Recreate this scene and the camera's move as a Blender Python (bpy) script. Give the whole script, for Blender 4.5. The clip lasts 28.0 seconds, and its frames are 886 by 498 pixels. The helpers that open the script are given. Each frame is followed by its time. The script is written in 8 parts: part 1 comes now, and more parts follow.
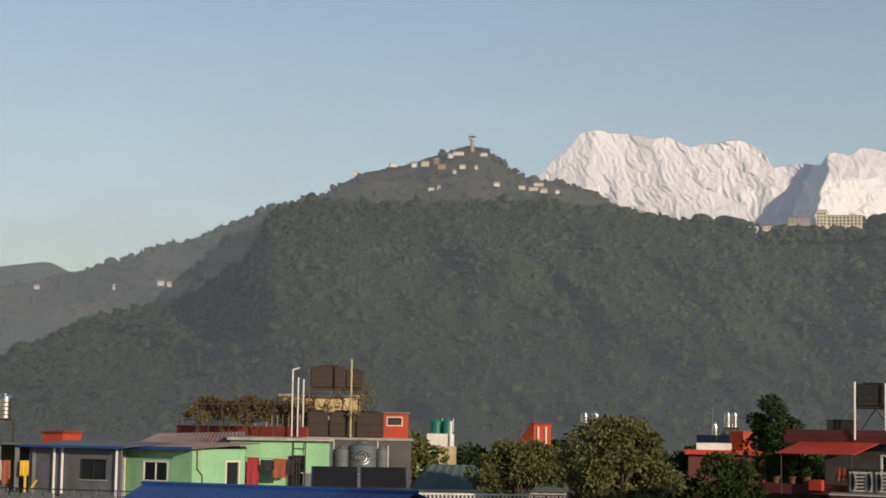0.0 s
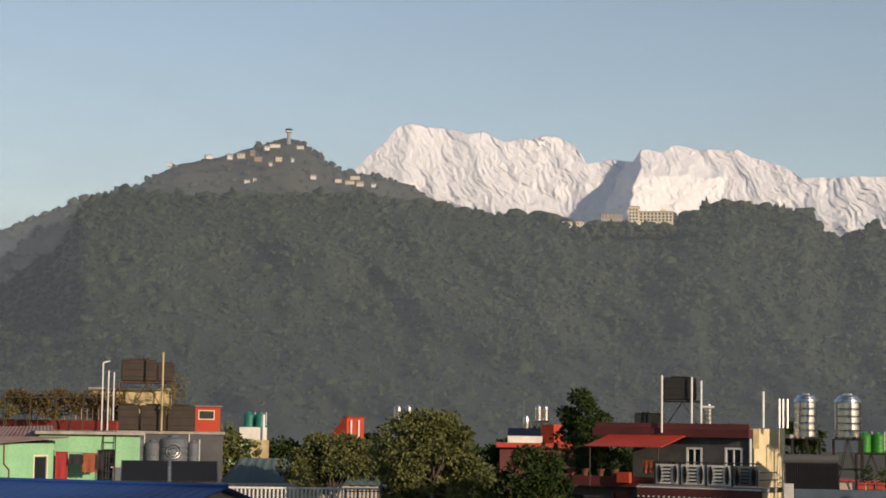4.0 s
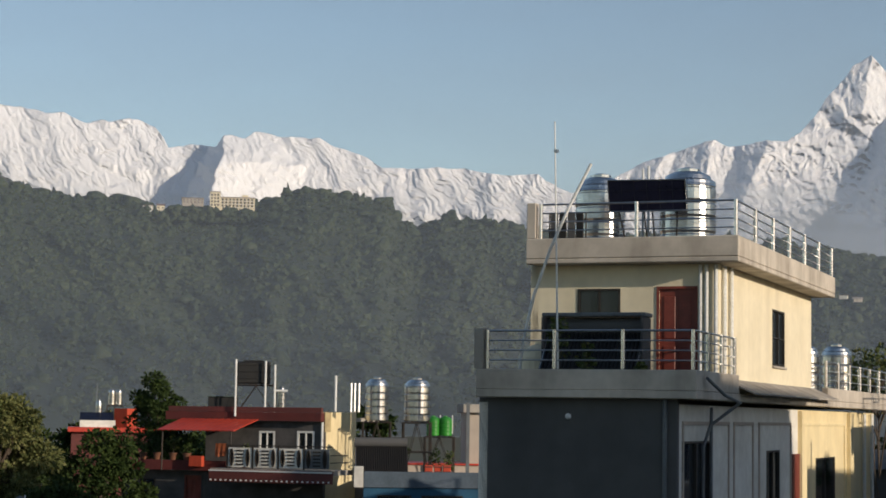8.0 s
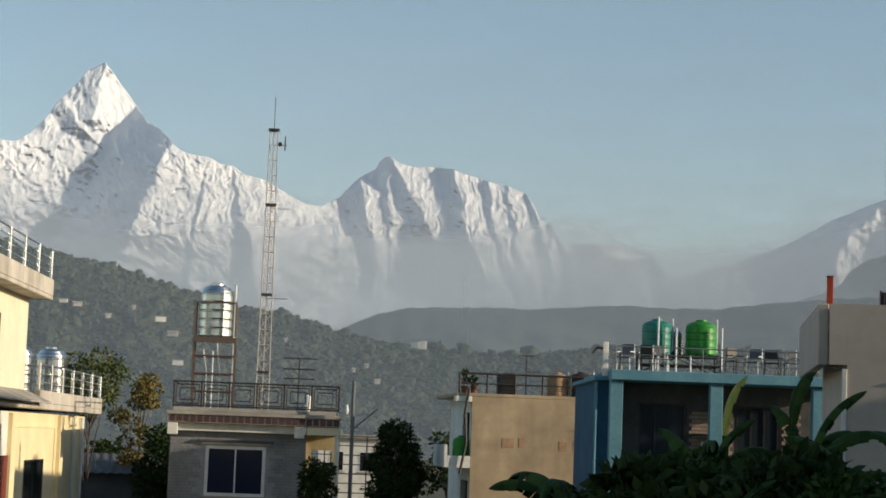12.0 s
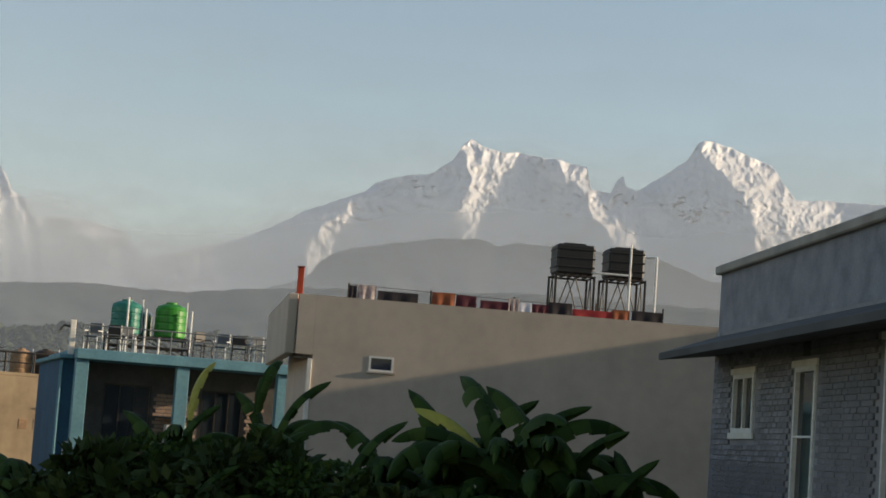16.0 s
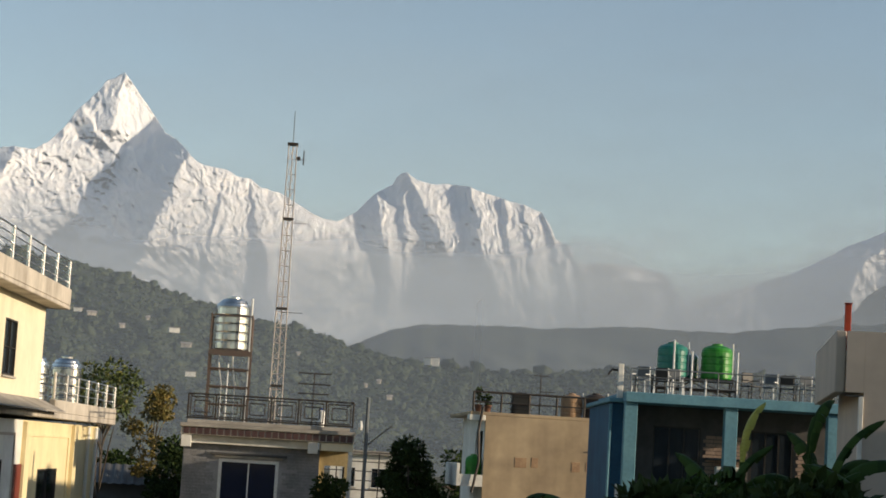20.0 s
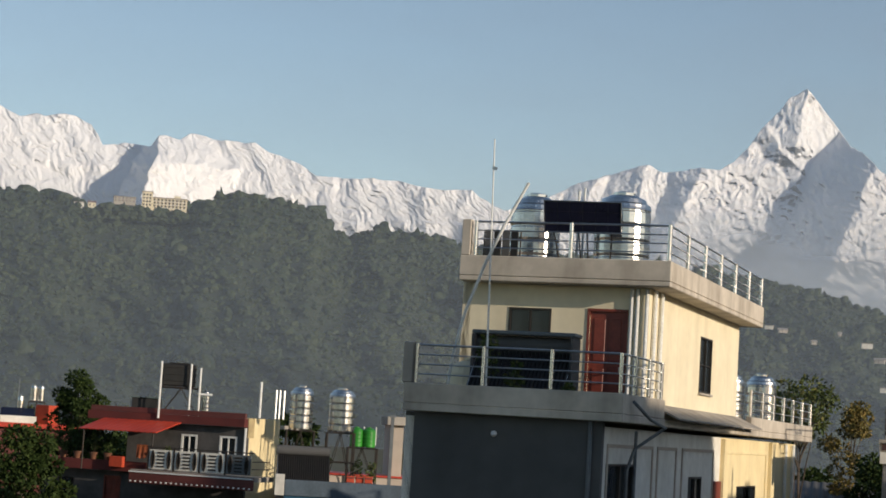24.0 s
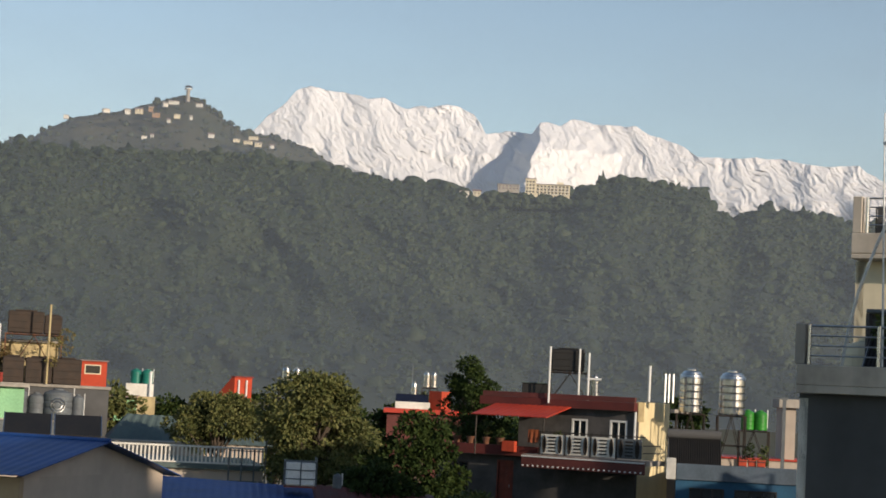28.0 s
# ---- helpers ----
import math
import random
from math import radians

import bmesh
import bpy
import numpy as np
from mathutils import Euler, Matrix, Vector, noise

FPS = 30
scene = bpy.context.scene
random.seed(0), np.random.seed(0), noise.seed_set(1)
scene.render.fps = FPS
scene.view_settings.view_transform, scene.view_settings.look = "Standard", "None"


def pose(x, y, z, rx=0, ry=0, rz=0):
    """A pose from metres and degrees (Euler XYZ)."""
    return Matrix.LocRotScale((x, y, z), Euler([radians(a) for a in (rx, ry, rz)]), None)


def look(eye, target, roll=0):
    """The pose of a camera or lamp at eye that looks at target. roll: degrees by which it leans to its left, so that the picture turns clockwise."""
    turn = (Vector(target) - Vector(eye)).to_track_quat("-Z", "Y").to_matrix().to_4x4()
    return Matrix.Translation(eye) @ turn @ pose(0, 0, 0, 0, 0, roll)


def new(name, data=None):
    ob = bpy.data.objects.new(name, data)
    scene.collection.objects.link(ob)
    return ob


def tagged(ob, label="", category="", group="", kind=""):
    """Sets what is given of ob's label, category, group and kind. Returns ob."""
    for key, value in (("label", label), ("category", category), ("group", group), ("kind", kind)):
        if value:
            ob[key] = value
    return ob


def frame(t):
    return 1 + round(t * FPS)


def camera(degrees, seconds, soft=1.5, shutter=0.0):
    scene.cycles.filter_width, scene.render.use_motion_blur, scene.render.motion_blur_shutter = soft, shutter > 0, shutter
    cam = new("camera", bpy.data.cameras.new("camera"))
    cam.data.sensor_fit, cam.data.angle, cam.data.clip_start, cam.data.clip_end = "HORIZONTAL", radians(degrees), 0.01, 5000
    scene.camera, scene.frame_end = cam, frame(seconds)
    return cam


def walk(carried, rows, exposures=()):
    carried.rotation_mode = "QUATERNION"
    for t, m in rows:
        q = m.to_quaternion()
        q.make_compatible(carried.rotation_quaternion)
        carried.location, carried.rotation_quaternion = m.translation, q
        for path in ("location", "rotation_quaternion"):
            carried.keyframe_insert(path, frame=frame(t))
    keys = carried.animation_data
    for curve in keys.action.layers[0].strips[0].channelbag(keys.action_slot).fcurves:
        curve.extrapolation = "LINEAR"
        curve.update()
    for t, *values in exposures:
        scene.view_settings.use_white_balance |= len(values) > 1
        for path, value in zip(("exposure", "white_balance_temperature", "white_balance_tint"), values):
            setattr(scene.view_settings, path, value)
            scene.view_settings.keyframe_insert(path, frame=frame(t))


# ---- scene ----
cam = camera(25.83, 28.0, soft=1.7)
# seconds, place (x, y, z), turn (x, y, z in degrees)
ROWS = [
    (0, -0.191, 0.072, 10.082, 95.315, -0.914, -0.664),
    (0.5, -0.189, 0.075, 10.089, 94.644, -1.11, 1.766),
    (1, -0.159, 0.083, 10.099, 93.954, -0.69, 3.519),
    (1.2, -0.159, 0.078, 10.097, 93.679, -0.757, 3.329),
    (1.5, -0.146, 0.077, 10.096, 93.754, -0.693, 3.39),
    (2, -0.135, 0.066, 10.087, 94.104, -0.717, 2.791),
    (2.5, -0.126, 0.055, 10.092, 94.46, -0.722, 1.944),
    (3, -0.116, 0.042, 10.083, 94.649, -0.774, -0.124),
    (3.5, -0.115, 0.029, 10.079, 94.912, -0.908, -2.572),
    (4, -0.088, 0.005, 10.085, 95.203, -0.834, -6.133),
    (4.5, -0.072, -0.014, 10.084, 95.289, -0.718, -8.909),
    (6.5, 0.047, -0.034, 10.054, 95.902, -0.905, -12.307),
    (7, 0.062, -0.035, 10.044, 95.555, -0.782, -12.982),
    (7.5, 0.074, -0.038, 10.025, 95.468, -0.695, -15.547),
    (8, 0.086, -0.045, 10.001, 94.964, -0.836, -18.562),
    (8.5, 0.095, -0.047, 10.013, 95.01, -0.727, -20.907),
    (9, 0.107, -0.049, 10.035, 95.487, -0.852, -22.561),
    (9.5, 0.09, -0.056, 10.01, 95.859, -0.864, -24.98),
    (10, 0.089, -0.072, 10.005, 95.532, -0.883, -27.634),
    (10.5, 0.109, -0.081, 10.016, 95.569, -0.951, -30.035),
    (11, 0.116, -0.083, 10.016, 95.574, -1.545, -34.033),
    (11.5, 0.11, -0.085, 10.007, 95.596, -1.81, -37.973),
    (12, 0.115, -0.112, 9.986, 95.645, -2.103, -41.517),
    (12.5, 0.103, -0.118, 9.984, 95.578, -2.354, -45.153),
    (13, 0.088, -0.094, 9.991, 95.041, -2.995, -50.071),
    (13.5, 0.082, -0.082, 9.993, 95.885, -3.712, -55.73),
    (14.5, 0.115, -0.01, 10.005, 95.925, -3.91, -59.52),
    (15.5, 0.115, -0.073, 10.021, 95.896, -3.83, -58.416),
    (16, 0.105, -0.066, 10.015, 95.97, -4.049, -57.335),
    (16.5, 0.098, -0.057, 10.013, 95.915, -3.988, -55.845),
    (17, 0.103, -0.051, 10.014, 95.427, -4.063, -54.498),
    (17.5, 0.104, -0.043, 10.03, 95.639, -3.933, -52.128),
    (18, 0.093, -0.028, 10.044, 96.174, -3.879, -50.201),
    (18.5, 0.093, -0.04, 10.018, 96.298, -3.969, -47.752),
    (19, 0.084, -0.034, 10.02, 95.694, -3.795, -44.63),
    (19.5, 0.077, -0.037, 10.02, 95.874, -3.386, -42.667),
    (20, 0.062, -0.041, 10.014, 96.139, -3.406, -41.203),
    (20.5, 0.065, -0.043, 10.019, 96.29, -3.498, -39.314),
    (22.5, 0.036, -0.058, 10.013, 96.547, -2.781, -29.614),
    (23, 0.023, -0.055, 10.008, 96.034, -2.813, -26.213),
    (23.5, 0.013, -0.046, 10.002, 95.763, -3.046, -22.965),
    (24, 0.016, -0.009, 10.007, 95.43, -3.443, -20.862),
    (24.5, 0.022, 0.033, 10.018, 94.807, -3.097, -18.545),
    (25, 0.006, 0.068, 10.03, 94.962, -3.083, -16.081),
    (25.5, 0.007, 0.076, 10.015, 94.977, -3.287, -13.585),
    (26, 0.015, 0.082, 10.006, 94.804, -3.479, -11.263),
    (26.5, 0.021, 0.086, 10.002, 94.788, -3.263, -10.266),
    (27, 0.011, 0.096, 10.014, 94.417, -3.245, -10.022),
    (27.5, 0.011, 0.099, 10.008, 94.288, -3.086, -9.664),
    (28, -0.014, 0.109, 10.026, 94.312, -2.861, -9.412),
]
EXPOSURES = [(0.0, -0.15, 6950, 16), (2.0, -0.13, 7150, 18), (4.0, -0.06, 7100, 17), (7.0, -0.08, 6500, 13), (8.0, -0.1, 6500, 12), (11.0, 0.12, 6400, 8), (13.2, 0.34, 7100, 6), (17.0, 0.42, 7400, 13), (20.0, 0.25, 7000, 10), (23.0, 0.05, 6550, 11), (26.0, -0.01, 6650, 12), (28.0, 0.07, 6750, 13)]
walk(cam, [(t, pose(*p)) for t, *p in ROWS], EXPOSURES)

# ---- light ----
SUN_AZ, SUN_EL = 144.0, 13.0        # clockwise from +Y, and height
world = bpy.data.worlds.new("world")
scene.world = world
world.use_nodes = True
wn = world.node_tree.nodes
sky = wn.new("ShaderNodeTexSky")
sky.sky_type = "NISHITA"
sky.sun_disc = False
sky.sun_elevation, sky.sun_rotation = radians(SUN_EL), radians(SUN_AZ)
sky.altitude, sky.air_density, sky.dust_density, sky.ozone_density = 900, 1.0, 0.75, 1.0
wn["Background"].inputs[1].default_value = 0.135
world.node_tree.links.new(sky.outputs[0], wn["Background"].inputs[0])
sun = new("sun", bpy.data.lights.new("sun", "SUN"))
sun.data.energy, sun.data.angle, sun.data.color = 4.3, radians(0.6), (1.0, 0.86, 0.68)
_a, _e = radians(SUN_AZ), radians(SUN_EL)
_to = Vector((math.sin(_a) * math.cos(_e), math.cos(_a) * math.cos(_e), math.sin(_e)))
sun.matrix_world = look(_to * 200, (0, 0, 0))


# ---- materials ----
def mat(name, col, col2=None, rough=0.8, metal=0.0, scale=2.0, fine=18.0, bump=0.15, spread=0.35, vary=0.0, spec=0.4, streak=0.0, coat=0.0, grit=0.62):
    """A surface with patches at a coarse and a fine scale, optional runs of dirt down it, and fine relief."""
    m = bpy.data.materials.new(name)
    m.use_nodes = True
    nt = m.node_tree
    n, l = nt.nodes, nt.links
    b = n["Principled BSDF"]
    b.inputs["Metallic"].default_value = metal
    b.inputs["Specular IOR Level"].default_value = spec
    b.inputs["Coat Weight"].default_value = coat
    tc = n.new("ShaderNodeTexCoord")
    n1, n2 = n.new("ShaderNodeTexNoise"), n.new("ShaderNodeTexNoise")
    n1.inputs["Scale"].default_value, n1.inputs["Detail"].default_value = scale, 6
    n2.inputs["Scale"].default_value, n2.inputs["Detail"].default_value = fine, 4
    for k in (n1, n2):
        l.new(tc.outputs["Object"], k.inputs["Vector"])
    c2 = col2 or tuple(c * 0.6 for c in col)
    r1 = n.new("ShaderNodeValToRGB")
    r1.color_ramp.elements[0].position, r1.color_ramp.elements[1].position = 0.5 - spread / 2, 0.5 + spread / 2
    r1.color_ramp.elements[0].color, r1.color_ramp.elements[1].color = (*c2, 1), (*col, 1)
    l.new(n1.outputs["Fac"], r1.inputs["Fac"])
    mx = n.new("ShaderNodeMix")
    mx.data_type, mx.blend_type = "RGBA", "MULTIPLY"
    mx.inputs["Factor"].default_value = 0.5
    r2 = n.new("ShaderNodeValToRGB")
    r2.color_ramp.elements[0].position, r2.color_ramp.elements[1].position = 0.3, 0.65
    r2.color_ramp.elements[0].color = (grit, grit, grit, 1)
    l.new(n2.outputs["Fac"], r2.inputs["Fac"])
    l.new(r1.outputs[0], mx.inputs["A"])
    l.new(r2.outputs[0], mx.inputs["B"])
    out = mx.outputs["Result"]
    if streak:
        mp = n.new("ShaderNodeMapping")
        mp.inputs["Scale"].default_value = (1.1, 1.1, 0.16)
        ns = n.new("ShaderNodeTexNoise")
        ns.inputs["Scale"].default_value, ns.inputs["Detail"].default_value = 1.0, 5
        l.new(tc.outputs["Object"], mp.inputs["Vector"])
        l.new(mp.outputs[0], ns.inputs["Vector"])
        rs = n.new("ShaderNodeValToRGB")
        rs.color_ramp.elements[0].position, rs.color_ramp.elements[1].position = 0.3, 0.55
        rs.color_ramp.elements[0].color = (0.3, 0.28, 0.25, 1)
        l.new(ns.outputs["Fac"], rs.inputs["Fac"])
        m2 = n.new("ShaderNodeMix")
        m2.data_type, m2.blend_type = "RGBA", "MULTIPLY"
        m2.inputs["Factor"].default_value = streak
        l.new(out, m2.inputs["A"])
        l.new(rs.outputs[0], m2.inputs["B"])
        out = m2.outputs["Result"]
    if vary:
        oi, hs, ma = n.new("ShaderNodeObjectInfo"), n.new("ShaderNodeHueSaturation"), n.new("ShaderNodeMapRange")
        ma.inputs["To Min"].default_value, ma.inputs["To Max"].default_value = 1 - vary, 1 + vary
        l.new(oi.outputs["Random"], ma.inputs["Value"])
        l.new(ma.outputs[0], hs.inputs["Value"])
        l.new(out, hs.inputs["Color"])
        out = hs.outputs[0]
    l.new(out, b.inputs["Base Color"])
    rr = n.new("ShaderNodeMapRange")
    rr.inputs["To Min"].default_value, rr.inputs["To Max"].default_value = max(rough - 0.1, 0.03), min(rough + 0.12, 1)
    l.new(n2.outputs["Fac"], rr.inputs["Value"])
    l.new(rr.outputs[0], b.inputs["Roughness"])
    if bump:
        bp = n.new("ShaderNodeBump")
        bp.inputs["Strength"].default_value, bp.inputs["Distance"].default_value = bump, 0.03
        l.new(n2.outputs["Fac"], bp.inputs["Height"])
        l.new(bp.outputs[0], b.inputs["Normal"])
    return m


def glass_mat(name, tint=(0.03, 0.04, 0.05)):
    m = bpy.data.materials.new(name)
    m.use_nodes = True
    b = m.node_tree.nodes["Principled BSDF"]
    b.inputs["Base Color"].default_value = (*tint, 1)
    b.inputs["Roughness"].default_value = 0.06
    b.inputs["Transmission Weight"].default_value = 0.5
    b.inputs["IOR"].default_value = 1.45
    return m


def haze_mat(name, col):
    """A see-through sheet in place of haze: part of the light passes, part is scattered back, by the density that the
    sheet carries.
    """
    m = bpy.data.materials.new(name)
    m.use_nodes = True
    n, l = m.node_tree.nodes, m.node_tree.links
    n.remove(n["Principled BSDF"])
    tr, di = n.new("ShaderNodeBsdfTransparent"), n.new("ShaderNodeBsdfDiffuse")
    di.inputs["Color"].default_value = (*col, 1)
    # one fixed facing, partway to the sun, so the whole sheet is lit alike
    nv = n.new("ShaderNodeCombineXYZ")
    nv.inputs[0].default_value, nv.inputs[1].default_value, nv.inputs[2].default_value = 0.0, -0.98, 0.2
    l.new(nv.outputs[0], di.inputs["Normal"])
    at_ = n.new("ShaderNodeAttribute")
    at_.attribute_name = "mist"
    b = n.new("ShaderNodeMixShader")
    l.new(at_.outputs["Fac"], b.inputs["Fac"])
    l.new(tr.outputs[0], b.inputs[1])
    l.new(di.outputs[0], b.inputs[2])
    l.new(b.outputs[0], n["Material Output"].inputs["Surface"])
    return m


def snow_mat():
    """Snow on the flatter and lit faces, dark rock breaking through where it is steep."""
    m = bpy.data.materials.new("snow_and_rock")
    m.use_nodes = True
    n, l = m.node_tree.nodes, m.node_tree.links
    b = n["Principled BSDF"]
    tc, geo, sep = n.new("ShaderNodeTexCoord"), n.new("ShaderNodeNewGeometry"), n.new("ShaderNodeSeparateXYZ")
    nz, nf = n.new("ShaderNodeTexNoise"), n.new("ShaderNodeTexNoise")
    mp = n.new("ShaderNodeMapping")
    mp.inputs["Scale"].default_value = (1, 1, 0.45)
    nz.inputs["Scale"].default_value, nz.inputs["Detail"].default_value = 0.02, 8
    nz.inputs["Roughness"].default_value = 0.68
    nf.inputs["Scale"].default_value, nf.inputs["Detail"].default_value = 0.09, 6
    l.new(tc.outputs["Object"], mp.inputs[0])
    l.new(mp.outputs[0], nz.inputs["Vector"])
    l.new(tc.outputs["Object"], nf.inputs["Vector"])
    at = n.new("ShaderNodeAttribute")
    at.attribute_name = "rock"
    l.new(geo.outputs["Normal"], sep.inputs[0])
    s1 = n.new("ShaderNodeMath")
    s1.operation = "MULTIPLY_ADD"
    l.new(sep.outputs["Z"], s1.inputs[0])
    s1.inputs[1].default_value = 0.5
    l.new(nz.outputs["Fac"], s1.inputs[2])
    s2 = n.new("ShaderNodeMath")
    s2.operation = "SUBTRACT"
    l.new(s1.outputs[0], s2.inputs[0])
    l.new(at.outputs["Fac"], s2.inputs[1])
    cr = n.new("ShaderNodeValToRGB")
    cr.color_ramp.elements[0].position, cr.color_ramp.elements[1].position = 0.4, 0.56
    cr.color_ramp.elements[0].color, cr.color_ramp.elements[1].color = (0.16, 0.17, 0.19, 1), (0.93, 0.93, 0.94, 1)
    l.new(s2.outputs[0], cr.inputs["Fac"])
    l.new(cr.outputs[0], b.inputs["Base Color"])
    b.inputs["Roughness"].default_value = 0.85
    bp = n.new("ShaderNodeBump")
    bp.inputs["Strength"].default_value, bp.inputs["Distance"].default_value = 0.7, 16.0
    l.new(nz.outputs["Fac"], bp.inputs["Height"])
    l.new(bp.outputs[0], b.inputs["Normal"])
    return m


def leaf_mat(name, cols, rough=0.6, bumpy=False, scale=0.02, island=0.7, gloss=0.25):
    """Foliage whose clumps differ in tone one from another and in broad patches."""
    m = bpy.data.materials.new(name)
    m.use_nodes = True
    n, l = m.node_tree.nodes, m.node_tree.links
    b = n["Principled BSDF"]
    b.inputs["Roughness"].default_value, b.inputs["Specular IOR Level"].default_value = rough, gloss
    geo, tc, nz, ad, cr = (n.new("ShaderNode" + k) for k in ("NewGeometry", "TexCoord", "TexNoise", "Math", "ValToRGB"))
    nz.inputs["Scale"].default_value, nz.inputs["Detail"].default_value = scale, 4
    l.new(tc.outputs["Object"], nz.inputs["Vector"])
    ad.operation = "MULTIPLY_ADD"
    l.new(geo.outputs["Random Per Island"], ad.inputs[0])
    ad.inputs[1].default_value = island
    sb = n.new("ShaderNodeMath")
    sb.operation = "MULTIPLY_ADD"
    l.new(nz.outputs["Fac"], sb.inputs[0])
    sb.inputs[1].default_value, sb.inputs[2].default_value = 1.2, -0.45
    l.new(sb.outputs[0], ad.inputs[2])
    e = cr.color_ramp.elements
    for k, c in enumerate(cols):
        if k < 2:
            e[k].position, e[k].color = k / (len(cols) - 1), (*c, 1)
        else:
            q = e.new(k / (len(cols) - 1))
            q.color = (*c, 1)
    e[1].position = 1 / (len(cols) - 1)
    l.new(ad.outputs[0], cr.inputs["Fac"])
    l.new(cr.outputs[0], b.inputs["Base Color"])
    if bumpy:
        nb, bp = n.new("ShaderNodeTexNoise"), n.new("ShaderNodeBump")
        nb.inputs["Scale"].default_value, nb.inputs["Detail"].default_value = 0.7, 4
        bp.inputs["Strength"].default_value, bp.inputs["Distance"].default_value = 0.6, 1.2
        l.new(tc.outputs["Object"], nb.inputs["Vector"])
        l.new(nb.outputs["Fac"], bp.inputs["Height"])
        l.new(bp.outputs[0], b.inputs["Normal"])
    return m


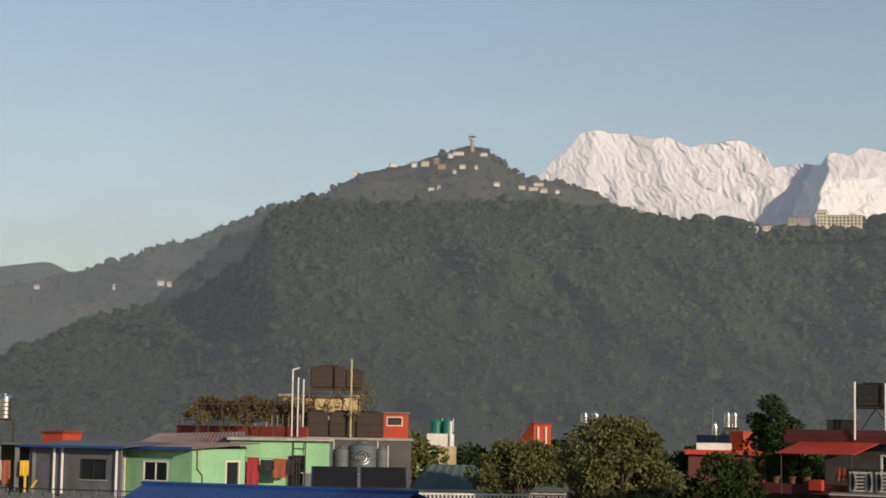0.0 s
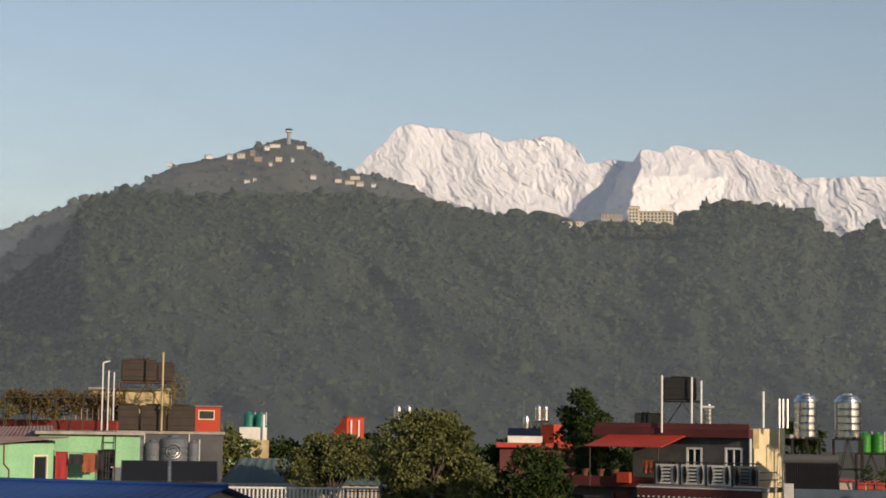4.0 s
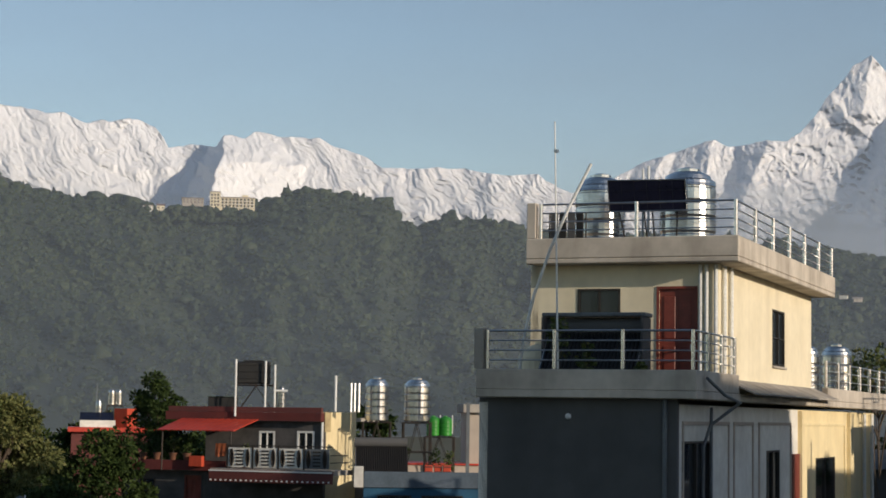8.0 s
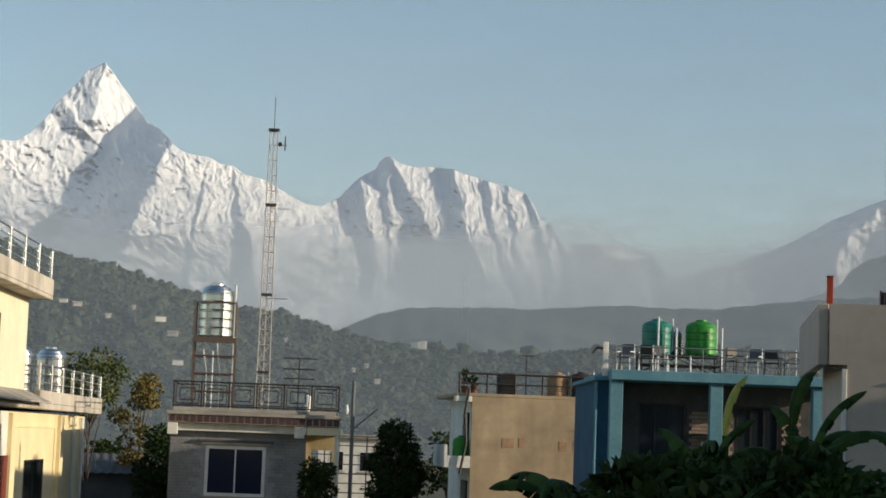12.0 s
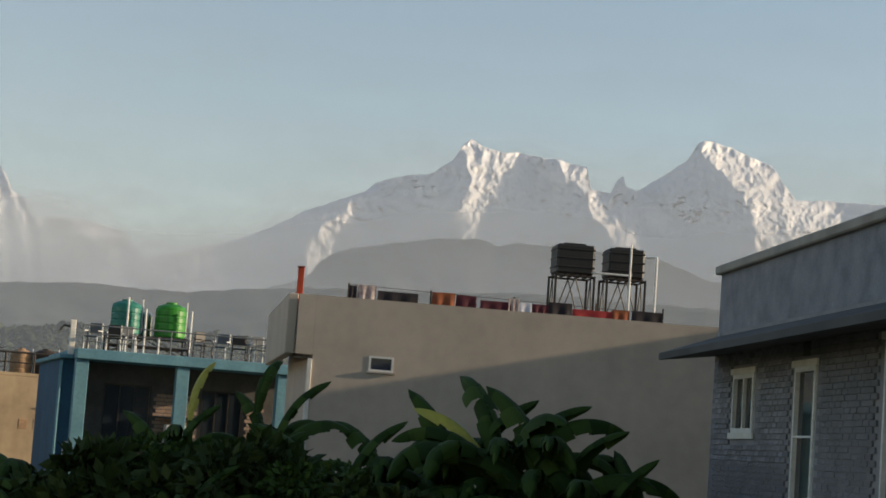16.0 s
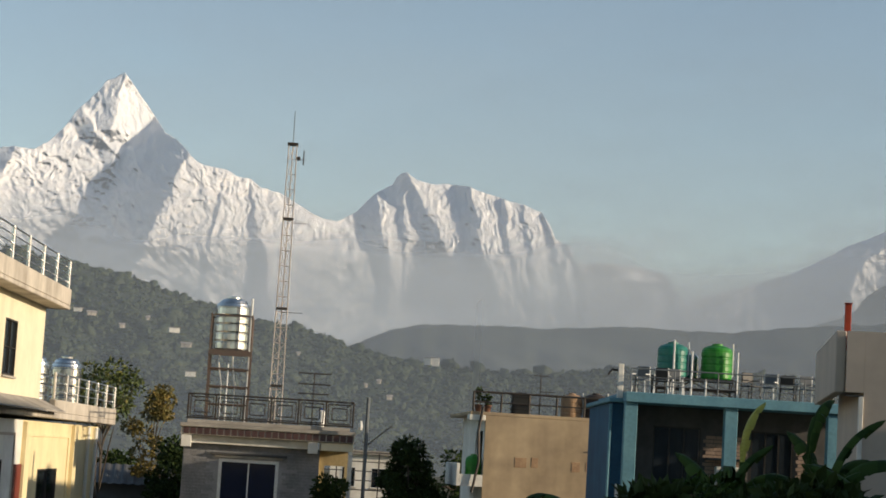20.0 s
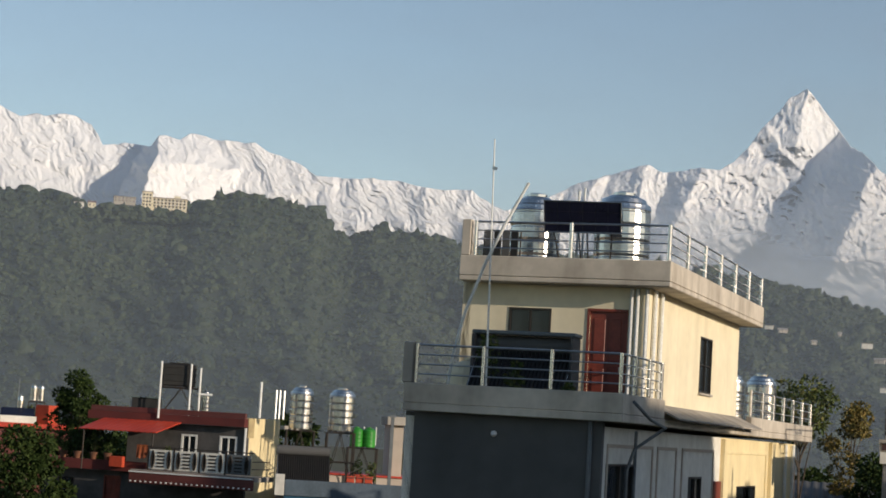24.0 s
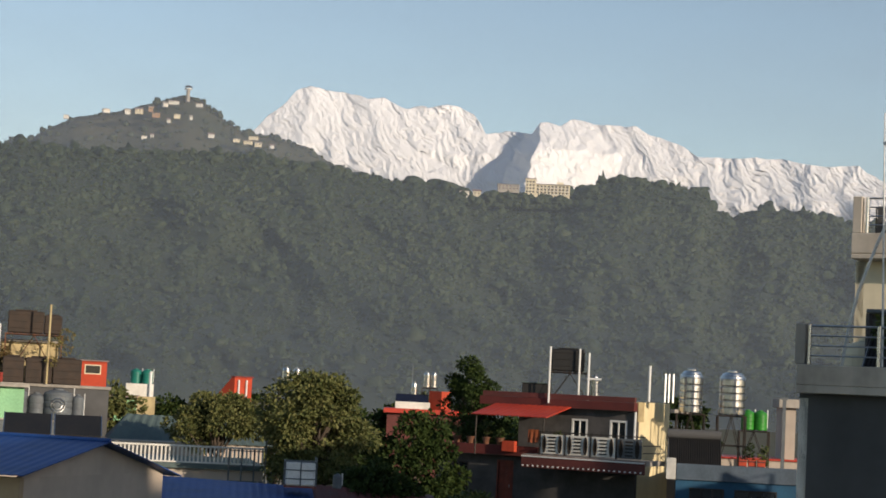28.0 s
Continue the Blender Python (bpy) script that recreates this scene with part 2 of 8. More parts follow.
M = dict(
    snow=snow_mat(),
    forest_floor=mat("forest_floor", (0.034, 0.046, 0.021), (0.024, 0.035, 0.017), scale=0.02, fine=0.15, bump=0.6),
    hill_far=mat("far_hill_woods", (0.05, 0.06, 0.035), (0.028, 0.038, 0.024), scale=0.012, fine=0.09, bump=0.5),
    meadow=mat("hill_meadow", (0.075, 0.068, 0.038), (0.03, 0.038, 0.02), scale=0.01, fine=0.08, bump=0.4),
    canopy=leaf_mat("forest_canopy", [(0.02, 0.033, 0.017), (0.026, 0.04, 0.019), (0.032, 0.046, 0.021), (0.04, 0.053, 0.023), (0.058, 0.064, 0.031)], bumpy=True, scale=0.012, island=0.3),
    canopy2=leaf_mat("ridge_canopy", [(0.015, 0.024, 0.012), (0.03, 0.04, 0.018), (0.05, 0.058, 0.026)], bumpy=True),
    earth=mat("dry_earth_and_grass", (0.12, 0.1, 0.06), (0.06, 0.07, 0.03), scale=0.2, fine=3, bump=0.4),
    mastpaint=mat("faded_mast_paint", (0.5, 0.44, 0.4), (0.4, 0.33, 0.29), scale=0.25, fine=4, bump=0.05, rough=0.6),
    yellowcream=mat("yellow_cream_paint", (0.78, 0.66, 0.4), (0.7, 0.58, 0.34), scale=0.8, fine=4, bump=0.04, streak=0.15, grit=0.85),
    oldiron=mat("brown_rusted_iron", (0.1, 0.08, 0.068), (0.12, 0.075, 0.055), scale=2.5, fine=20, bump=0.2, rough=0.8),
    darktile=mat("dark_maroon_tile", (0.085, 0.04, 0.035), (0.06, 0.03, 0.028), scale=3, fine=20, bump=0.05, rough=0.5),
    blueglass=glass_mat("blue_tinted_glass", (0.012, 0.022, 0.07)),
    palebrick=mat("pale_bare_brick", (0.36, 0.26, 0.2), (0.26, 0.19, 0.15), scale=3, fine=20, bump=0.2),
    wornplaster=mat("worn_brown_plaster", (0.4, 0.26, 0.15), (0.28, 0.17, 0.1), scale=3, fine=14, bump=0.3),
    slate=mat("slate_blue_grey", (0.13, 0.145, 0.165), (0.09, 0.1, 0.12), scale=1.2, fine=8, bump=0.08, streak=0.25),
    cream=mat("cream_paint", (0.76, 0.68, 0.5), (0.68, 0.6, 0.43), scale=0.8, fine=4, bump=0.04, streak=0.15, grit=0.85),
    white=mat("white_paint", (0.78, 0.76, 0.7), (0.66, 0.63, 0.56), scale=1.0, fine=4, bump=0.04, streak=0.18, grit=0.8),
    parapet=mat("plastered_concrete", (0.58, 0.52, 0.44), (0.42, 0.37, 0.31), scale=0.9, fine=5, bump=0.1, streak=0.55, grit=0.75),
    concrete=mat("weathered_concrete", (0.42, 0.38, 0.33), (0.29, 0.265, 0.23), scale=1.2, fine=5, bump=0.12, streak=0.4, grit=0.75),
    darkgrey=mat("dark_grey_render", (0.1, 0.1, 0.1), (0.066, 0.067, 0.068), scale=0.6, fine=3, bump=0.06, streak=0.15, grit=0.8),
    greywall=mat("grey_render", (0.5, 0.42, 0.35), (0.41, 0.35, 0.29), scale=0.45, fine=2.6, bump=0.06, streak=0.08, grit=0.82),
    brownwall=mat("brown_render", (0.46, 0.35, 0.22), (0.32, 0.24, 0.155), scale=0.7, fine=3, bump=0.08, streak=0.3, grit=0.75),
    stone=mat("grey_stone_cladding", (0.3, 0.3, 0.31), (0.2, 0.2, 0.21), scale=1.5, fine=14, bump=0.5, vary=0.25),
    brickgrey=mat("grey_brick", (0.26, 0.26, 0.28), (0.17, 0.17, 0.19), scale=2.5, fine=22, bump=0.4, vary=0.3),
    mortar=mat("mortar", (0.3, 0.3, 0.31), (0.22, 0.22, 0.23), scale=2, fine=25),
    teal=mat("teal_paint", (0.14, 0.31, 0.37), (0.09, 0.23, 0.3), scale=0.9, fine=9, bump=0.1, streak=0.3),
    blue=mat("deep_blue_paint", (0.02, 0.1, 0.18), (0.015, 0.07, 0.14), scale=0.9, fine=9, bump=0.1, streak=0.2),
    green=mat("mint_green_paint", (0.3, 0.58, 0.32), (0.24, 0.5, 0.28), scale=0.9, fine=9, bump=0.1, streak=0.25),
    red=mat("red_oxide_paint", (0.3, 0.04, 0.028), (0.2, 0.03, 0.022), scale=1.2, fine=10, bump=0.1, streak=0.3),
    orange=mat("orange_red_paint", (0.55, 0.07, 0.028), (0.42, 0.055, 0.024), scale=1.2, fine=10, bump=0.1, streak=0.2),
    ochre=mat("ochre_orange_paint", (0.75, 0.33, 0.07), (0.62, 0.26, 0.06), scale=1.2, fine=10, bump=0.1, streak=0.25),
    yellow=mat("stained_yellow_plaster", (0.62, 0.5, 0.27), (0.42, 0.33, 0.18), scale=1.4, fine=10, bump=0.15, streak=0.6),
    bluesheet=mat("blue_roof_sheet", (0.018, 0.075, 0.28), (0.014, 0.06, 0.22), rough=0.5, scale=0.6, fine=6, bump=0.05, streak=0.25),
    greensheet=mat("grey_green_roof_sheet", (0.1, 0.14, 0.13), (0.07, 0.1, 0.1), rough=0.55, scale=0.6, fine=6, bump=0.1),
    redsheet=mat("red_roof_sheet", (0.55, 0.06, 0.03), (0.42, 0.045, 0.03), rough=0.5, scale=0.6, fine=6, bump=0.05),
    maroonsheet=mat("maroon_roof_sheet", (0.14, 0.035, 0.03), (0.1, 0.03, 0.025), rough=0.6, scale=0.6, fine=6),
    rustsheet=mat("rusty_roof_sheet", (0.3, 0.25, 0.24), (0.2, 0.11, 0.09), rough=0.75, scale=0.7, fine=3, spread=0.4),
    steel=mat("stainless_steel", (0.64, 0.63, 0.61), (0.5, 0.49, 0.48), rough=0.22, metal=1.0, scale=3, fine=30, bump=0.02),
    tube=mat("steel_tube", (0.6, 0.6, 0.6), (0.45, 0.45, 0.45), rough=0.32, metal=1.0, scale=3, fine=30, bump=0.02),
    iron=mat("dark_iron", (0.03, 0.03, 0.03), (0.05, 0.035, 0.025), rough=0.6, metal=0.3, scale=4, fine=30),
    rust=mat("rusty_iron", (0.2, 0.08, 0.04), (0.09, 0.045, 0.03), rough=0.8, scale=4, fine=30),
    blackpl=mat("black_plastic", (0.012, 0.012, 0.012), (0.02, 0.018, 0.016), rough=0.5, scale=3, fine=20, bump=0.05),
    brownpl=mat("dusty_brown_plastic", (0.05, 0.032, 0.022), (0.03, 0.022, 0.017), rough=0.7, scale=2, fine=12),
    greypl=mat("grey_plastic", (0.14, 0.16, 0.17), (0.1, 0.11, 0.12), rough=0.6, scale=2, fine=12),
    greenpl=mat("green_plastic", (0.025, 0.25, 0.02), (0.02, 0.18, 0.02), rough=0.4, scale=2, fine=12, bump=0.05),
    tealpl=mat("teal_plastic", (0.01, 0.19, 0.14), (0.01, 0.14, 0.11), rough=0.4, scale=2, fine=12, bump=0.05),
    whitepl=mat("white_plastic", (0.75, 0.75, 0.73), (0.65, 0.65, 0.62), rough=0.5, scale=3, fine=20, bump=0.05),
    wood=mat("red_brown_wood", (0.24, 0.052, 0.034), (0.16, 0.036, 0.024), rough=0.45, scale=3, fine=20, streak=0.4),
    darkframe=mat("dark_window_frame", (0.03, 0.025, 0.02), (0.02, 0.018, 0.015), rough=0.5),
    interior=mat("dim_room_plaster", (0.08, 0.075, 0.07), (0.05, 0.05, 0.05)),
    glass=glass_mat("window_glass"),
    panel=mat("solar_cells", (0.012, 0.013, 0.03), (0.008, 0.009, 0.02), rough=0.15, scale=3, fine=20, bump=0.0),
    bark=mat("bark", (0.09, 0.065, 0.045), (0.05, 0.04, 0.03), scale=4, fine=25, bump=0.6),
    leaf=leaf_mat("tree_leaves", [(0.03, 0.05, 0.012), (0.05, 0.075, 0.018), (0.085, 0.1, 0.025), (0.16, 0.14, 0.04)], scale=0.4),
    leafdark=leaf_mat("dark_tree_leaves", [(0.016, 0.03, 0.009), (0.026, 0.044, 0.012), (0.044, 0.062, 0.016)], scale=0.4, gloss=0.1),
    leafbrown=leaf_mat("withered_leaves", [(0.05, 0.038, 0.018), (0.1, 0.07, 0.028), (0.19, 0.13, 0.045)], scale=0.4),
    # darker copy of the red paint, for bands that lie in shade
    maroon=mat("maroon_paint", (0.13, 0.026, 0.022), (0.09, 0.02, 0.018), scale=1.2, fine=6, bump=0.06, streak=0.2, grit=0.8),
    greyteal=mat("grey_teal_paint", (0.2, 0.3, 0.27), (0.15, 0.23, 0.21), scale=1.2, fine=6, bump=0.06, streak=0.3, grit=0.8),
    # dark facing with the shade of veranda and red-grey house in its colour
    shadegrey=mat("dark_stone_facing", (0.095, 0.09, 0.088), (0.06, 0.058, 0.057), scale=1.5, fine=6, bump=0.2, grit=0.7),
    leafpale=leaf_mat("pale_green_leaves", [(0.05, 0.066, 0.022), (0.078, 0.09, 0.03), (0.11, 0.115, 0.04), (0.16, 0.15, 0.055)], scale=0.4, gloss=0.15),
    leafdry=leaf_mat("dry_leaves", [(0.08, 0.08, 0.025), (0.13, 0.11, 0.03), (0.2, 0.13, 0.035)], scale=0.4),
    banana=leaf_mat("banana_leaf", [(0.012, 0.03, 0.006), (0.02, 0.045, 0.009), (0.032, 0.064, 0.012), (0.07, 0.11, 0.024)], rough=0.65, scale=0.5, gloss=0.12),
    bananayellow=mat("yellowed_banana_leaf", (0.42, 0.36, 0.05), (0.3, 0.3, 0.05), rough=0.5, scale=3, fine=20),
)


# ---- building blocks ----
def part(name, bm, material, parent=None, label="", smooth=False):
    me = bpy.data.meshes.new(name)
    bm.to_mesh(me)
    bm.free()
    if smooth:
        me.shade_smooth()
    me.materials.append(material)
    ob = new(name, me)
    if parent is not None:
        ob.parent = parent
    if label:
        ob["label"] = label
    return ob


def empty(name, m, label, category, group="", kind=""):
    ob = new(name)
    ob.empty_display_size = 0.2
    ob.matrix_world = m
    return tagged(ob, label, category, group, kind)


def box(x0, x1, y0, y1, z0, z1, bev=0.0, bm=None):
    bm = bm or bmesh.new()
    vs = [bm.verts.new((x, y, z)) for z in (z0, z1) for y in (y0, y1) for x in (x0, x1)]
    fs = [(0, 2, 3, 1), (4, 5, 7, 6), (0, 1, 5, 4), (2, 6, 7, 3), (0, 4, 6, 2), (1, 3, 7, 5)]
    made = [bm.faces.new([vs[i] for i in f]) for f in fs]
    if bev:
        bmesh.ops.bevel(bm, geom=list({e for f in made for e in f.edges}), offset=bev, segments=1, affect="EDGES")
    return bm


def rod(p0, p1, r, seg=8, bm=None, r1=None):
    bm = bm or bmesh.new()
    p0, p1 = Vector(p0), Vector(p1)
    d = p1 - p0
    q = d.to_track_quat("Z", "Y").to_matrix()
    rings = []
    for p, rad in ((p0, r), (p1, r if r1 is None else r1)):
        rings.append([bm.verts.new(p + q @ Vector((rad * math.cos(2 * math.pi * k / seg), rad * math.sin(2 * math.pi * k / seg), 0))) for k in range(seg)])
    for k in range(seg):
        bm.faces.new((rings[0][k], rings[0][(k + 1) % seg], rings[1][(k + 1) % seg], rings[1][k]))
    bm.faces.new(rings[0][::-1])
    bm.faces.new(rings[1])
    return bm


def tube(pts, r, seg=6, bm=None):
    bm = bm or bmesh.new()
    for a, b in zip(pts, pts[1:]):
        rod(a, b, r, seg, bm)
    return bm


def lathe(prof, seg=24, bm=None):
    """Turned shape from (radius, height) pairs."""
    bm = bm or bmesh.new()
    rings = [[bm.verts.new((r * math.cos(2 * math.pi * k / seg), r * math.sin(2 * math.pi * k / seg), z)) for k in range(seg)] for r, z in prof]
    for a, b in zip(rings, rings[1:]):
        for k in range(seg):
            bm.faces.new((a[k], a[(k + 1) % seg], b[(k + 1) % seg], b[k]))
    bm.faces.new(rings[0][::-1])
    bm.faces.new(rings[-1])
    return bm


def mesh_np(name, verts, faces, material, parent=None, smooth=True, attr=None):
    """A mesh straight from arrays; faces all of one size."""
    me = bpy.data.meshes.new(name)
    nv, (nf, k) = len(verts), faces.shape
    me.vertices.add(nv)
    me.vertices.foreach_set("co", np.ascontiguousarray(verts, dtype=np.float32).ravel())
    me.loops.add(nf * k)
    me.loops.foreach_set("vertex_index", np.ascontiguousarray(faces, dtype=np.int32).ravel())
    me.polygons.add(nf)
    me.polygons.foreach_set("loop_start", np.arange(0, nf * k, k, dtype=np.int32))
    me.polygons.foreach_set("use_smooth", np.full(nf, smooth))
    me.update(calc_edges=True)
    if attr is not None:
        a = me.attributes.new(attr[0], "FLOAT", "POINT")
        a.data.foreach_set("value", np.ascontiguousarray(attr[1], dtype=np.float32).ravel())
    me.materials.append(material)
    ob = new(name, me)
    if parent is not None:
        ob.parent = parent
    return ob


def vnoise(x, y, seed=0):
    """Smooth value noise on arrays, 0 to 1."""
    ix, iy = np.floor(x).astype(np.int64), np.floor(y).astype(np.int64)
    fx, fy = x - ix, y - iy
    fx, fy = fx * fx * (3 - 2 * fx), fy * fy * (3 - 2 * fy)

    def h(a, b):
        v = (a * 374761393 + b * 668265263 + seed * 974634777) & 0xFFFFFFFF
        v = ((v ^ (v >> 13)) * 1274126177) & 0xFFFFFFFF
        return ((v ^ (v >> 16)) & 0xFFFF) / 65535.0
    return (h(ix, iy) * (1 - fx) + h(ix + 1, iy) * fx) * (1 - fy) + (h(ix, iy + 1) * (1 - fx) + h(ix + 1, iy + 1) * fx) * fy


def fbm(x, y, seed=0, octaves=4, ridged=False):
    t, a, s = 0, 1.0, 0
    for o in range(octaves):
        v = vnoise(x * 2 ** o, y * 2 ** o, seed + o)
        if ridged:
            v = 1 - np.abs(2 * v - 1)
        t, s, a = t + a * v, s + a, a * 0.55
    return t / s


# ---- land ----
EYE_Z = 10.0


def grid_faces(nr, nc):
    i = np.arange(nr - 1)[:, None] * nc + np.arange(nc - 1)[None, :]
    return np.stack([i, i + 1, i + nc + 1, i + nc], -1).reshape(-1, 4)


def polar(az, r, z):
    return np.stack([np.sin(az) * r, np.cos(az) * r, z], -1)


def crest(profile, az, rough=0.0, seed=3):
    p = np.array(profile)
    e = np.interp(np.degrees(az), p[:, 0], p[:, 1])
    if rough:
        e = e + rough * (fbm(np.degrees(az) * 4, az * 0, seed, 4) - 0.5)
    return np.radians(e)


ground_bm = bmesh.new()
bmesh.ops.create_circle(ground_bm, cap_ends=True, segments=96, radius=4900)
ground = tagged(part("ground", ground_bm, M["earth"]), "dry grass and bare earth between the houses", "ground", kind="structure")

# Snow range: crest line as bearing and height angle in degrees, massif by massif.
CREST_WEST = [(-25, 3.0), (2.0, 6.5), (3.28, 7.4), (3.49, 7.6), (3.8, 7.97), (4.2, 8.28), (4.43, 8.55), (4.61, 8.78), (5.04, 8.9), (5.58, 8.81), (6.35, 8.74), (6.69, 8.64), (7.19, 8.69), (7.63, 8.49), (7.89, 8.4),
              (8.39, 8.52), (8.56, 8.45), (8.98, 8.58), (9.4, 8.55), (9.92, 8.32), (10.16, 8.03), (10.3, 7.76), (10.72, 7.83), (10.96, 7.91), (11.39, 7.86), (11.7, 7.84), (11.91, 8.17), (12.22, 8.19), (12.53, 8.09),
              (12.8, 8.31), (13.14, 8.29), (13.49, 8.19), (13.91, 8.2), (14.42, 8.16), (14.75, 8.18), (15.19, 7.95), (15.87, 7.76), (16.21, 7.61), (16.65, 7.34), (17.81, 7.32), (18.31, 7.4), (18.65, 7.33), (19.14, 7.37),
              (19.56, 7.25), (20.31, 7.17), (21.29, 7.22), (21.54, 7.02), (21.96, 6.79)]
CREST_PYRAMID = [(22.3, 6.66), (23.43, 7.06), (24.42, 7.56), (25.0, 7.76), (25.75, 8.01), (26.33, 8.21), (26.55, 8.22), (26.93, 8.02), (27.44, 8.09), (28.03, 8.2), (28.62, 8.18), (29.03, 8.45), (29.43, 8.88),
                 (29.75, 9.39), (30.15, 9.83), (30.39, 10.08), (30.55, 10.34), (30.8, 10.48), (31.06, 10.63), (31.31, 10.36), (31.67, 9.88), (32.11, 9.34), (32.37, 8.99), (32.71, 8.83), (33.06, 8.51), (33.28, 8.27),
                 (33.57, 8.14), (34.24, 8.05), (34.57, 7.86), (34.99, 7.82), (35.33, 7.58), (35.9, 7.48)]
CREST_TABLE = [(36.79, 6.98), (37.24, 6.8), (37.66, 6.75), (38.15, 7.04), (38.72, 7.65), (39.21, 7.92), (39.32, 8.18), (39.62, 8.34), (39.96, 8.12), (40.39, 8.02), (40.9, 8.06), (41.49, 8.01), (42.0, 7.86),
               (42.69, 7.67), (43.2, 7.57), (43.71, 7.37), (43.98, 7.01), (44.16, 6.59), (44.5, 6.47), (44.67, 6.36), (44.77, 5.94), (45.6, 5.97), (46.28, 5.95), (46.78, 5.87), (47.45, 5.72), (47.71, 5.36), (47.97, 5.06)]
CREST_EAST = [(48.3, 5.04), (49.3, 5.3), (50.4, 5.64), (51.3, 5.98), (51.9, 6.3), (52.75, 6.78), (53.48, 7.08), (54.46, 7.49), (54.78, 7.77), (55.6, 8.05), (56.44, 8.17), (57.0, 8.6), (57.16, 8.83), (57.26, 9.04),
              (57.52, 9.29), (57.9, 9.08), (58.59, 8.92), (58.93, 8.98), (59.76, 8.81), (60.04, 8.85), (60.81, 8.68), (61.03, 8.69), (61.12, 8.36), (61.19, 8.03), (61.79, 7.93), (61.94, 8.29), (62.13, 8.47), (62.23, 8.17),
              (62.54, 8.02), (63.11, 8.39), (64.0, 9.02), (64.3, 9.53), (64.47, 9.64), (64.81, 9.56), (65.28, 9.45), (65.66, 9.26), (66.25, 9.08), (66.5, 8.97), (66.77, 8.57), (67.22, 8.01), (68.53, 8.02), (72, 7.9), (95, 5)]
# Spurs down the faces: bearing and height angle at head and foot, how far the spur stands out, in metres.
SPURS_WEST = [(4.61, 8.78, 3.93, 7.35, 40), (5.04, 8.9, 4.77, 7.25, 60), (5.58, 8.81, 5.72, 6.81, 50), (6.69, 8.64, 7.76, 6.45, 60), (6.11, 8.51, 6.58, 6.54, 48), (7.63, 8.49, 8.56, 7.18, 54), (8.39, 8.52, 9.24, 7.14, 50),
              (8.98, 8.58, 10.08, 7.19, 54), (9.92, 8.32, 10.33, 7.29, 50), (10.96, 7.91, 10.75, 7.32, 40)]
SPURS_MIDDLE = [(11.72, 7.2, 11.3, 5.6, 210, 260, 60), (11.91, 8.17, 11.39, 6.52, 66), (12.22, 8.07, 13.83, 6.66, 55), (12.8, 8.31, 14.24, 6.76, 52), (13.91, 8.2, 14.66, 6.78, 52), (14.75, 8.18, 15.59, 6.75, 54), (15.87, 7.76, 16.17, 6.78, 48), (16.65, 7.34, 17.29, 6.17, 48),
                (17.81, 7.32, 17.96, 6.03, 52), (18.31, 7.4, 19.2, 6.09, 50), (19.81, 7.24, 19.94, 6.12, 55), (21.29, 7.22, 20.84, 6.33, 46)]
# where the two sides differ much from spur to spur: their fall in metres per degree, left and right
SPURS_PYRAMID = [(25.0, 7.76, 24.78, 7.16, 40, 40, 30), (26.42, 8.21, 26.15, 6.73, 66, 40, 34), (28.03, 8.2, 27.2, 6.2, 84, 60, 22), (29.43, 8.88, 29.22, 7.87, 50, 36, 40), (29.92, 9.32, 30.45, 8.7, 64, 40, 70),
                 (30.55, 10.34, 30.18, 9.24, 52, 34, 45), (31.06, 10.61, 30.75, 9.0, 64, 25, 52), (33.06, 8.51, 32.1, 5.8, 170, 84, 30), (34.24, 8.05, 33.96, 6.0, 132, 70, 34), (34.99, 7.82, 35.53, 5.8, 108, 70, 34)]
SPURS_TABLE = [(38.91, 7.16, 39.11, 6.24, 46), (39.64, 7.77, 39.69, 6.43, 44), (39.62, 8.32, 40.71, 6.44, 62), (41.49, 8.01, 42.16, 5.94, 66), (42.69, 7.55, 43.0, 5.89, 54), (43.2, 7.48, 43.51, 5.9, 50), (43.71, 7.37, 44.26, 6.09, 46),
               (43.98, 7.01, 44.68, 6.11, 44)]
SPURS_EAST = [(54.05, 7.1, 53.3, 6.2, 80, 45, 85), (57.23, 9.15, 57.4, 8.5, 190, 60, 62), (60.04, 8.85, 61.77, 6.7, 150, 80, 105), (58.93, 7.64, 59.93, 6.7, 74, 40, 110), (57.28, 7.11, 57.47, 6.7, 45, 40, 100),
              (57.94, 7.32, 58.28, 6.08, 50, 40, 100), (61.94, 8.3, 61.58, 7.3, 90, 60, 100), (64.33, 9.6, 65.56, 8.01, 160, 60, 75), (63.9, 9.1, 63.8, 8.61, 60, 60, 100), (63.0, 7.4, 63.3, 6.9, 50, 40, 110)]


def spur_relief(A, E, spurs, left, right):
    """Sharp spurs, steep on their left and gentler on their right (metres per degree); the highest one rules."""
    D = np.full(A.shape, -60.0)
    for a0, e0, a1, e1, reach, *sides in spurs:
        sl, sr = sides or (left, right)
        f = (e0 - E) / (e0 - e1)
        q = A - (a0 + (a1 - a0) * np.clip(f, -0.3, 1.6))
        fall = 48 * np.clip(f - 1.05, 0, 9) * (e0 - e1) + 110 * np.clip(-f - 0.12, 0, 9) * (e0 - e1)
        np.maximum(D, reach - np.where(q < 0, -q * sl, q * sr) - fall, out=D)
    return D


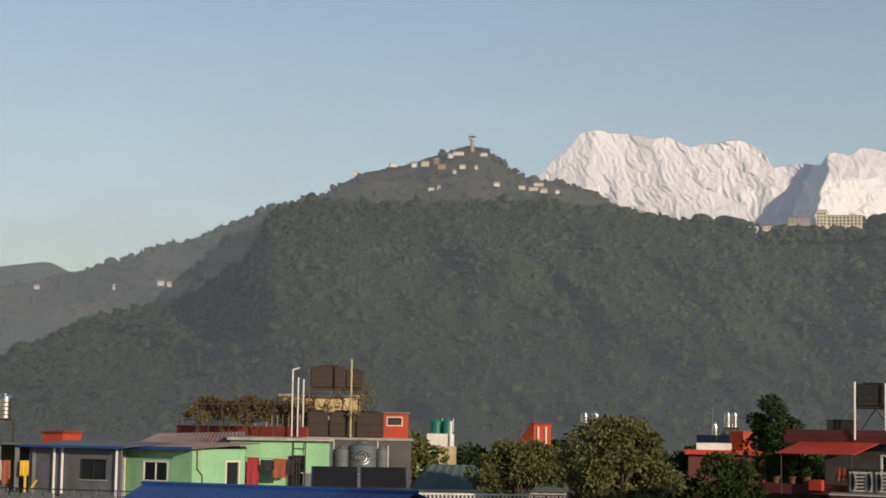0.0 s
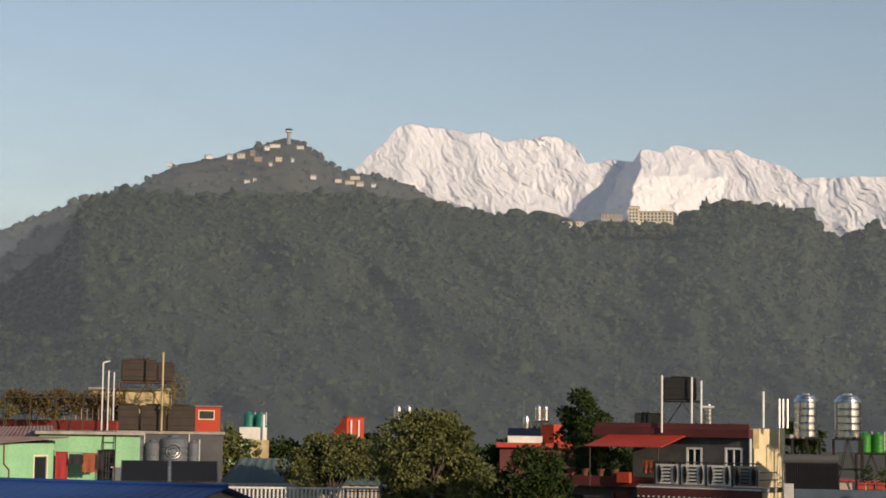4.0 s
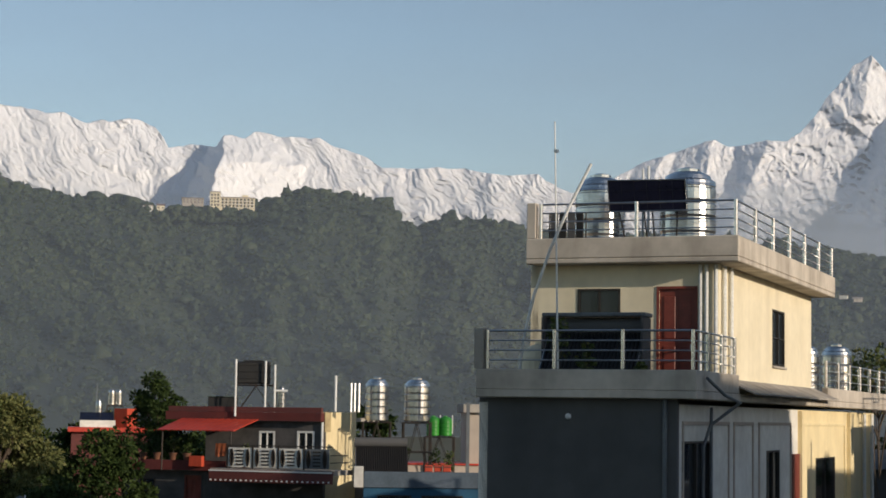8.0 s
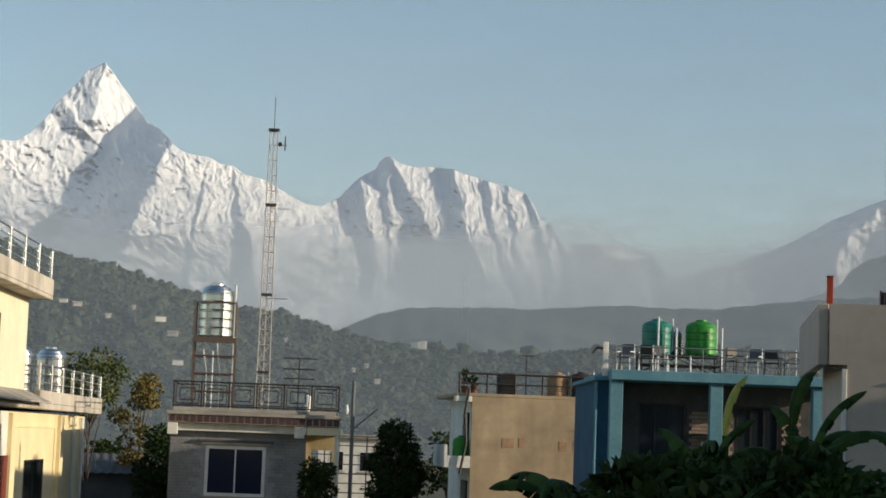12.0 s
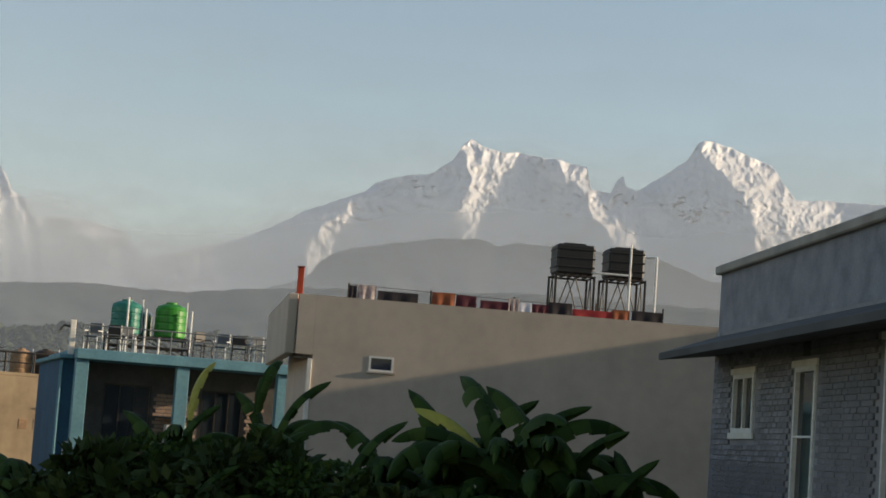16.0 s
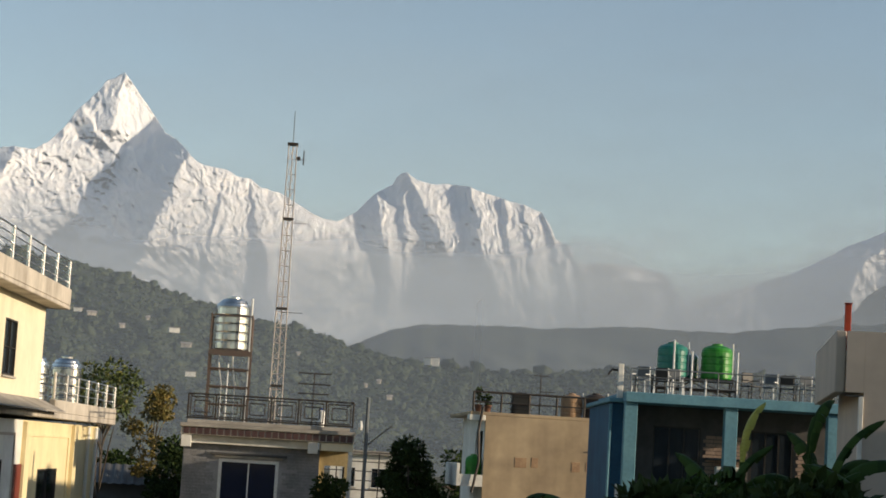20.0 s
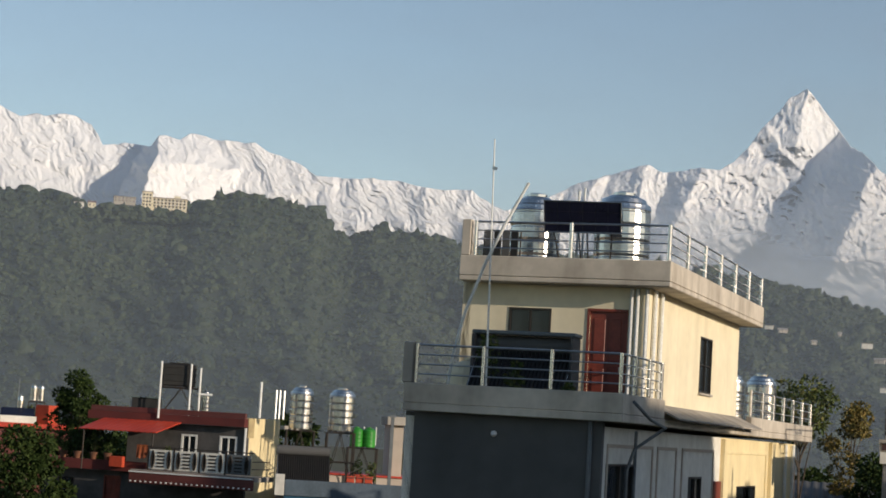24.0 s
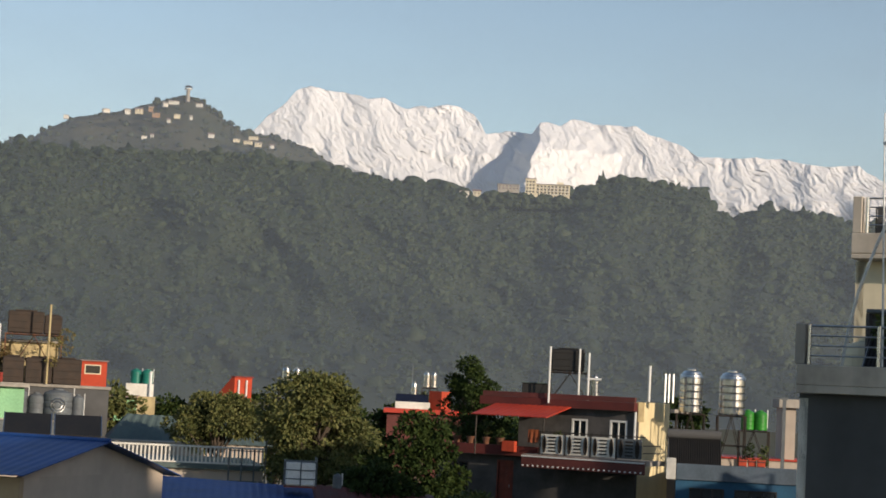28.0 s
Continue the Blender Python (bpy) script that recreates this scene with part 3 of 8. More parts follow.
def snow_range():
    az = np.radians(np.arange(1.0, 74.01, 0.03))
    nv = 190
    v = np.linspace(0, 1, nv)[:, None]
    A = np.degrees(az)[None, :] + v * 0
    top = crest(CREST_WEST + CREST_PYRAMID + CREST_TABLE + CREST_EAST, az, 0.07, 5)[None, :]
    low = np.radians(3.0)
    el = low + (top - low) * v ** 0.9
    E = np.degrees(el)
    warp = fbm(A * 1.1, E * 1.1, 21, 4) - 0.5
    Aw, Ew = A + 0.42 * warp + 0.16 * (fbm(A * 4, E * 4, 24, 3) - 0.5), E + 0.3 * (fbm(A * 1.3 + 7, E * 1.3, 22, 3) - 0.5)
    east = np.clip((A - 49) / 3, 0, 1)
    west = np.clip((24 - A) / 3, 0, 1)
    Aw = Aw + east * (0.5 * (fbm(A * 2.1, E * 2.1, 33, 3) - 0.5) + 0.3 * (fbm(A * 7, E * 7, 34, 3) - 0.5))
    D = spur_relief(Aw, Ew, SPURS_WEST + SPURS_MIDDLE, 22, 15)
    D = np.maximum(D, spur_relief(Aw, Ew, SPURS_PYRAMID, 40, 20))
    D = np.maximum(D, spur_relief(Aw, Ew, SPURS_TABLE, 62, 30))
    D = np.maximum(D, spur_relief(Aw, Ew, SPURS_EAST, 50, 48))
    # flutes running down the faces at three scales, leaning with the spurs
    lean = 0.5 * west + 0.25 + 0.5 * (fbm(A * 0.45, E * 0.5, 27, 2) - 0.5)
    u = A + lean * (E - 7) + 0.8 * warp
    patch = 0.35 + 1.3 * fbm(A * 0.8, E * 0.9, 28, 3)
    flute = patch * (9 * fbm(u * 1.5 + 0.5 * warp, E * 0.8 + warp, 11, 2, True) + 10 * fbm(u * 4.3 + 2 * warp, E * 1.6, 13, 3, True)) + (0.6 + patch) * (7 + 4 * west) * fbm(u * 9 + 3 * warp, E * 3 + 2 * warp, 15, 4, True)
    # hanging bands of ice and rock lie across the great face
    bands = np.exp(-((A - 31) / 4.5) ** 2) * np.clip((8.6 - E) * 2, 0, 1) * 22 * fbm(A * 1.6 - 0.4 * E + 2 * warp, E * 3.4 + 1.9 * A + 3 * warp, 17, 5, True)
    r = 3930 + (78 + 50 * east) * (E - 4) - D - (0.65 - 0.02 * west + 0.35 * east) * flute - bands
    z = EYE_Z + r * np.tan(el)
    # bare rock: streaks on the pyramid and the shaded eastern walls, more of it towards the foot
    rock = 0.02 - 0.14 * west + 0.13 * np.exp(-((A - 30.4) / 1.2) ** 2) + 0.03 * np.exp(-((A - 31) / 5) ** 2) - 0.15 * east + 0.07 * np.clip((6.4 - E) / 1.2, 0, 1.6) + 0.25 * np.clip((A - 44.6) / 0.3, 0, 1) * np.clip((52 - A) / 2, 0, 1)
    P = polar(az[None, :] + v * 0, r, z)
    back = polar(az, np.full_like(az, 4830.0), np.full_like(az, 0.0))[None]
    V = np.concatenate([P, back]).reshape(-1, 3)
    ob = mesh_np("snow_range", V, grid_faces(nv + 1, len(az))[:, ::-1], M["snow"], attr=("rock", np.concatenate([rock, rock[-1:]])))
    tagged(ob, "sunlit snow-covered high mountain range with steep rock faces", "mountains", kind="structure")


snow_range()


def hill(name, profile, r_foot, r_top, material, label, rough=0.06, bumps=25.0, step=0.15, bearing=(-25, 95), seed=1, rows=40, shape=1.0, foot_el=None):
    """A hill whose skyline keeps the given height angles; returns a sampler of points on its face."""
    az = np.radians(np.arange(bearing[0], bearing[1] + 0.001, step))
    v = np.linspace(0, 1, rows)[:, None]
    A = np.degrees(az)[None, :] + 0 * v
    top = crest(profile, az, rough, seed)[None, :]
    zt = EYE_Z + r_top * np.tan(top)

    def place(a, w):
        tp = np.interp(a, np.degrees(az), top[0])
        n = fbm(a * 0.5, w * 3, seed, 4, True) - 0.5
        n2 = fbm(a * 0.3 + 1.3 * w, w * 2.1, seed + 9, 3, True) - 0.5
        fade = np.clip((1 - w) * 5, 0, 1) * np.clip(w * 6, 0, 1)
        r = r_foot + (r_top - r_foot) * w - (bumps * 2.2 * n + bumps * 4.5 * n2) * fade
        e0 = np.arctan2(-EYE_Z, r_foot)
        e = e0 + (tp - e0) * w ** shape
        return r, EYE_Z + r * np.tan(e)
    r, z = place(A, v)
    P = polar(np.radians(A), r, z)
    back = polar(az, np.full_like(az, r_top + 260), np.full_like(az, -2.0))[None]
    ob = mesh_np(name, np.concatenate([P, back]).reshape(-1, 3), grid_faces(rows + 1, len(az))[:, ::-1], material)
    tagged(ob, label, "hill", kind="structure")
    return place


LEFT_FAR = [(-25, 3.0), (-16.6, 3.45), (-14.68, 3.97), (-13.02, 4.33), (-12.06, 4.53), (-10.96, 4.65), (-10.3, 4.35), (-6, 2.5), (0, 0.5), (20, 0)]
VILLAGE_RIDGE = [(-25, 2.8), (-16.59, 3.34), (-14.01, 3.64), (-11.72, 4.0), (-10.24, 4.38), (-9.29, 4.6), (-8.15, 5.03), (-6.83, 5.45), (-4.84, 6.32), (-3.0, 6.86), (-2.5, 7.2), (-1.83, 7.52),
                 (-0.47, 7.82), (1.0, 8.3), (1.33, 8.42), (1.84, 8.26), (2.52, 7.73), (3.02, 7.46), (3.86, 7.35), (5.03, 7.1), (5.69, 6.68), (9, 5.2), (20, 2.5)]
FOREST = [(-25, 0.3), (-16.5, 0.6), (-15.06, 0.82), (-13.29, 1.42), (-11.67, 2.04), (-10.03, 2.92), (-8.03, 3.38), (-6.7, 3.82), (-6.04, 4.42), (-5.21, 4.95), (-4.88, 5.7),
          (-4.39, 6.38), (-3.38, 6.66), (-1.68, 6.6), (0, 6.66), (3.37, 6.78), (5.03, 6.58), (7.08, 6.27), (9.45, 6.2), (10.15, 5.93), (11.17, 5.9), (12.52, 6.0),
          (13.18, 6.32), (14.52, 6.62), (16.72, 6.33), (17.08, 5.84), (17.76, 5.6), (18.42, 5.85), (19.42, 5.86), (21.08, 5.55), (24, 5.4), (27, 5.2), (30, 5.0), (31.67, 4.62), (33.54, 4.12),
          (35.24, 3.65), (36.6, 3.5), (37.61, 3.3), (38.45, 2.95), (40.73, 2.66), (43.44, 2.5), (45.8, 2.8), (50, 2.9), (60, 2.6), (95, 2)]
GREY_HILLS = [(10, 0), (30, 1.5), (38.0, 3.0), (38.45, 3.17), (39.28, 3.6), (40.28, 3.84), (41.44, 3.92), (44.25, 3.96), (46.97, 4.17), (48, 4.09), (49.6, 4.13), (51.27, 4.34), (53, 4.5), (60, 4.8), (95, 4)]
GREY_HILLS_FAR = [(40, 2), (46, 3.2), (51.6, 4.3), (52.98, 4.87), (53.28, 5.31), (53.76, 5.63), (54.91, 5.93), (55.75, 6.08), (56.58, 6.22), (57.59, 6.32), (58.26, 6.29), (58.53, 6.13), (59.11, 6.31), (59.95, 6.28), (63.33, 6.06), (64.18, 5.78), (64.86, 5.48), (70, 5.5), (95, 5)]

hill("far_left_ridge", LEFT_FAR, 2750, 3300, M["hill_far"], "hazy wooded ridge far beyond the village hill", bearing=(-25, 20), seed=41)
on_ridge = hill("village_ridge", VILLAGE_RIDGE, 1950, 2400, M["meadow"], "green and brown hilltop ridge with terraces and a village", bearing=(-25, 20), seed=51, bumps=20)
on_forest = hill("forest_hill", FOREST, 1000, 1850, M["forest_floor"], "dark green hillside thickly covered with forest", seed=61, bumps=30, rows=60, shape=0.9)
hill("grey_hills", GREY_HILLS, 2300, 2900, M["hill_far"], "hazy blue-grey wooded foothills", bearing=(10, 95), seed=71, rough=0.1)
hill("far_grey_hills", GREY_HILLS_FAR, 2950, 3350, M["hill_far"], "hazy grey foothills below the snow range", bearing=(40, 95), seed=81, rough=0.1)


def clump_shapes(count=10, detail=2, seed=4):
    """Small ragged crowns of few faces, to scatter: broad, lopsided, with boughs sticking out."""
    rs = np.random.RandomState(seed)
    out = []
    for k in range(count):
        bm = bmesh.new()
        bmesh.ops.create_icosphere(bm, subdivisions=detail, radius=1.0)
        wide, deep, tilt = rs.uniform(0.8, 1.5), rs.uniform(0.8, 1.3), rs.uniform(-0.4, 0.4)
        for q in bm.verts:
            n = noise.noise(q.co * 1.7 + Vector((k * 7.3, 0, 0))) + 0.6 * noise.noise(q.co * 3.9 + Vector((0, k * 5.1, 0)))
            q.co *= (1 + 0.6 * n) * rs.uniform(0.72, 1.3)
            q.co = Vector((q.co.x * wide + tilt * q.co.z, q.co.y * deep, q.co.z))
            if q.co.z < -0.3:
                q.co.z = -0.3 + (q.co.z + 0.3) * 0.4
        out.append((np.array([v.co[:] for v in bm.verts]), np.array([[v.index for v in f.verts] for f in bm.faces])))
        bm.free()
    return out


CLUMPS, TUFTS = clump_shapes(), clump_shapes(14, 1, 9)


def scatter(name, pos, size, material, label, category="forest", squash=(0.7, 1.35), seed=5, shapes=None):
    shapes = shapes or CLUMPS
    rs = np.random.RandomState(seed)
    vs, fs, base = [], [], 0
    kind = rs.randint(0, len(shapes), len(pos))
    for k, (cv, cf) in enumerate(shapes):
        idx = np.where(kind == k)[0]
        if not len(idx):
            continue
        a = rs.uniform(0, 2 * np.pi, len(idx))
        s = size[idx]
        c, sn = np.cos(a)[:, None], np.sin(a)[:, None]
        x = (cv[None, :, 0] * c - cv[None, :, 1] * sn) * s[:, None]
        y = (cv[None, :, 0] * sn + cv[None, :, 1] * c) * s[:, None]
        z = cv[None, :, 2] * s[:, None] * rs.uniform(*squash, len(idx))[:, None]
        P = np.stack([x, y, z], -1) + pos[idx][:, None, :]
        f = cf[None] + (np.arange(len(idx)) * len(cv))[:, None, None] + base
        vs.append(P.reshape(-1, 3))
        fs.append(f.reshape(-1, 3))
        base += P.shape[0] * P.shape[1]
    ob = mesh_np(name, np.concatenate(vs), np.concatenate(fs), material, smooth=shapes is CLUMPS)
    return tagged(ob, label, category, kind="stuff")


def plant_hill(name, place, bearing, r0, r1, count, size, material, label, seed, lo=0.02, hi=1.0, edge=0, shapes=None, lift=0.25):
    rs = np.random.RandomState(seed)
    a = rs.uniform(bearing[0], bearing[1], count)
    w = lo + (hi - lo) * rs.uniform(0, 1, count) ** 0.72
    if edge:
        a = np.concatenate([a, np.linspace(bearing[0], bearing[1], edge) + rs.normal(0, 0.03, edge)])
        w = np.concatenate([w, np.full(edge, 1.0) - rs.uniform(0, 0.01, edge)])
    r, z = place(a, w)
    P = polar(np.radians(a), r, z)
    patch = 0.55 + 0.9 * fbm(a * 1.3, w * 12, seed, 3)
    s = np.clip(np.exp(rs.normal(math.log(size[0] * 1.2), 0.5, len(a))), size[0] * 0.6, size[1] * 1.4) * patch
    s = s * (0.62 + 0.38 * w)
    P[:, 2] += lift * s
    return scatter(name, P, s, material, label, seed=seed, shapes=shapes)


plant_hill("hillside_forest", on_forest, (-18, 75), 420, 1700, 6000, (2.2, 4.6), M["canopy"], "dense mixed forest covering the hillside", 7, edge=900, lift=-0.05)
plant_hill("hillside_treetops", on_forest, (-18, 75), 420, 1700, 66000, (1.15, 2.6), M["canopy"], "small treetops breaking through the hillside forest", 17, shapes=TUFTS, lift=0.2)
plant_hill("ridge_trees", on_ridge, (-17, 9), 1950, 2400, 1900, (2.0, 4.6), M["canopy2"], "scattered trees on the village hill", 8, lo=0.3, edge=150)


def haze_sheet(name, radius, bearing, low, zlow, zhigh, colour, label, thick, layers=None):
    """A curved see-through sheet that stands in for mist round the valley, thinning upwards; thick: bearing and share
    of its full density.
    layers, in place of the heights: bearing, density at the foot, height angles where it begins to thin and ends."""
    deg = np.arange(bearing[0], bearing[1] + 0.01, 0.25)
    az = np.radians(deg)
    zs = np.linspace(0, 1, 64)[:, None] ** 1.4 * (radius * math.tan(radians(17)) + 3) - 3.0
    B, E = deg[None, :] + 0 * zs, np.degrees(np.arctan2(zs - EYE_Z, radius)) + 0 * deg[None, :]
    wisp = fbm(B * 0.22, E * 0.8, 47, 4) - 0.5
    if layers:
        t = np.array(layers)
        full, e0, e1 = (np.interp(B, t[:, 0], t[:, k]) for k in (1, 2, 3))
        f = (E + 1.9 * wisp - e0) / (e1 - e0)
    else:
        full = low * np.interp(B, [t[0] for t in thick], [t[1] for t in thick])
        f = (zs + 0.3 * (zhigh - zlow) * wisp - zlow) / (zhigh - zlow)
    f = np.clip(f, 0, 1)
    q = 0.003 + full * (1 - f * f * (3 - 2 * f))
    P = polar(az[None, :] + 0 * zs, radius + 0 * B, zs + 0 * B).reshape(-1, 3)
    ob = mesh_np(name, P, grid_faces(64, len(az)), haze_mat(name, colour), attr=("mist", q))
    ob.data.normals_split_custom_set_from_vertices([(0.0, 0.0, 1.0)] * len(P))     # normals set upwards, so no bearing of the sheet darkens against the sun
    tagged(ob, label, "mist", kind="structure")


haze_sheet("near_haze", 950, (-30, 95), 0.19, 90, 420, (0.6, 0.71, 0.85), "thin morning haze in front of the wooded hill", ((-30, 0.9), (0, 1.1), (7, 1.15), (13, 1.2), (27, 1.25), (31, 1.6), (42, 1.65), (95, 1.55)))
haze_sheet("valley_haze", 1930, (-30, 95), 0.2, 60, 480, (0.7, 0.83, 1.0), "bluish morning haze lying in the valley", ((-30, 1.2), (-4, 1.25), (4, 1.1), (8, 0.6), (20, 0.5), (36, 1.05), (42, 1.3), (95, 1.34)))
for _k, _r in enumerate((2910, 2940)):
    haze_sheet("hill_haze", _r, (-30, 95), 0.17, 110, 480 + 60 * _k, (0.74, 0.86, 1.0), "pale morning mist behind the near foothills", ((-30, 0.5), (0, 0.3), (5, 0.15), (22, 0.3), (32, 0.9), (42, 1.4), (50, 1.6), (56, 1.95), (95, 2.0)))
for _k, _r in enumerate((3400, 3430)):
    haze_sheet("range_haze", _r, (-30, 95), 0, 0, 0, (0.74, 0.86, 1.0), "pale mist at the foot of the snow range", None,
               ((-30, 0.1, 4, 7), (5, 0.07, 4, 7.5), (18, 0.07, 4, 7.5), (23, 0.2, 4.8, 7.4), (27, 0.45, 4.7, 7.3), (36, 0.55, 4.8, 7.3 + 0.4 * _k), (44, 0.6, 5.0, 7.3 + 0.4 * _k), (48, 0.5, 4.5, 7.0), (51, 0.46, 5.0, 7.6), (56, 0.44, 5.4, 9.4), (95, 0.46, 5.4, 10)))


# ---- kinds of things ----
def wall(parent, x0, x1, z0, z1, thick, material, m=None, openings=(), name="wall"):
    """A wall panel facing -y with real openings; m places it in its thing."""
    xs = sorted({x0, x1, *(o[0] for o in openings), *(o[1] for o in openings)})
    zs = sorted({z0, z1, *(o[2] for o in openings), *(o[3] for o in openings)})
    bm = bmesh.new()
    for a, b in zip(xs, xs[1:]):
        for c, d in zip(zs, zs[1:]):
            mx, mz = (a + b) / 2, (c + d) / 2
            if not any(o[0] < mx < o[1] and o[2] < mz < o[3] for o in openings):
                box(a, b, 0, thick, c, d, bm=bm)
    bmesh.ops.remove_doubles(bm, verts=bm.verts, dist=0.0005)
    ob = part(name, bm, material, parent)
    if m is not None:
        ob.matrix_local = m
    return ob


def window(parent, x0, x1, z0, z1, m=None, frame_mat=None, panes=2, depth=0.08, sill=True, fw=0.05, label="", name="window", bars=0, glass=None):
    """Frame in an opening, with its panes and sill as parts of it."""
    fm = frame_mat or M["whitepl"]
    bm = bmesh.new()
    for q in ((x0, x0 + fw, z0, z1), (x1 - fw, x1, z0, z1), (x0 + fw, x1 - fw, z0, z0 + fw), (x0 + fw, x1 - fw, z1 - fw, z1)):
        box(q[0], q[1], -0.015, depth, q[2], q[3], bm=bm)
    w = part(name, bm, fm, parent, label)
    if m is not None:
        w.matrix_local = m
    px = (x1 - x0 - 2 * fw) / panes
    for k in range(panes):
        a = x0 + fw + k * px
        part("pane", box(a + 0.004, a + px - 0.004, 0.045, 0.053, z0 + fw, z1 - fw), glass or M["glass"], w)
        if k:
            part("mullion", box(a - 0.022, a + 0.022, -0.005, 0.07, z0 + fw, z1 - fw), fm, w)
    for k in range(bars):
        zz = z0 + (z1 - z0) * (k + 1) / (bars + 1)
        part("transom", box(x0 + fw, x1 - fw, 0.0, 0.04, zz - 0.015, zz + 0.015), fm, w)
    if sill:
        part("sill", box(x0 - 0.06, x1 + 0.06, -0.07, 0.02, z0 - 0.06, z0 - 0.003, 0.008), M["concrete"], w)
    return w


def door(parent, x0, x1, z0, z1, m=None, material=None, label=""):
    dm = material or M["wood"]
    bm = box(x0, x1, 0.05, 0.1, z0, z1)
    d = part("door", bm, dm, parent, label)
    if m is not None:
        d.matrix_local = m
    part("frame", box(x0 - 0.06, x0, -0.02, 0.12, z0, z1 + 0.06, bm=box(x1, x1 + 0.06, -0.02, 0.12, z0, z1 + 0.06, bm=box(x0, x1, -0.02, 0.12, z1, z1 + 0.06))), dm, d)
    w = (x1 - x0 - 0.3) / 2
    for a in (x0 + 0.1, x0 + 0.2 + w):
        for b, c in ((0.12, 0.45), (0.52, 0.93)):
            part("door_panel", box(a, a + w, 0.03, 0.055, z0 + (z1 - z0) * b, z0 + (z1 - z0) * c, 0.012), dm, d)
    part("handle", rod((x1 - 0.1, 0.0, z0 + 1.0), (x1 - 0.1, 0.0, z0 + 1.12), 0.012), M["tube"], d, "small metal handle")
    return d


def railing(m, pts, height, rails=3, spacing=1.2, r_post=0.028, r_rail=0.016, mats=None, label="", posts_wide=None):
    post_m, rail_m = mats or (M["steel"], M["tube"])
    t = empty("railing", m, label or "steel tube railing with round posts along a roof edge", "railing", "roof railings")
    pts = [Vector(p) for p in pts]
    for a, b in zip(pts, pts[1:]):
        n = max(1, round((b - a).length / spacing))
        for k in range(n + 1 if b is pts[-1] else n):
            p = a.lerp(b, k / n)
            part("post", rod(p, p + Vector((0, 0, height)), r_post, 10), post_m, t)
        for k in range(rails):
            h = Vector((0, 0, height * (k + 1) / rails - 0.02))
            part("rail", rod(a + h, b + h, r_rail if k < rails - 1 else r_rail * 1.5, 8), rail_m, t)
    return t


def steel_tank(m, r, h, label="ribbed stainless steel rooftop water tank with a domed lid", mat_=None, group="rooftop water tanks", legs=0.0):
    t = empty("water_tank", m, label, "water tank", group)
    sm = mat_ or M["steel"]
    hb = h * 0.8
    prof = [(r * 0.9, legs)]
    n = 5
    for k in range(n):
        z0, z1 = legs + hb * k / n, legs + hb * (k + 1) / n
        dz = (z1 - z0)
        prof += [(r, z0 + dz * 0.12), (r, z1 - dz * 0.2), (r * 0.965, z1 - dz * 0.12), (r * 0.965, z1 - dz * 0.05)]
    prof += [(r, legs + hb), (r * 0.98, legs + hb + h * 0.02)]
    part("body", lathe(prof, 28), sm, t, smooth=False)
    zt = legs + hb + h * 0.022
    part("lid", lathe([(r * 0.99, zt), (r * 0.97, zt + h * 0.03), (r * 0.84, zt + h * 0.05), (r * 0.8, zt + h * 0.09), (r * 0.5, zt + h * 0.13), (r * 0.46, zt + h * 0.131)], 28), sm, t)
    part("cap", lathe([(r * 0.42, zt + h * 0.132), (r * 0.42, zt + h * 0.16), (r * 0.2, zt + h * 0.178), (r * 0.05, zt + h * 0.18)], 16), sm, t)
    if legs:
        for k in range(4):
            a = math.pi / 4 + k * math.pi / 2
            part("leg", rod((r * 0.85 * math.cos(a), r * 0.85 * math.sin(a), 0), (r * 0.85 * math.cos(a), r * 0.85 * math.sin(a), legs + 0.05), 0.025), M["iron"], t)
    return t


def plastic_tank(m, r, h, material, label, group="rooftop water tanks"):
    t = empty("water_tank", m, label, "water tank", group)
    prof = [(r * 0.94, 0)]
    n = 4
    for k in range(n):
        z0, dz = h * 0.78 * k / n, h * 0.78 / n
        prof += [(r * 0.97, z0 + dz * 0.08), (r, z0 + dz * 0.2), (r, z0 + dz * 0.8), (r * 0.97, z0 + dz * 0.92)]
    prof += [(r * 0.98, h * 0.79), (r * 0.9, h * 0.86), (r * 0.55, h * 0.93), (r * 0.4, h * 0.94)]
    part("body", lathe(prof, 28), material, t)
    part("lid", lathe([(r * 0.36, h * 0.942), (r * 0.36, h * 0.985), (r * 0.15, h)], 18), material, t)
    part("pipe", tube([(r * 1.02, 0.05, 0.1), (r * 1.06, 0.05, 0.12), (r * 1.06, 0.05, h * 1.02)], 0.025), M["whitepl"], t)
    return t


def square_tank(m, w, d, h, material, label, group="rooftop water tanks"):
    t = empty("water_tank", m, label, "water tank", group)
    part("body", box(-w / 2, w / 2, -d / 2, d / 2, 0, h * 0.94, 0.05), material, t)
    for k in range(3):
        z = h * (0.2 + 0.28 * k)
        part("rib", box(-w / 2 - 0.02, w / 2 + 0.02, -d / 2 - 0.02, d / 2 + 0.02, z, z + 0.05, 0.012), material, t)
    part("lid", box(-w * 0.3, w * 0.3, -d * 0.3, d * 0.3, h * 0.941, h, 0.02), material, t)
    return t


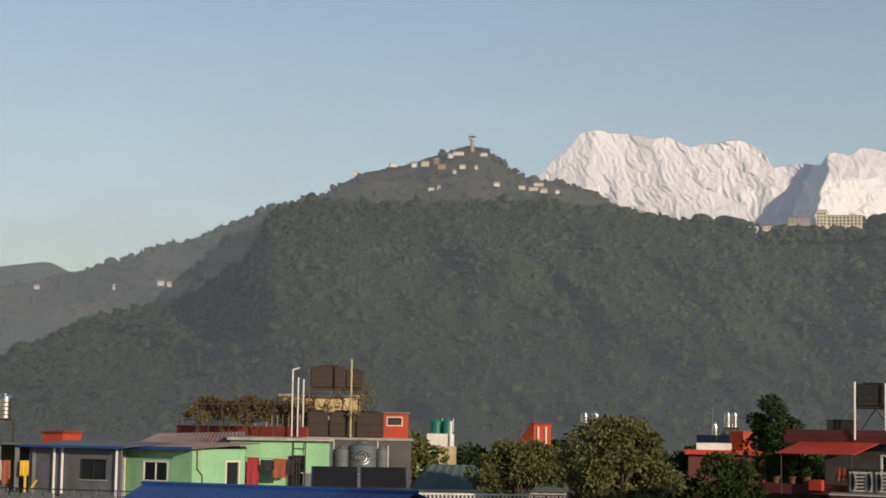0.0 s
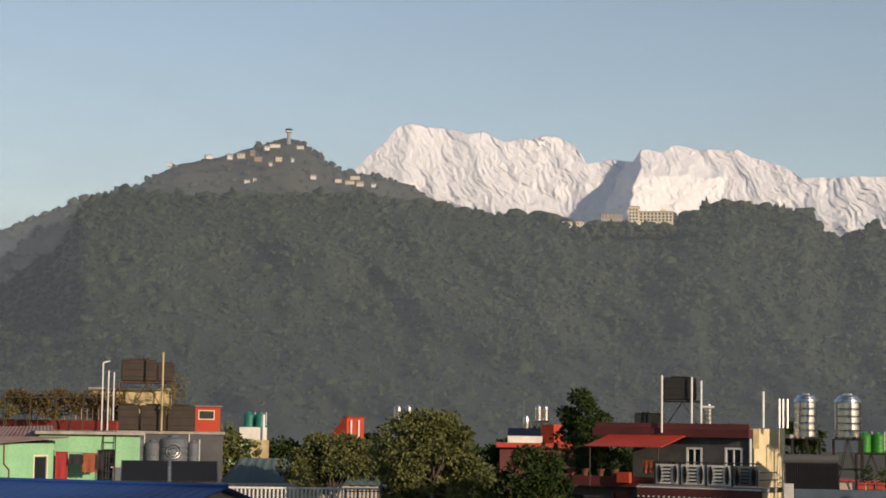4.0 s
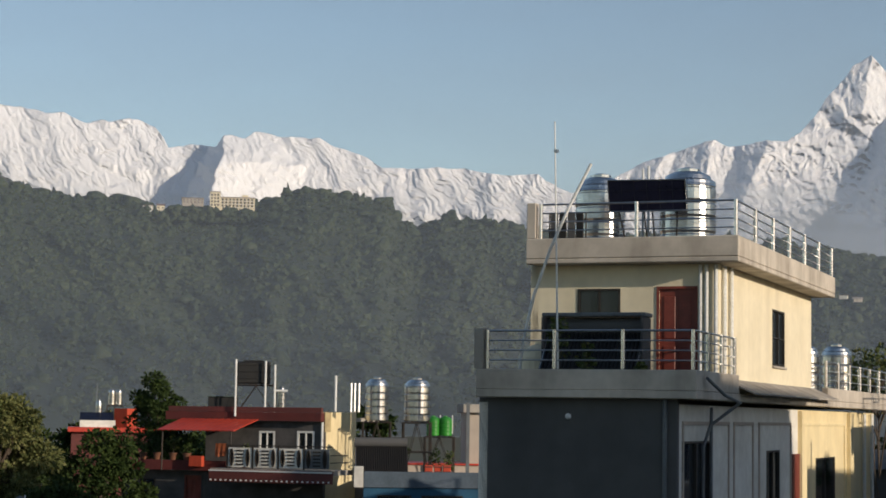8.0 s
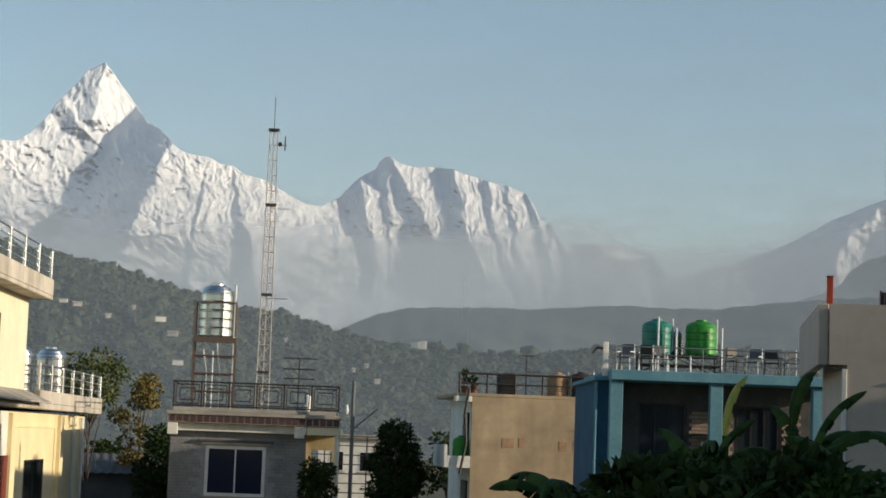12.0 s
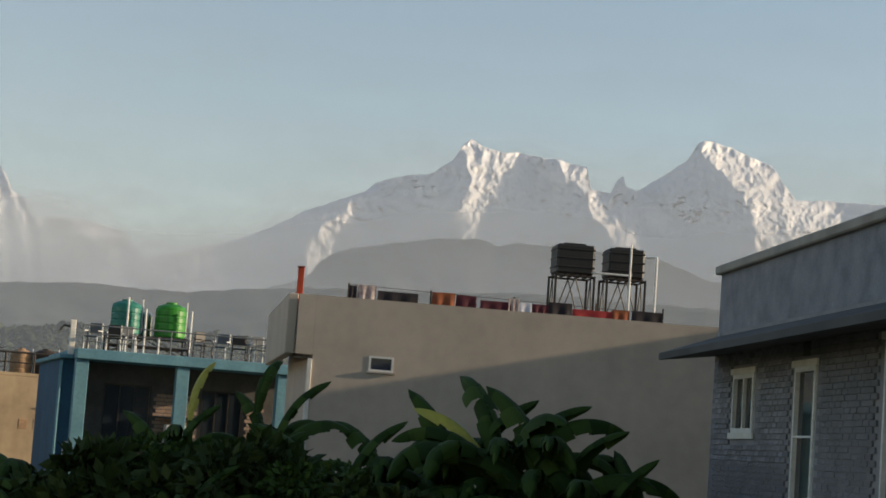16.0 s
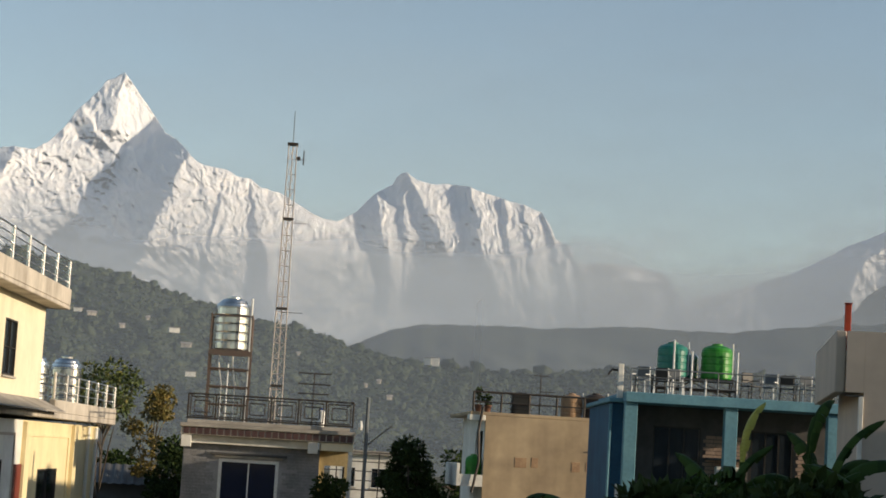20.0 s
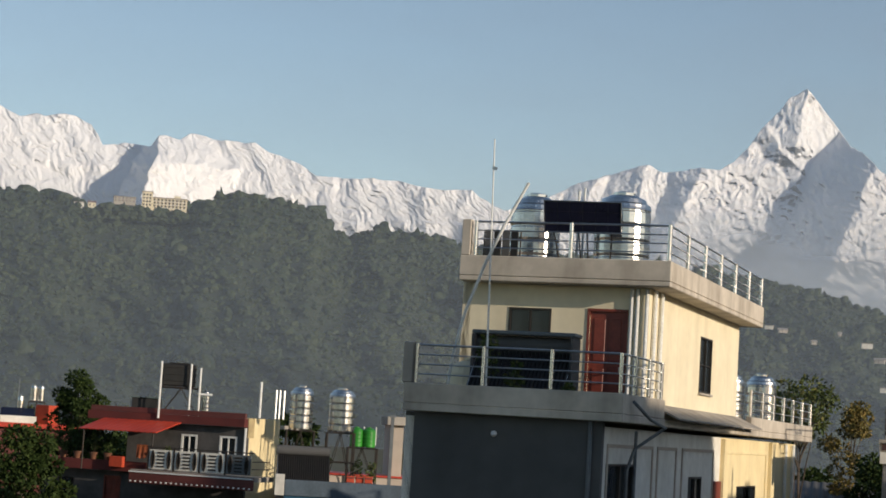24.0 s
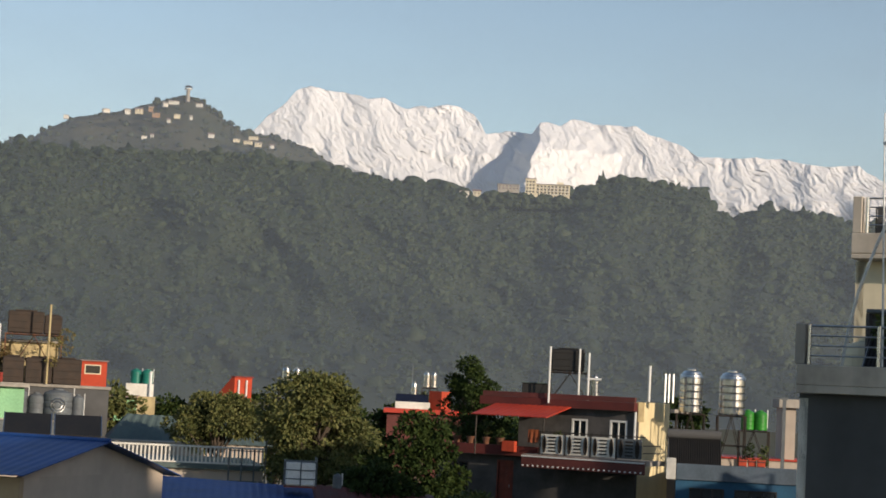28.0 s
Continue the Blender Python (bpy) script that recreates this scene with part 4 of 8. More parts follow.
def stand(m, w, d, h, material=None, label="welded iron angle stand for a water tank", brace=True, levels=1, r=0.028):
    mt = material or M["iron"]
    t = empty("tank_stand", m, label, "tank stand", "tank stands")
    c = [(-w / 2, -d / 2), (w / 2, -d / 2), (w / 2, d / 2), (-w / 2, d / 2)]
    for x, y in c:
        part("leg", box(x - r, x + r, y - r, y + r, 0, h), mt, t)
    for q in range(levels):
        z = h * (q + 1) / levels
        for (x0, y0), (x1, y1) in zip(c, c[1:] + c[:1]):
            part("beam", rod((x0, y0, z - 0.03), (x1, y1, z - 0.03), r, 4), mt, t)
    if brace:
        for (x0, y0), (x1, y1) in zip(c, c[1:] + c[:1]):
            part("brace", rod((x0, y0, 0.05), ((x0 + x1) / 2, (y0 + y1) / 2, h - 0.05), r * 0.6, 4), mt, t)
            part("brace", rod((x1, y1, 0.05), ((x0 + x1) / 2, (y0 + y1) / 2, h - 0.05), r * 0.6, 4), mt, t)
    n = max(3, int(w / 0.22))
    for k in range(n):
        x = -w / 2 + w * (k + 0.5) / n
        part("slat", box(x - 0.04, x + 0.04, -d / 2, d / 2, h, h + 0.03), mt, t)
    return t


def sheet_roof(name, parent, p00, p10, p01, p11, material, ribs=20, amp=0.03, label="", thick=0.03):
    """Ribbed sheet: p00-p10 is the eave, p01-p11 the ridge."""
    p00, p10, p01, p11 = map(Vector, (p00, p10, p01, p11))
    n = (p10 - p00).cross(p01 - p00).normalized()
    bm = bmesh.new()
    top, bot = [], []
    for k in range(ribs * 4 + 1):
        f = k / (ribs * 4)
        h = amp if k % 4 in (1, 2) else 0
        e, g = p00.lerp(p10, f), p01.lerp(p11, f)
        top.append((bm.verts.new(e + n * h), bm.verts.new(g + n * h)))
        bot.append((bm.verts.new(e + n * (h - thick)), bm.verts.new(g + n * (h - thick))))
    for a, b in ((top, 1), (bot, -1)):
        for q, s in zip(a, a[1:]):
            f = (q[0], s[0], s[1], q[1])
            bm.faces.new(f if b > 0 else f[::-1])
    for q, s, u, v in zip(top, top[1:], bot, bot[1:]):
        bm.faces.new((u[0], v[0], s[0], q[0]))
        bm.faces.new((q[1], s[1], v[1], u[1]))
    bm.faces.new((top[0][0], top[0][1], bot[0][1], bot[0][0]))
    bm.faces.new((top[-1][1], top[-1][0], bot[-1][0], bot[-1][1]))
    return part(name, bm, material, parent, label)


def at(az, dist, extra=0.0, z=0.0):
    a = radians(az)
    return pose(dist * math.sin(a), dist * math.cos(a), z, 0, 0, -az + extra)


def turn(m, cx, ang):
    """The frame m turned by ang round its point cx, its front stretched to cover the same width."""
    return m @ pose(cx, 0, 0, 0, 0, ang) @ Matrix.Diagonal((1 / math.cos(radians(ang)), 1, 1, 1)) @ pose(-cx, 0, 0)


def leaf_cloud(rs, centres, radii, count, size, droop=0.3, fill=0.55):
    """Many small folded leaves round the clump centres; returns vertices and four-sided faces."""
    centres, radii = np.array(centres), np.array(radii)
    k = rs.randint(0, len(centres), count)
    d = rs.normal(size=(count, 3))
    d /= np.linalg.norm(d, axis=1)[:, None]
    rad = radii[k] * (fill + (1 - fill) * rs.uniform(0, 1, count) ** 0.5) * rs.uniform(0.8, 1.12, count)
    c = centres[k] + d * rad[:, None] * np.array([1, 1, 0.75])
    ax = d + rs.normal(0, 0.6, (count, 3)) - np.array([0, 0, droop])
    ax /= np.linalg.norm(ax, axis=1)[:, None]
    side = np.cross(ax, rs.normal(size=(count, 3)))
    side /= np.linalg.norm(side, axis=1)[:, None]
    s = size * rs.uniform(0.6, 1.35, count)[:, None]
    n = np.cross(ax, side)
    V = np.stack([c, c + ax * s * 0.5 + side * s * 0.28 + n * s * 0.06, c + ax * s, c + ax * s * 0.5 - side * s * 0.28 + n * s * 0.06], 1)
    return V.reshape(-1, 3), np.arange(count * 4).reshape(-1, 4)


def tree(m, height, crown, label, leaf=None, count=5000, size=0.16, seed=1, name="tree", trunk_r=0.16, clumps=26, base=0.35, spread=(1, 1, 1), category="tree"):
    rs = np.random.RandomState(seed)
    t = empty(name, m, label, category, "trees among the houses")
    bm = bmesh.new()
    zc = height - crown * spread[2]
    p, r = Vector((0, 0, 0)), trunk_r
    n = 6
    for k in range(n):
        q = Vector((rs.normal(0, 0.07) * k, rs.normal(0, 0.07) * k, zc * (k + 1) / n))
        rod(p, q, r, 10, bm, r * 0.88)
        p, r = q, r * 0.88
    part("trunk", bm, M["bark"], t)
    cs, rad = [], []
    for k in range(clumps):
        a, u = rs.uniform(0, 2 * math.pi), rs.uniform(-0.75, 1)
        q = math.sqrt(max(0.05, 1 - u * u)) * rs.uniform(0.35, 0.85)
        c = Vector((math.cos(a) * q * crown * spread[0], math.sin(a) * q * crown * spread[1], zc + u * crown * spread[2] * 0.82))
        cs.append(c[:])
        rad.append(crown * rs.uniform(0.2, 0.4))
        if k % 2 == 0:
            b = bmesh.new()
            s = Vector((0, 0, zc * rs.uniform(0.6, 0.98)))
            mid = s.lerp(c, 0.5) + Vector((0, 0, 0.12 * crown))
            rod(s, mid, trunk_r * 0.42, 6, b, trunk_r * 0.28)
            rod(mid, c, trunk_r * 0.28, 6, b, trunk_r * 0.1)
            part("limb", b, M["bark"], t)
    V, F = leaf_cloud(rs, cs, rad, count, size)
    mesh_np("crown", V, F, leaf or M["leaf"], t, smooth=False)
    return t


# ---- village on the ridge, far off ----
def far_house(az, el, dist, w, h, d, wall_m, roof_m, label, flat=False, storeys=1, base=2.5):
    z = EYE_Z + dist * math.tan(radians(el))
    a = radians(az)
    t = empty("village_house", pose(dist * math.sin(a), dist * math.cos(a), z, 0, 0, -az + (az * 37 % 30 - 15)), label, "house", "houses of the hill village")
    part("wall", box(-w / 2, w / 2, -d / 2, d / 2, -base, h), wall_m, t)
    if flat:
        part("roof", box(-w / 2 - 0.4, w / 2 + 0.4, -d / 2 - 0.4, d / 2 + 0.4, h + 0.01, h + 0.5), roof_m, t)
    else:
        bm = bmesh.new()
        v = [bm.verts.new(p) for p in ((-w / 2 - 0.6, -d / 2 - 0.6, h), (w / 2 + 0.6, -d / 2 - 0.6, h), (w / 2 + 0.6, d / 2 + 0.6, h), (-w / 2 - 0.6, d / 2 + 0.6, h), (-w / 2 - 0.6, 0, h + d * 0.35), (w / 2 + 0.6, 0, h + d * 0.35))]
        for f in ((0, 1, 5, 4), (2, 3, 4, 5), (1, 2, 5), (3, 0, 4), (3, 2, 1, 0)):
            bm.faces.new([v[i] for i in f])
        part("roof", bm, roof_m, t)
    n = max(1, int(w / 3.2)) if base > 1 else 0
    for s in range(storeys):
        for k in range(n):
            x = -w / 2 + w * (k + 0.5) / n
            zz = h * (s + 0.3) / storeys
            part("window", box(x - 0.6, x + 0.6, -d / 2 - 0.05, -d / 2 + 0.05, zz, zz + h / storeys * 0.45), M["interior"], t)
    return t


VILLAGE = [(-2.1, 7.6, 11, 5, 1, 1), (-0.95, 7.86, 15, 6, 0, 1), (-0.33, 7.86, 12, 8, 0, 0), (0.0, 7.9, 15, 9, 2, 0), (0.34, 7.98, 10, 8, 3, 0), (0.5, 7.82, 17, 8, 3, 1), (0.75, 8.16, 11, 5, 1, 0),
           (1.0, 8.24, 22, 5, 1, 1), (1.12, 7.84, 13, 7, 2, 1), (0.88, 7.7, 6, 4, 0, 0), (1.52, 7.83, 6, 4, 0, 0), (1.75, 8.22, 14, 4, 1, 1), (1.45, 7.28, 15, 5, 1, 1), (2.15, 7.34, 13, 5, 0, 0),
           (0.2, 7.17, 12, 4, 1, 1), (0.42, 7.2, 7, 6, 0, 0), (2.9, 7.26, 14, 4, 2, 1), (3.25, 7.22, 18, 5, 2, 1), (3.55, 7.16, 15, 6, 2, 0), (3.95, 7.14, 9, 4, 0, 0), (3.4, 7.36, 20, 4, 2, 1),
           (-7.74, 4.2, 14, 8, 0, 0), (-7.5, 4.17, 9, 6, 2, 0), (-9.1, 4.05, 4, 10, 0, 1), (-13.9, 3.52, 12, 7, 0, 0), (-14.3, 3.45, 9, 5, 1, 0), (-13.4, 3.55, 8, 6, 0, 1), (-11.3, 4.0, 9, 5, 1, 0)]
_vm = (M["white"], M["white"], M["cream"], M["wornplaster"])
_vr = (M["concrete"], M["rustsheet"])
for _k, (_a, _e, _w, _h, _m, _r) in enumerate(VILLAGE):
    far_house(_a, _e - 0.09, 2330 if _a > -6 else 2250, _w * 0.54, _h * 0.36, 6, _vm[_m], _vr[_k % 2], ("white", "whitewashed", "cream", "brown plastered")[_m] + " village house on the hill slope", flat=bool(_r))

_tw = empty("view_tower", pose(2385 * math.sin(radians(1.4)), 2385 * math.cos(radians(1.4)), EYE_Z + 2385 * math.tan(radians(8.3)), 0, 0, 0), "slender view tower with a round roof on the hilltop", "tower")
part("shaft", rod((0, 0, -4), (0, 0, 11), 2.6, 10, r1=2.0), M["concrete"], _tw)
part("deck", lathe([(4.6, 11.01), (4.8, 11.3), (4.8, 12.2), (4.5, 12.2)], 14), M["white"], _tw)
part("roof", lathe([(5.0, 14.6), (4.6, 15.3), (0.4, 16.6)], 14), M["darkgrey"], _tw)
for _k in range(6):
    part("post", rod((4.2 * math.cos(_k), 4.2 * math.sin(_k), 12.0), (4.2 * math.cos(_k), 4.2 * math.sin(_k), 14.7), 0.25, 6), M["darkgrey"], _tw)

# hotel on the shoulder of the wooded hill
_r = 1790
_ht = empty("hilltop_hotel", pose(_r * math.sin(radians(11.72)), _r * math.cos(radians(11.72)), EYE_Z + _r * math.tan(radians(6.08)), 0, 0, -14), "long cream hotel with a short tower among hilltop trees", "hotel")
part("wall", box(4.4, 36, 0, 12, -8, 8.6), M["cream"], _ht)
part("tower_wall", box(-5, 4.3, -2, 9, -8, 13.2), M["cream"], _ht)
part("roof", box(4.2, 36.6, -1.4, 12.6, 8.61, 9.2), M["concrete"], _ht)
part("roof", box(-5.6, 4.9, -2.6, 9.6, 13.21, 14.0), M["concrete"], _ht)
part("stair_house", box(24, 30, 3, 8, 9.21, 11.8), M["cream"], _ht)
for _s in range(3):
    for _k in range(9):
        part("window", box(5.6 + _k * 3.4, 7.4 + _k * 3.4, -0.1, 0.05, 0.3 + _s * 2.9, 2.0 + _s * 2.9), M["interior"], _ht)
    part("balcony", box(4.6, 36, -1.2, -0.11, -0.5 + _s * 2.9, -0.1 + _s * 2.9), M["white"], _ht)
for _s in range(4):
    for _k in range(3):
        part("window", box(-4.2 + _k * 2.9, -2.5 + _k * 2.9, -2.1, -1.95, 0.6 + _s * 3.1, 2.3 + _s * 3.1), M["interior"], _ht)
far_house(11.05, 6.14, 1790, 20, 5.0, 8, M["concrete"], M["darkgrey"], "unfinished grey concrete building beside the hotel", True, 2)
far_house(9.75, 5.93, 1790, 8, 3.6, 6, M["white"], M["rustsheet"], "small white house among hilltop trees", True)
far_house(10.12, 5.93, 1790, 7, 4, 6, M["cream"], M["rustsheet"], "small cream house among hilltop trees", False)
# treetops standing before the hotel and the houses beside it
_rs = np.random.RandomState(31)
_ta = np.concatenate([_rs.uniform(9.4, 13.2, 90), _rs.uniform(11.3, 12.9, 60)])
_te = np.radians(_rs.uniform(5.62, 5.98, 150))
scatter("hilltop_trees", polar(np.radians(_ta), np.full(150, 1772.0), EYE_Z + 1772 * np.tan(_te)), _rs.uniform(2.2, 4.2, 150), M["canopy"], "dark treetops before the hilltop hotel", seed=32)
# houses on the slope behind the cream house and in the valley
SLOPE = [(30.25, 3.67, 6, 1.6, 0), (30.65, 3.58, 9, 1.8, 1), (31.55, 3.28, 5, 1.6, 1), (32.28, 3.56, 3, 1.4, 1), (33.07, 3.24, 8, 2.6, 0), (33.45, 2.83, 10, 2.4, 1), (33.64, 1.99, 8, 2.6, 0), (32.16, 1.48, 8, 3.2, 0),
         (36.75, 2.81, 3, 1.2, 1), (40.6, 2.76, 6, 4.6, 0), (40.82, 2.74, 6, 6.0, 0), (38.8, 1.98, 3, 2.0, 1), (39.18, 2.12, 4, 2.0, 1), (39.52, 1.66, 6, 2.6, 1), (39.81, 0.61, 7, 3.4, 0), (39.42, 0.85, 6, 3.4, 1)]
for _a, _e, _w, _h, _m in SLOPE:
    far_house(_a, _e - 0.06, 1330 if _a < 36 else 1480, _w * (0.9 - 0.25 * _m), _h * (0.9 - 0.2 * _m), 4, (M["white"], M["parapet"])[_m], M["concrete"], ("small white", "low pale plastered")[_m] + " house on the wooded slope", flat=_m == 0, base=0.8)


# ---- cream house with two roof terraces ----
A0 = pose(20.22, 39.09, 0, 0, 0, -39.2)
house = empty("cream_house", A0, "three-storey cream house with grey base and concrete roof terraces", "house")
_hl = [(0.45, 3.2, 6.9, 9.55), (9.65, 11.4, 6.9, 9.25), (13.05, 14.3, 6.9, 9.12)]
_hr = [(17.0, 20.4, 6.4, 8.95)]
RIGHT_LOW = pose(-0.71, -2.87, 0, 0, 0, 90)
wall(house, -5.15, -0.71, 0, 10.44, 0.2, M["darkgrey"], pose(0, -2.87, 0))
# wall colour changes at the shadow's edge: white in shade, yellow cream in sun
wall(house, 0.2, 14.1, 0, 10.34, 0.2, M["white"], RIGHT_LOW, _hl[:2])
wall(house, 14.1, 28.6, 0, 10.34, 0.2, M["yellowcream"], RIGHT_LOW, _hr)
wall(house, 0, 28.6, 0, 10.34, 0.2, M["white"], pose(-5.15, 25.73, 0, 0, 0, -90))
wall(house, 0, 4.44, 0, 10.34, 0.2, M["white"], pose(-0.71, 25.93, 0, 0, 0, 180))
for _o in _hl[:2] + _hr:
    window(house, *_o, RIGHT_LOW, M["darkframe"], panes=2, depth=0.12)
part("shutter", box(*_hl[2][:2], -0.05, -0.003, *_hl[2][2:], 0.01), M["wood"], house, "narrow brown wooden shutter").matrix_local = RIGHT_LOW
# grooved plaster panels between the windows, grey in shade, yellow cream in sun
for _x0, _x1 in ((0.45, 5.1), (5.6, 7.9), (8.6, 13.0), (15.1, 22.3)):
    for _q in ((_x0, _x1, 9.9, 9.98), (_x0, _x0 + 0.09, 6.0, 9.9), (_x1 - 0.09, _x1, 6.0, 9.9)):
        part("trim", box(_q[0], _q[1], -0.035, -0.002, _q[2], _q[3]), M["greywall"] if _x0 < 15 else M["yellowcream"], house).matrix_local = RIGHT_LOW
for _y in (14.15, 22.8):
    part("pilaster", box(_y, _y + 0.75, -0.12, -0.002, 0, 10.3), M["yellowcream"], house).matrix_local = RIGHT_LOW
for _y in (25.9, 27.6):
    part("drain_pipe", rod((_y, -0.1, 0), (_y, -0.1, 10.3), 0.06, 8), M["whitepl"], house).matrix_local = RIGHT_LOW
part("terrace_slab", box(-5.14, -0.22, -3.17, 26.6, 10.45, 10.62, 0.015), M["parapet"], house)
part("terrace_parapet", box(-5.14, -0.22, -3.17, -2.99, 10.624, 11.06, 0.015), M["parapet"], house)
part("terrace_parapet", box(-0.40, -0.22, -2.985, 1.1, 10.624, 11.06, 0.015), M["parapet"], house)
part("terrace_parapet", box(-5.14, -4.96, -2.985, 0.58, 10.624, 11.06, 0.015), M["parapet"], house)
part("terrace_parapet", box(-0.40, -0.22, 13.4, 26.6, 10.624, 11.0, 0.015), M["parapet"], house)
part("terrace_parapet", box(-5.14, -0.405, 26.42, 26.6, 10.624, 11.0, 0.015), M["parapet"], house)
# sloped ledge of tiles along the side between the storeys
_bm = bmesh.new()
for _k in range(30):
    _y = 1.15 + _k * 0.405
    _v = [_bm.verts.new(p) for p in ((-0.6, _y, 10.98), (-0.6, _y + 0.39, 10.98), (0.12, _y + 0.39, 10.66), (0.12, _y, 10.66), (-0.6, _y, 10.94), (-0.6, _y + 0.39, 10.94), (0.12, _y + 0.39, 10.62), (0.12, _y, 10.62))]
    for _f in ((0, 3, 2, 1), (4, 5, 6, 7), (0, 1, 5, 4), (1, 2, 6, 5), (2, 3, 7, 6), (3, 0, 4, 7)):
        _bm.faces.new([_v[i] for i in _f])
part("ledge_tiles", _bm, M["concrete"], house)
# upper storey
UF, UR = pose(0, 0.6, 0), pose(-0.6, 0.6, 0, 0, 0, 90)
_dr, _wn, _ws = (-1.99, -1.14, 10.63, 13.03), (-3.96, -2.92, 12.43, 13.05), (6.4, 8.05, 11.45, 12.92)
wall(house, -5.12, -0.6, 10.625, 13.6, 0.2, M["cream"], UF, [_dr, _wn])
wall(house, 0.2, 12.0, 10.625, 13.6, 0.2, M["cream"], UR, [_ws])
wall(house, 0, 12.0, 10.625, 13.6, 0.2, M["cream"], pose(-5.12, 12.6, 0, 0, 0, -90))
wall(house, 0, 4.52, 10.625, 13.6, 0.2, M["cream"], pose(-0.6, 12.8, 0, 0, 0, 180))
door(house, *_dr, UF, M["wood"], "red-brown panelled wooden door")
window(house, *_wn, UF, M["darkframe"], panes=2)
window(house, *_ws, UR, M["darkframe"], panes=2, bars=1)
for _x in (-1.0, -0.86, -0.64):
    part("drain_pipe", rod((_x, 0.53, 10.64), (_x, 0.53, 13.58), 0.045, 8), M["whitepl"], house)
for _y in (0.95, 1.7):
    part("drain_pipe", rod((-0.53, _y, 10.98), (-0.53, _y, 13.58), 0.05, 8), M["whitepl"], house)
part("roof_slab", box(-5.06, 0, 0, 13.34, 13.605, 13.72, 0.02), M["parapet"], house)
part("roof_parapet", box(-5.06, 0, 0, 0.16, 13.724, 14.2, 0.02), M["parapet"], house)
part("roof_parapet", box(-0.16, 0, 0.163, 13.34, 13.724, 14.2, 0.02), M["parapet"], house)
part("roof_parapet", box(-5.06, -4.9, 0.163, 13.34, 13.724, 14.2, 0.02), M["parapet"], house)
part("roof_parapet", box(-4.897, -0.163, 13.18, 13.34, 13.724, 14.2, 0.02), M["parapet"], house)
part("corner_post", box(-5.05, -4.83, 0.02, 0.24, 14.205, 15.05, 0.015), M["parapet"], house)
part("drain_pipe", tube([(-0.12, -2.6, 10.9), (0.05, -1.6, 10.55), (0.1, -0.3, 10.4), (-0.5, -0.6, 9.9), (-0.62, -0.8, 9.4), (-0.62, -0.8, 3.0)], 0.036, 8), M["greypl"], house)
part("drain_pipe", rod((-0.95, -2.95, 0), (-0.95, -2.95, 10.44), 0.05, 8), M["greypl"], house)
part("drain_pipe", rod((-0.62, 0.0, 0), (-0.62, 0.0, 10.3), 0.04, 8), M["greypl"], house)
part("wall_lamp", lathe([(0.05, 0), (0.07, 0.08), (0.03, 0.14)], 10), M["whitepl"], house).matrix_local = pose(-3.05, -3.0, 10.05, 90, 0, 0)
part("meter_box", box(-0.9, -0.71, -2.6, -2.4, 7.1, 7.3, 0.01), M["greypl"], house).matrix_local = pose(0.32, 3.0, -0.2)

railing(A0, [(-4.72, 0.08, 14.205), (-0.08, 0.08, 14.205), (-0.08, 13.2, 14.205)], 0.82, rails=4, spacing=2.2, r_post=0.05)
railing(A0, [(-4.9, -3.08, 11.065), (-0.31, -3.08, 11.065), (-0.31, 1.0, 11.065)], 0.85, rails=4, spacing=1.53, r_post=0.045)
railing(A0, [(-0.31, 13.6, 11.005), (-0.31, 26.5, 11.005)], 0.78, rails=3, spacing=2.0, r_post=0.06)
part("parapet_block", box(-5.2, -4.98, -3.14, -2.7, 11.065, 11.95, 0.015), M["concrete"], house)

steel_tank(A0 @ pose(-4.0, 2.6, 13.73), 0.62, 2.3, "large ribbed steel water tank on the flat roof")
steel_tank(A0 @ pose(-1.75, 2.4, 13.73), 0.68, 2.35, "large ribbed steel water tank behind a solar panel")
steel_tank(A0 @ pose(-1.3, 15.6, 10.63), 0.45, 1.75, "ribbed steel water tank on the rear terrace")
steel_tank(A0 @ pose(-1.2, 21.0, 10.63), 0.5, 1.95, "bright ribbed steel water tank on the rear terrace")
# solar panel on its frame
sp = empty("photovoltaic_array", A0 @ pose(-2.35, 0.9, 14.9, 22, 0, 6), "tilted dark solar panel in a metal frame on the roof", "solar panel")
part("frame", box(-0.9, 0.9, -0.02, 0.02, -0.02, 0.0, bm=box(-0.9, 0.9, -0.02, 0.02, 0.74, 0.76, bm=box(-0.92, -0.9, -0.02, 0.02, -0.02, 0.76, bm=box(0.9, 0.92, -0.02, 0.02, -0.02, 0.76)))), M["tube"], sp)
for _k in range(6):
    for _j in range(3):
        part("cell", box(-0.9 + _k * 0.3 + 0.006, -0.6 + _k * 0.3 - 0.006, -0.008, 0.004, _j * 0.247 + 0.005, _j * 0.247 + 0.242), M["panel"], sp)
part("backsheet", box(-0.9, 0.9, 0.005, 0.015, 0, 0.74), M["darkgrey"], sp)
for _x in (-0.7, -0.1, 0.1, 0.7):
    part("strut", rod((_x, 0.02, 0.05), (_x * 0.8, 0.35, -1.25), 0.02, 6), M["iron"], sp)
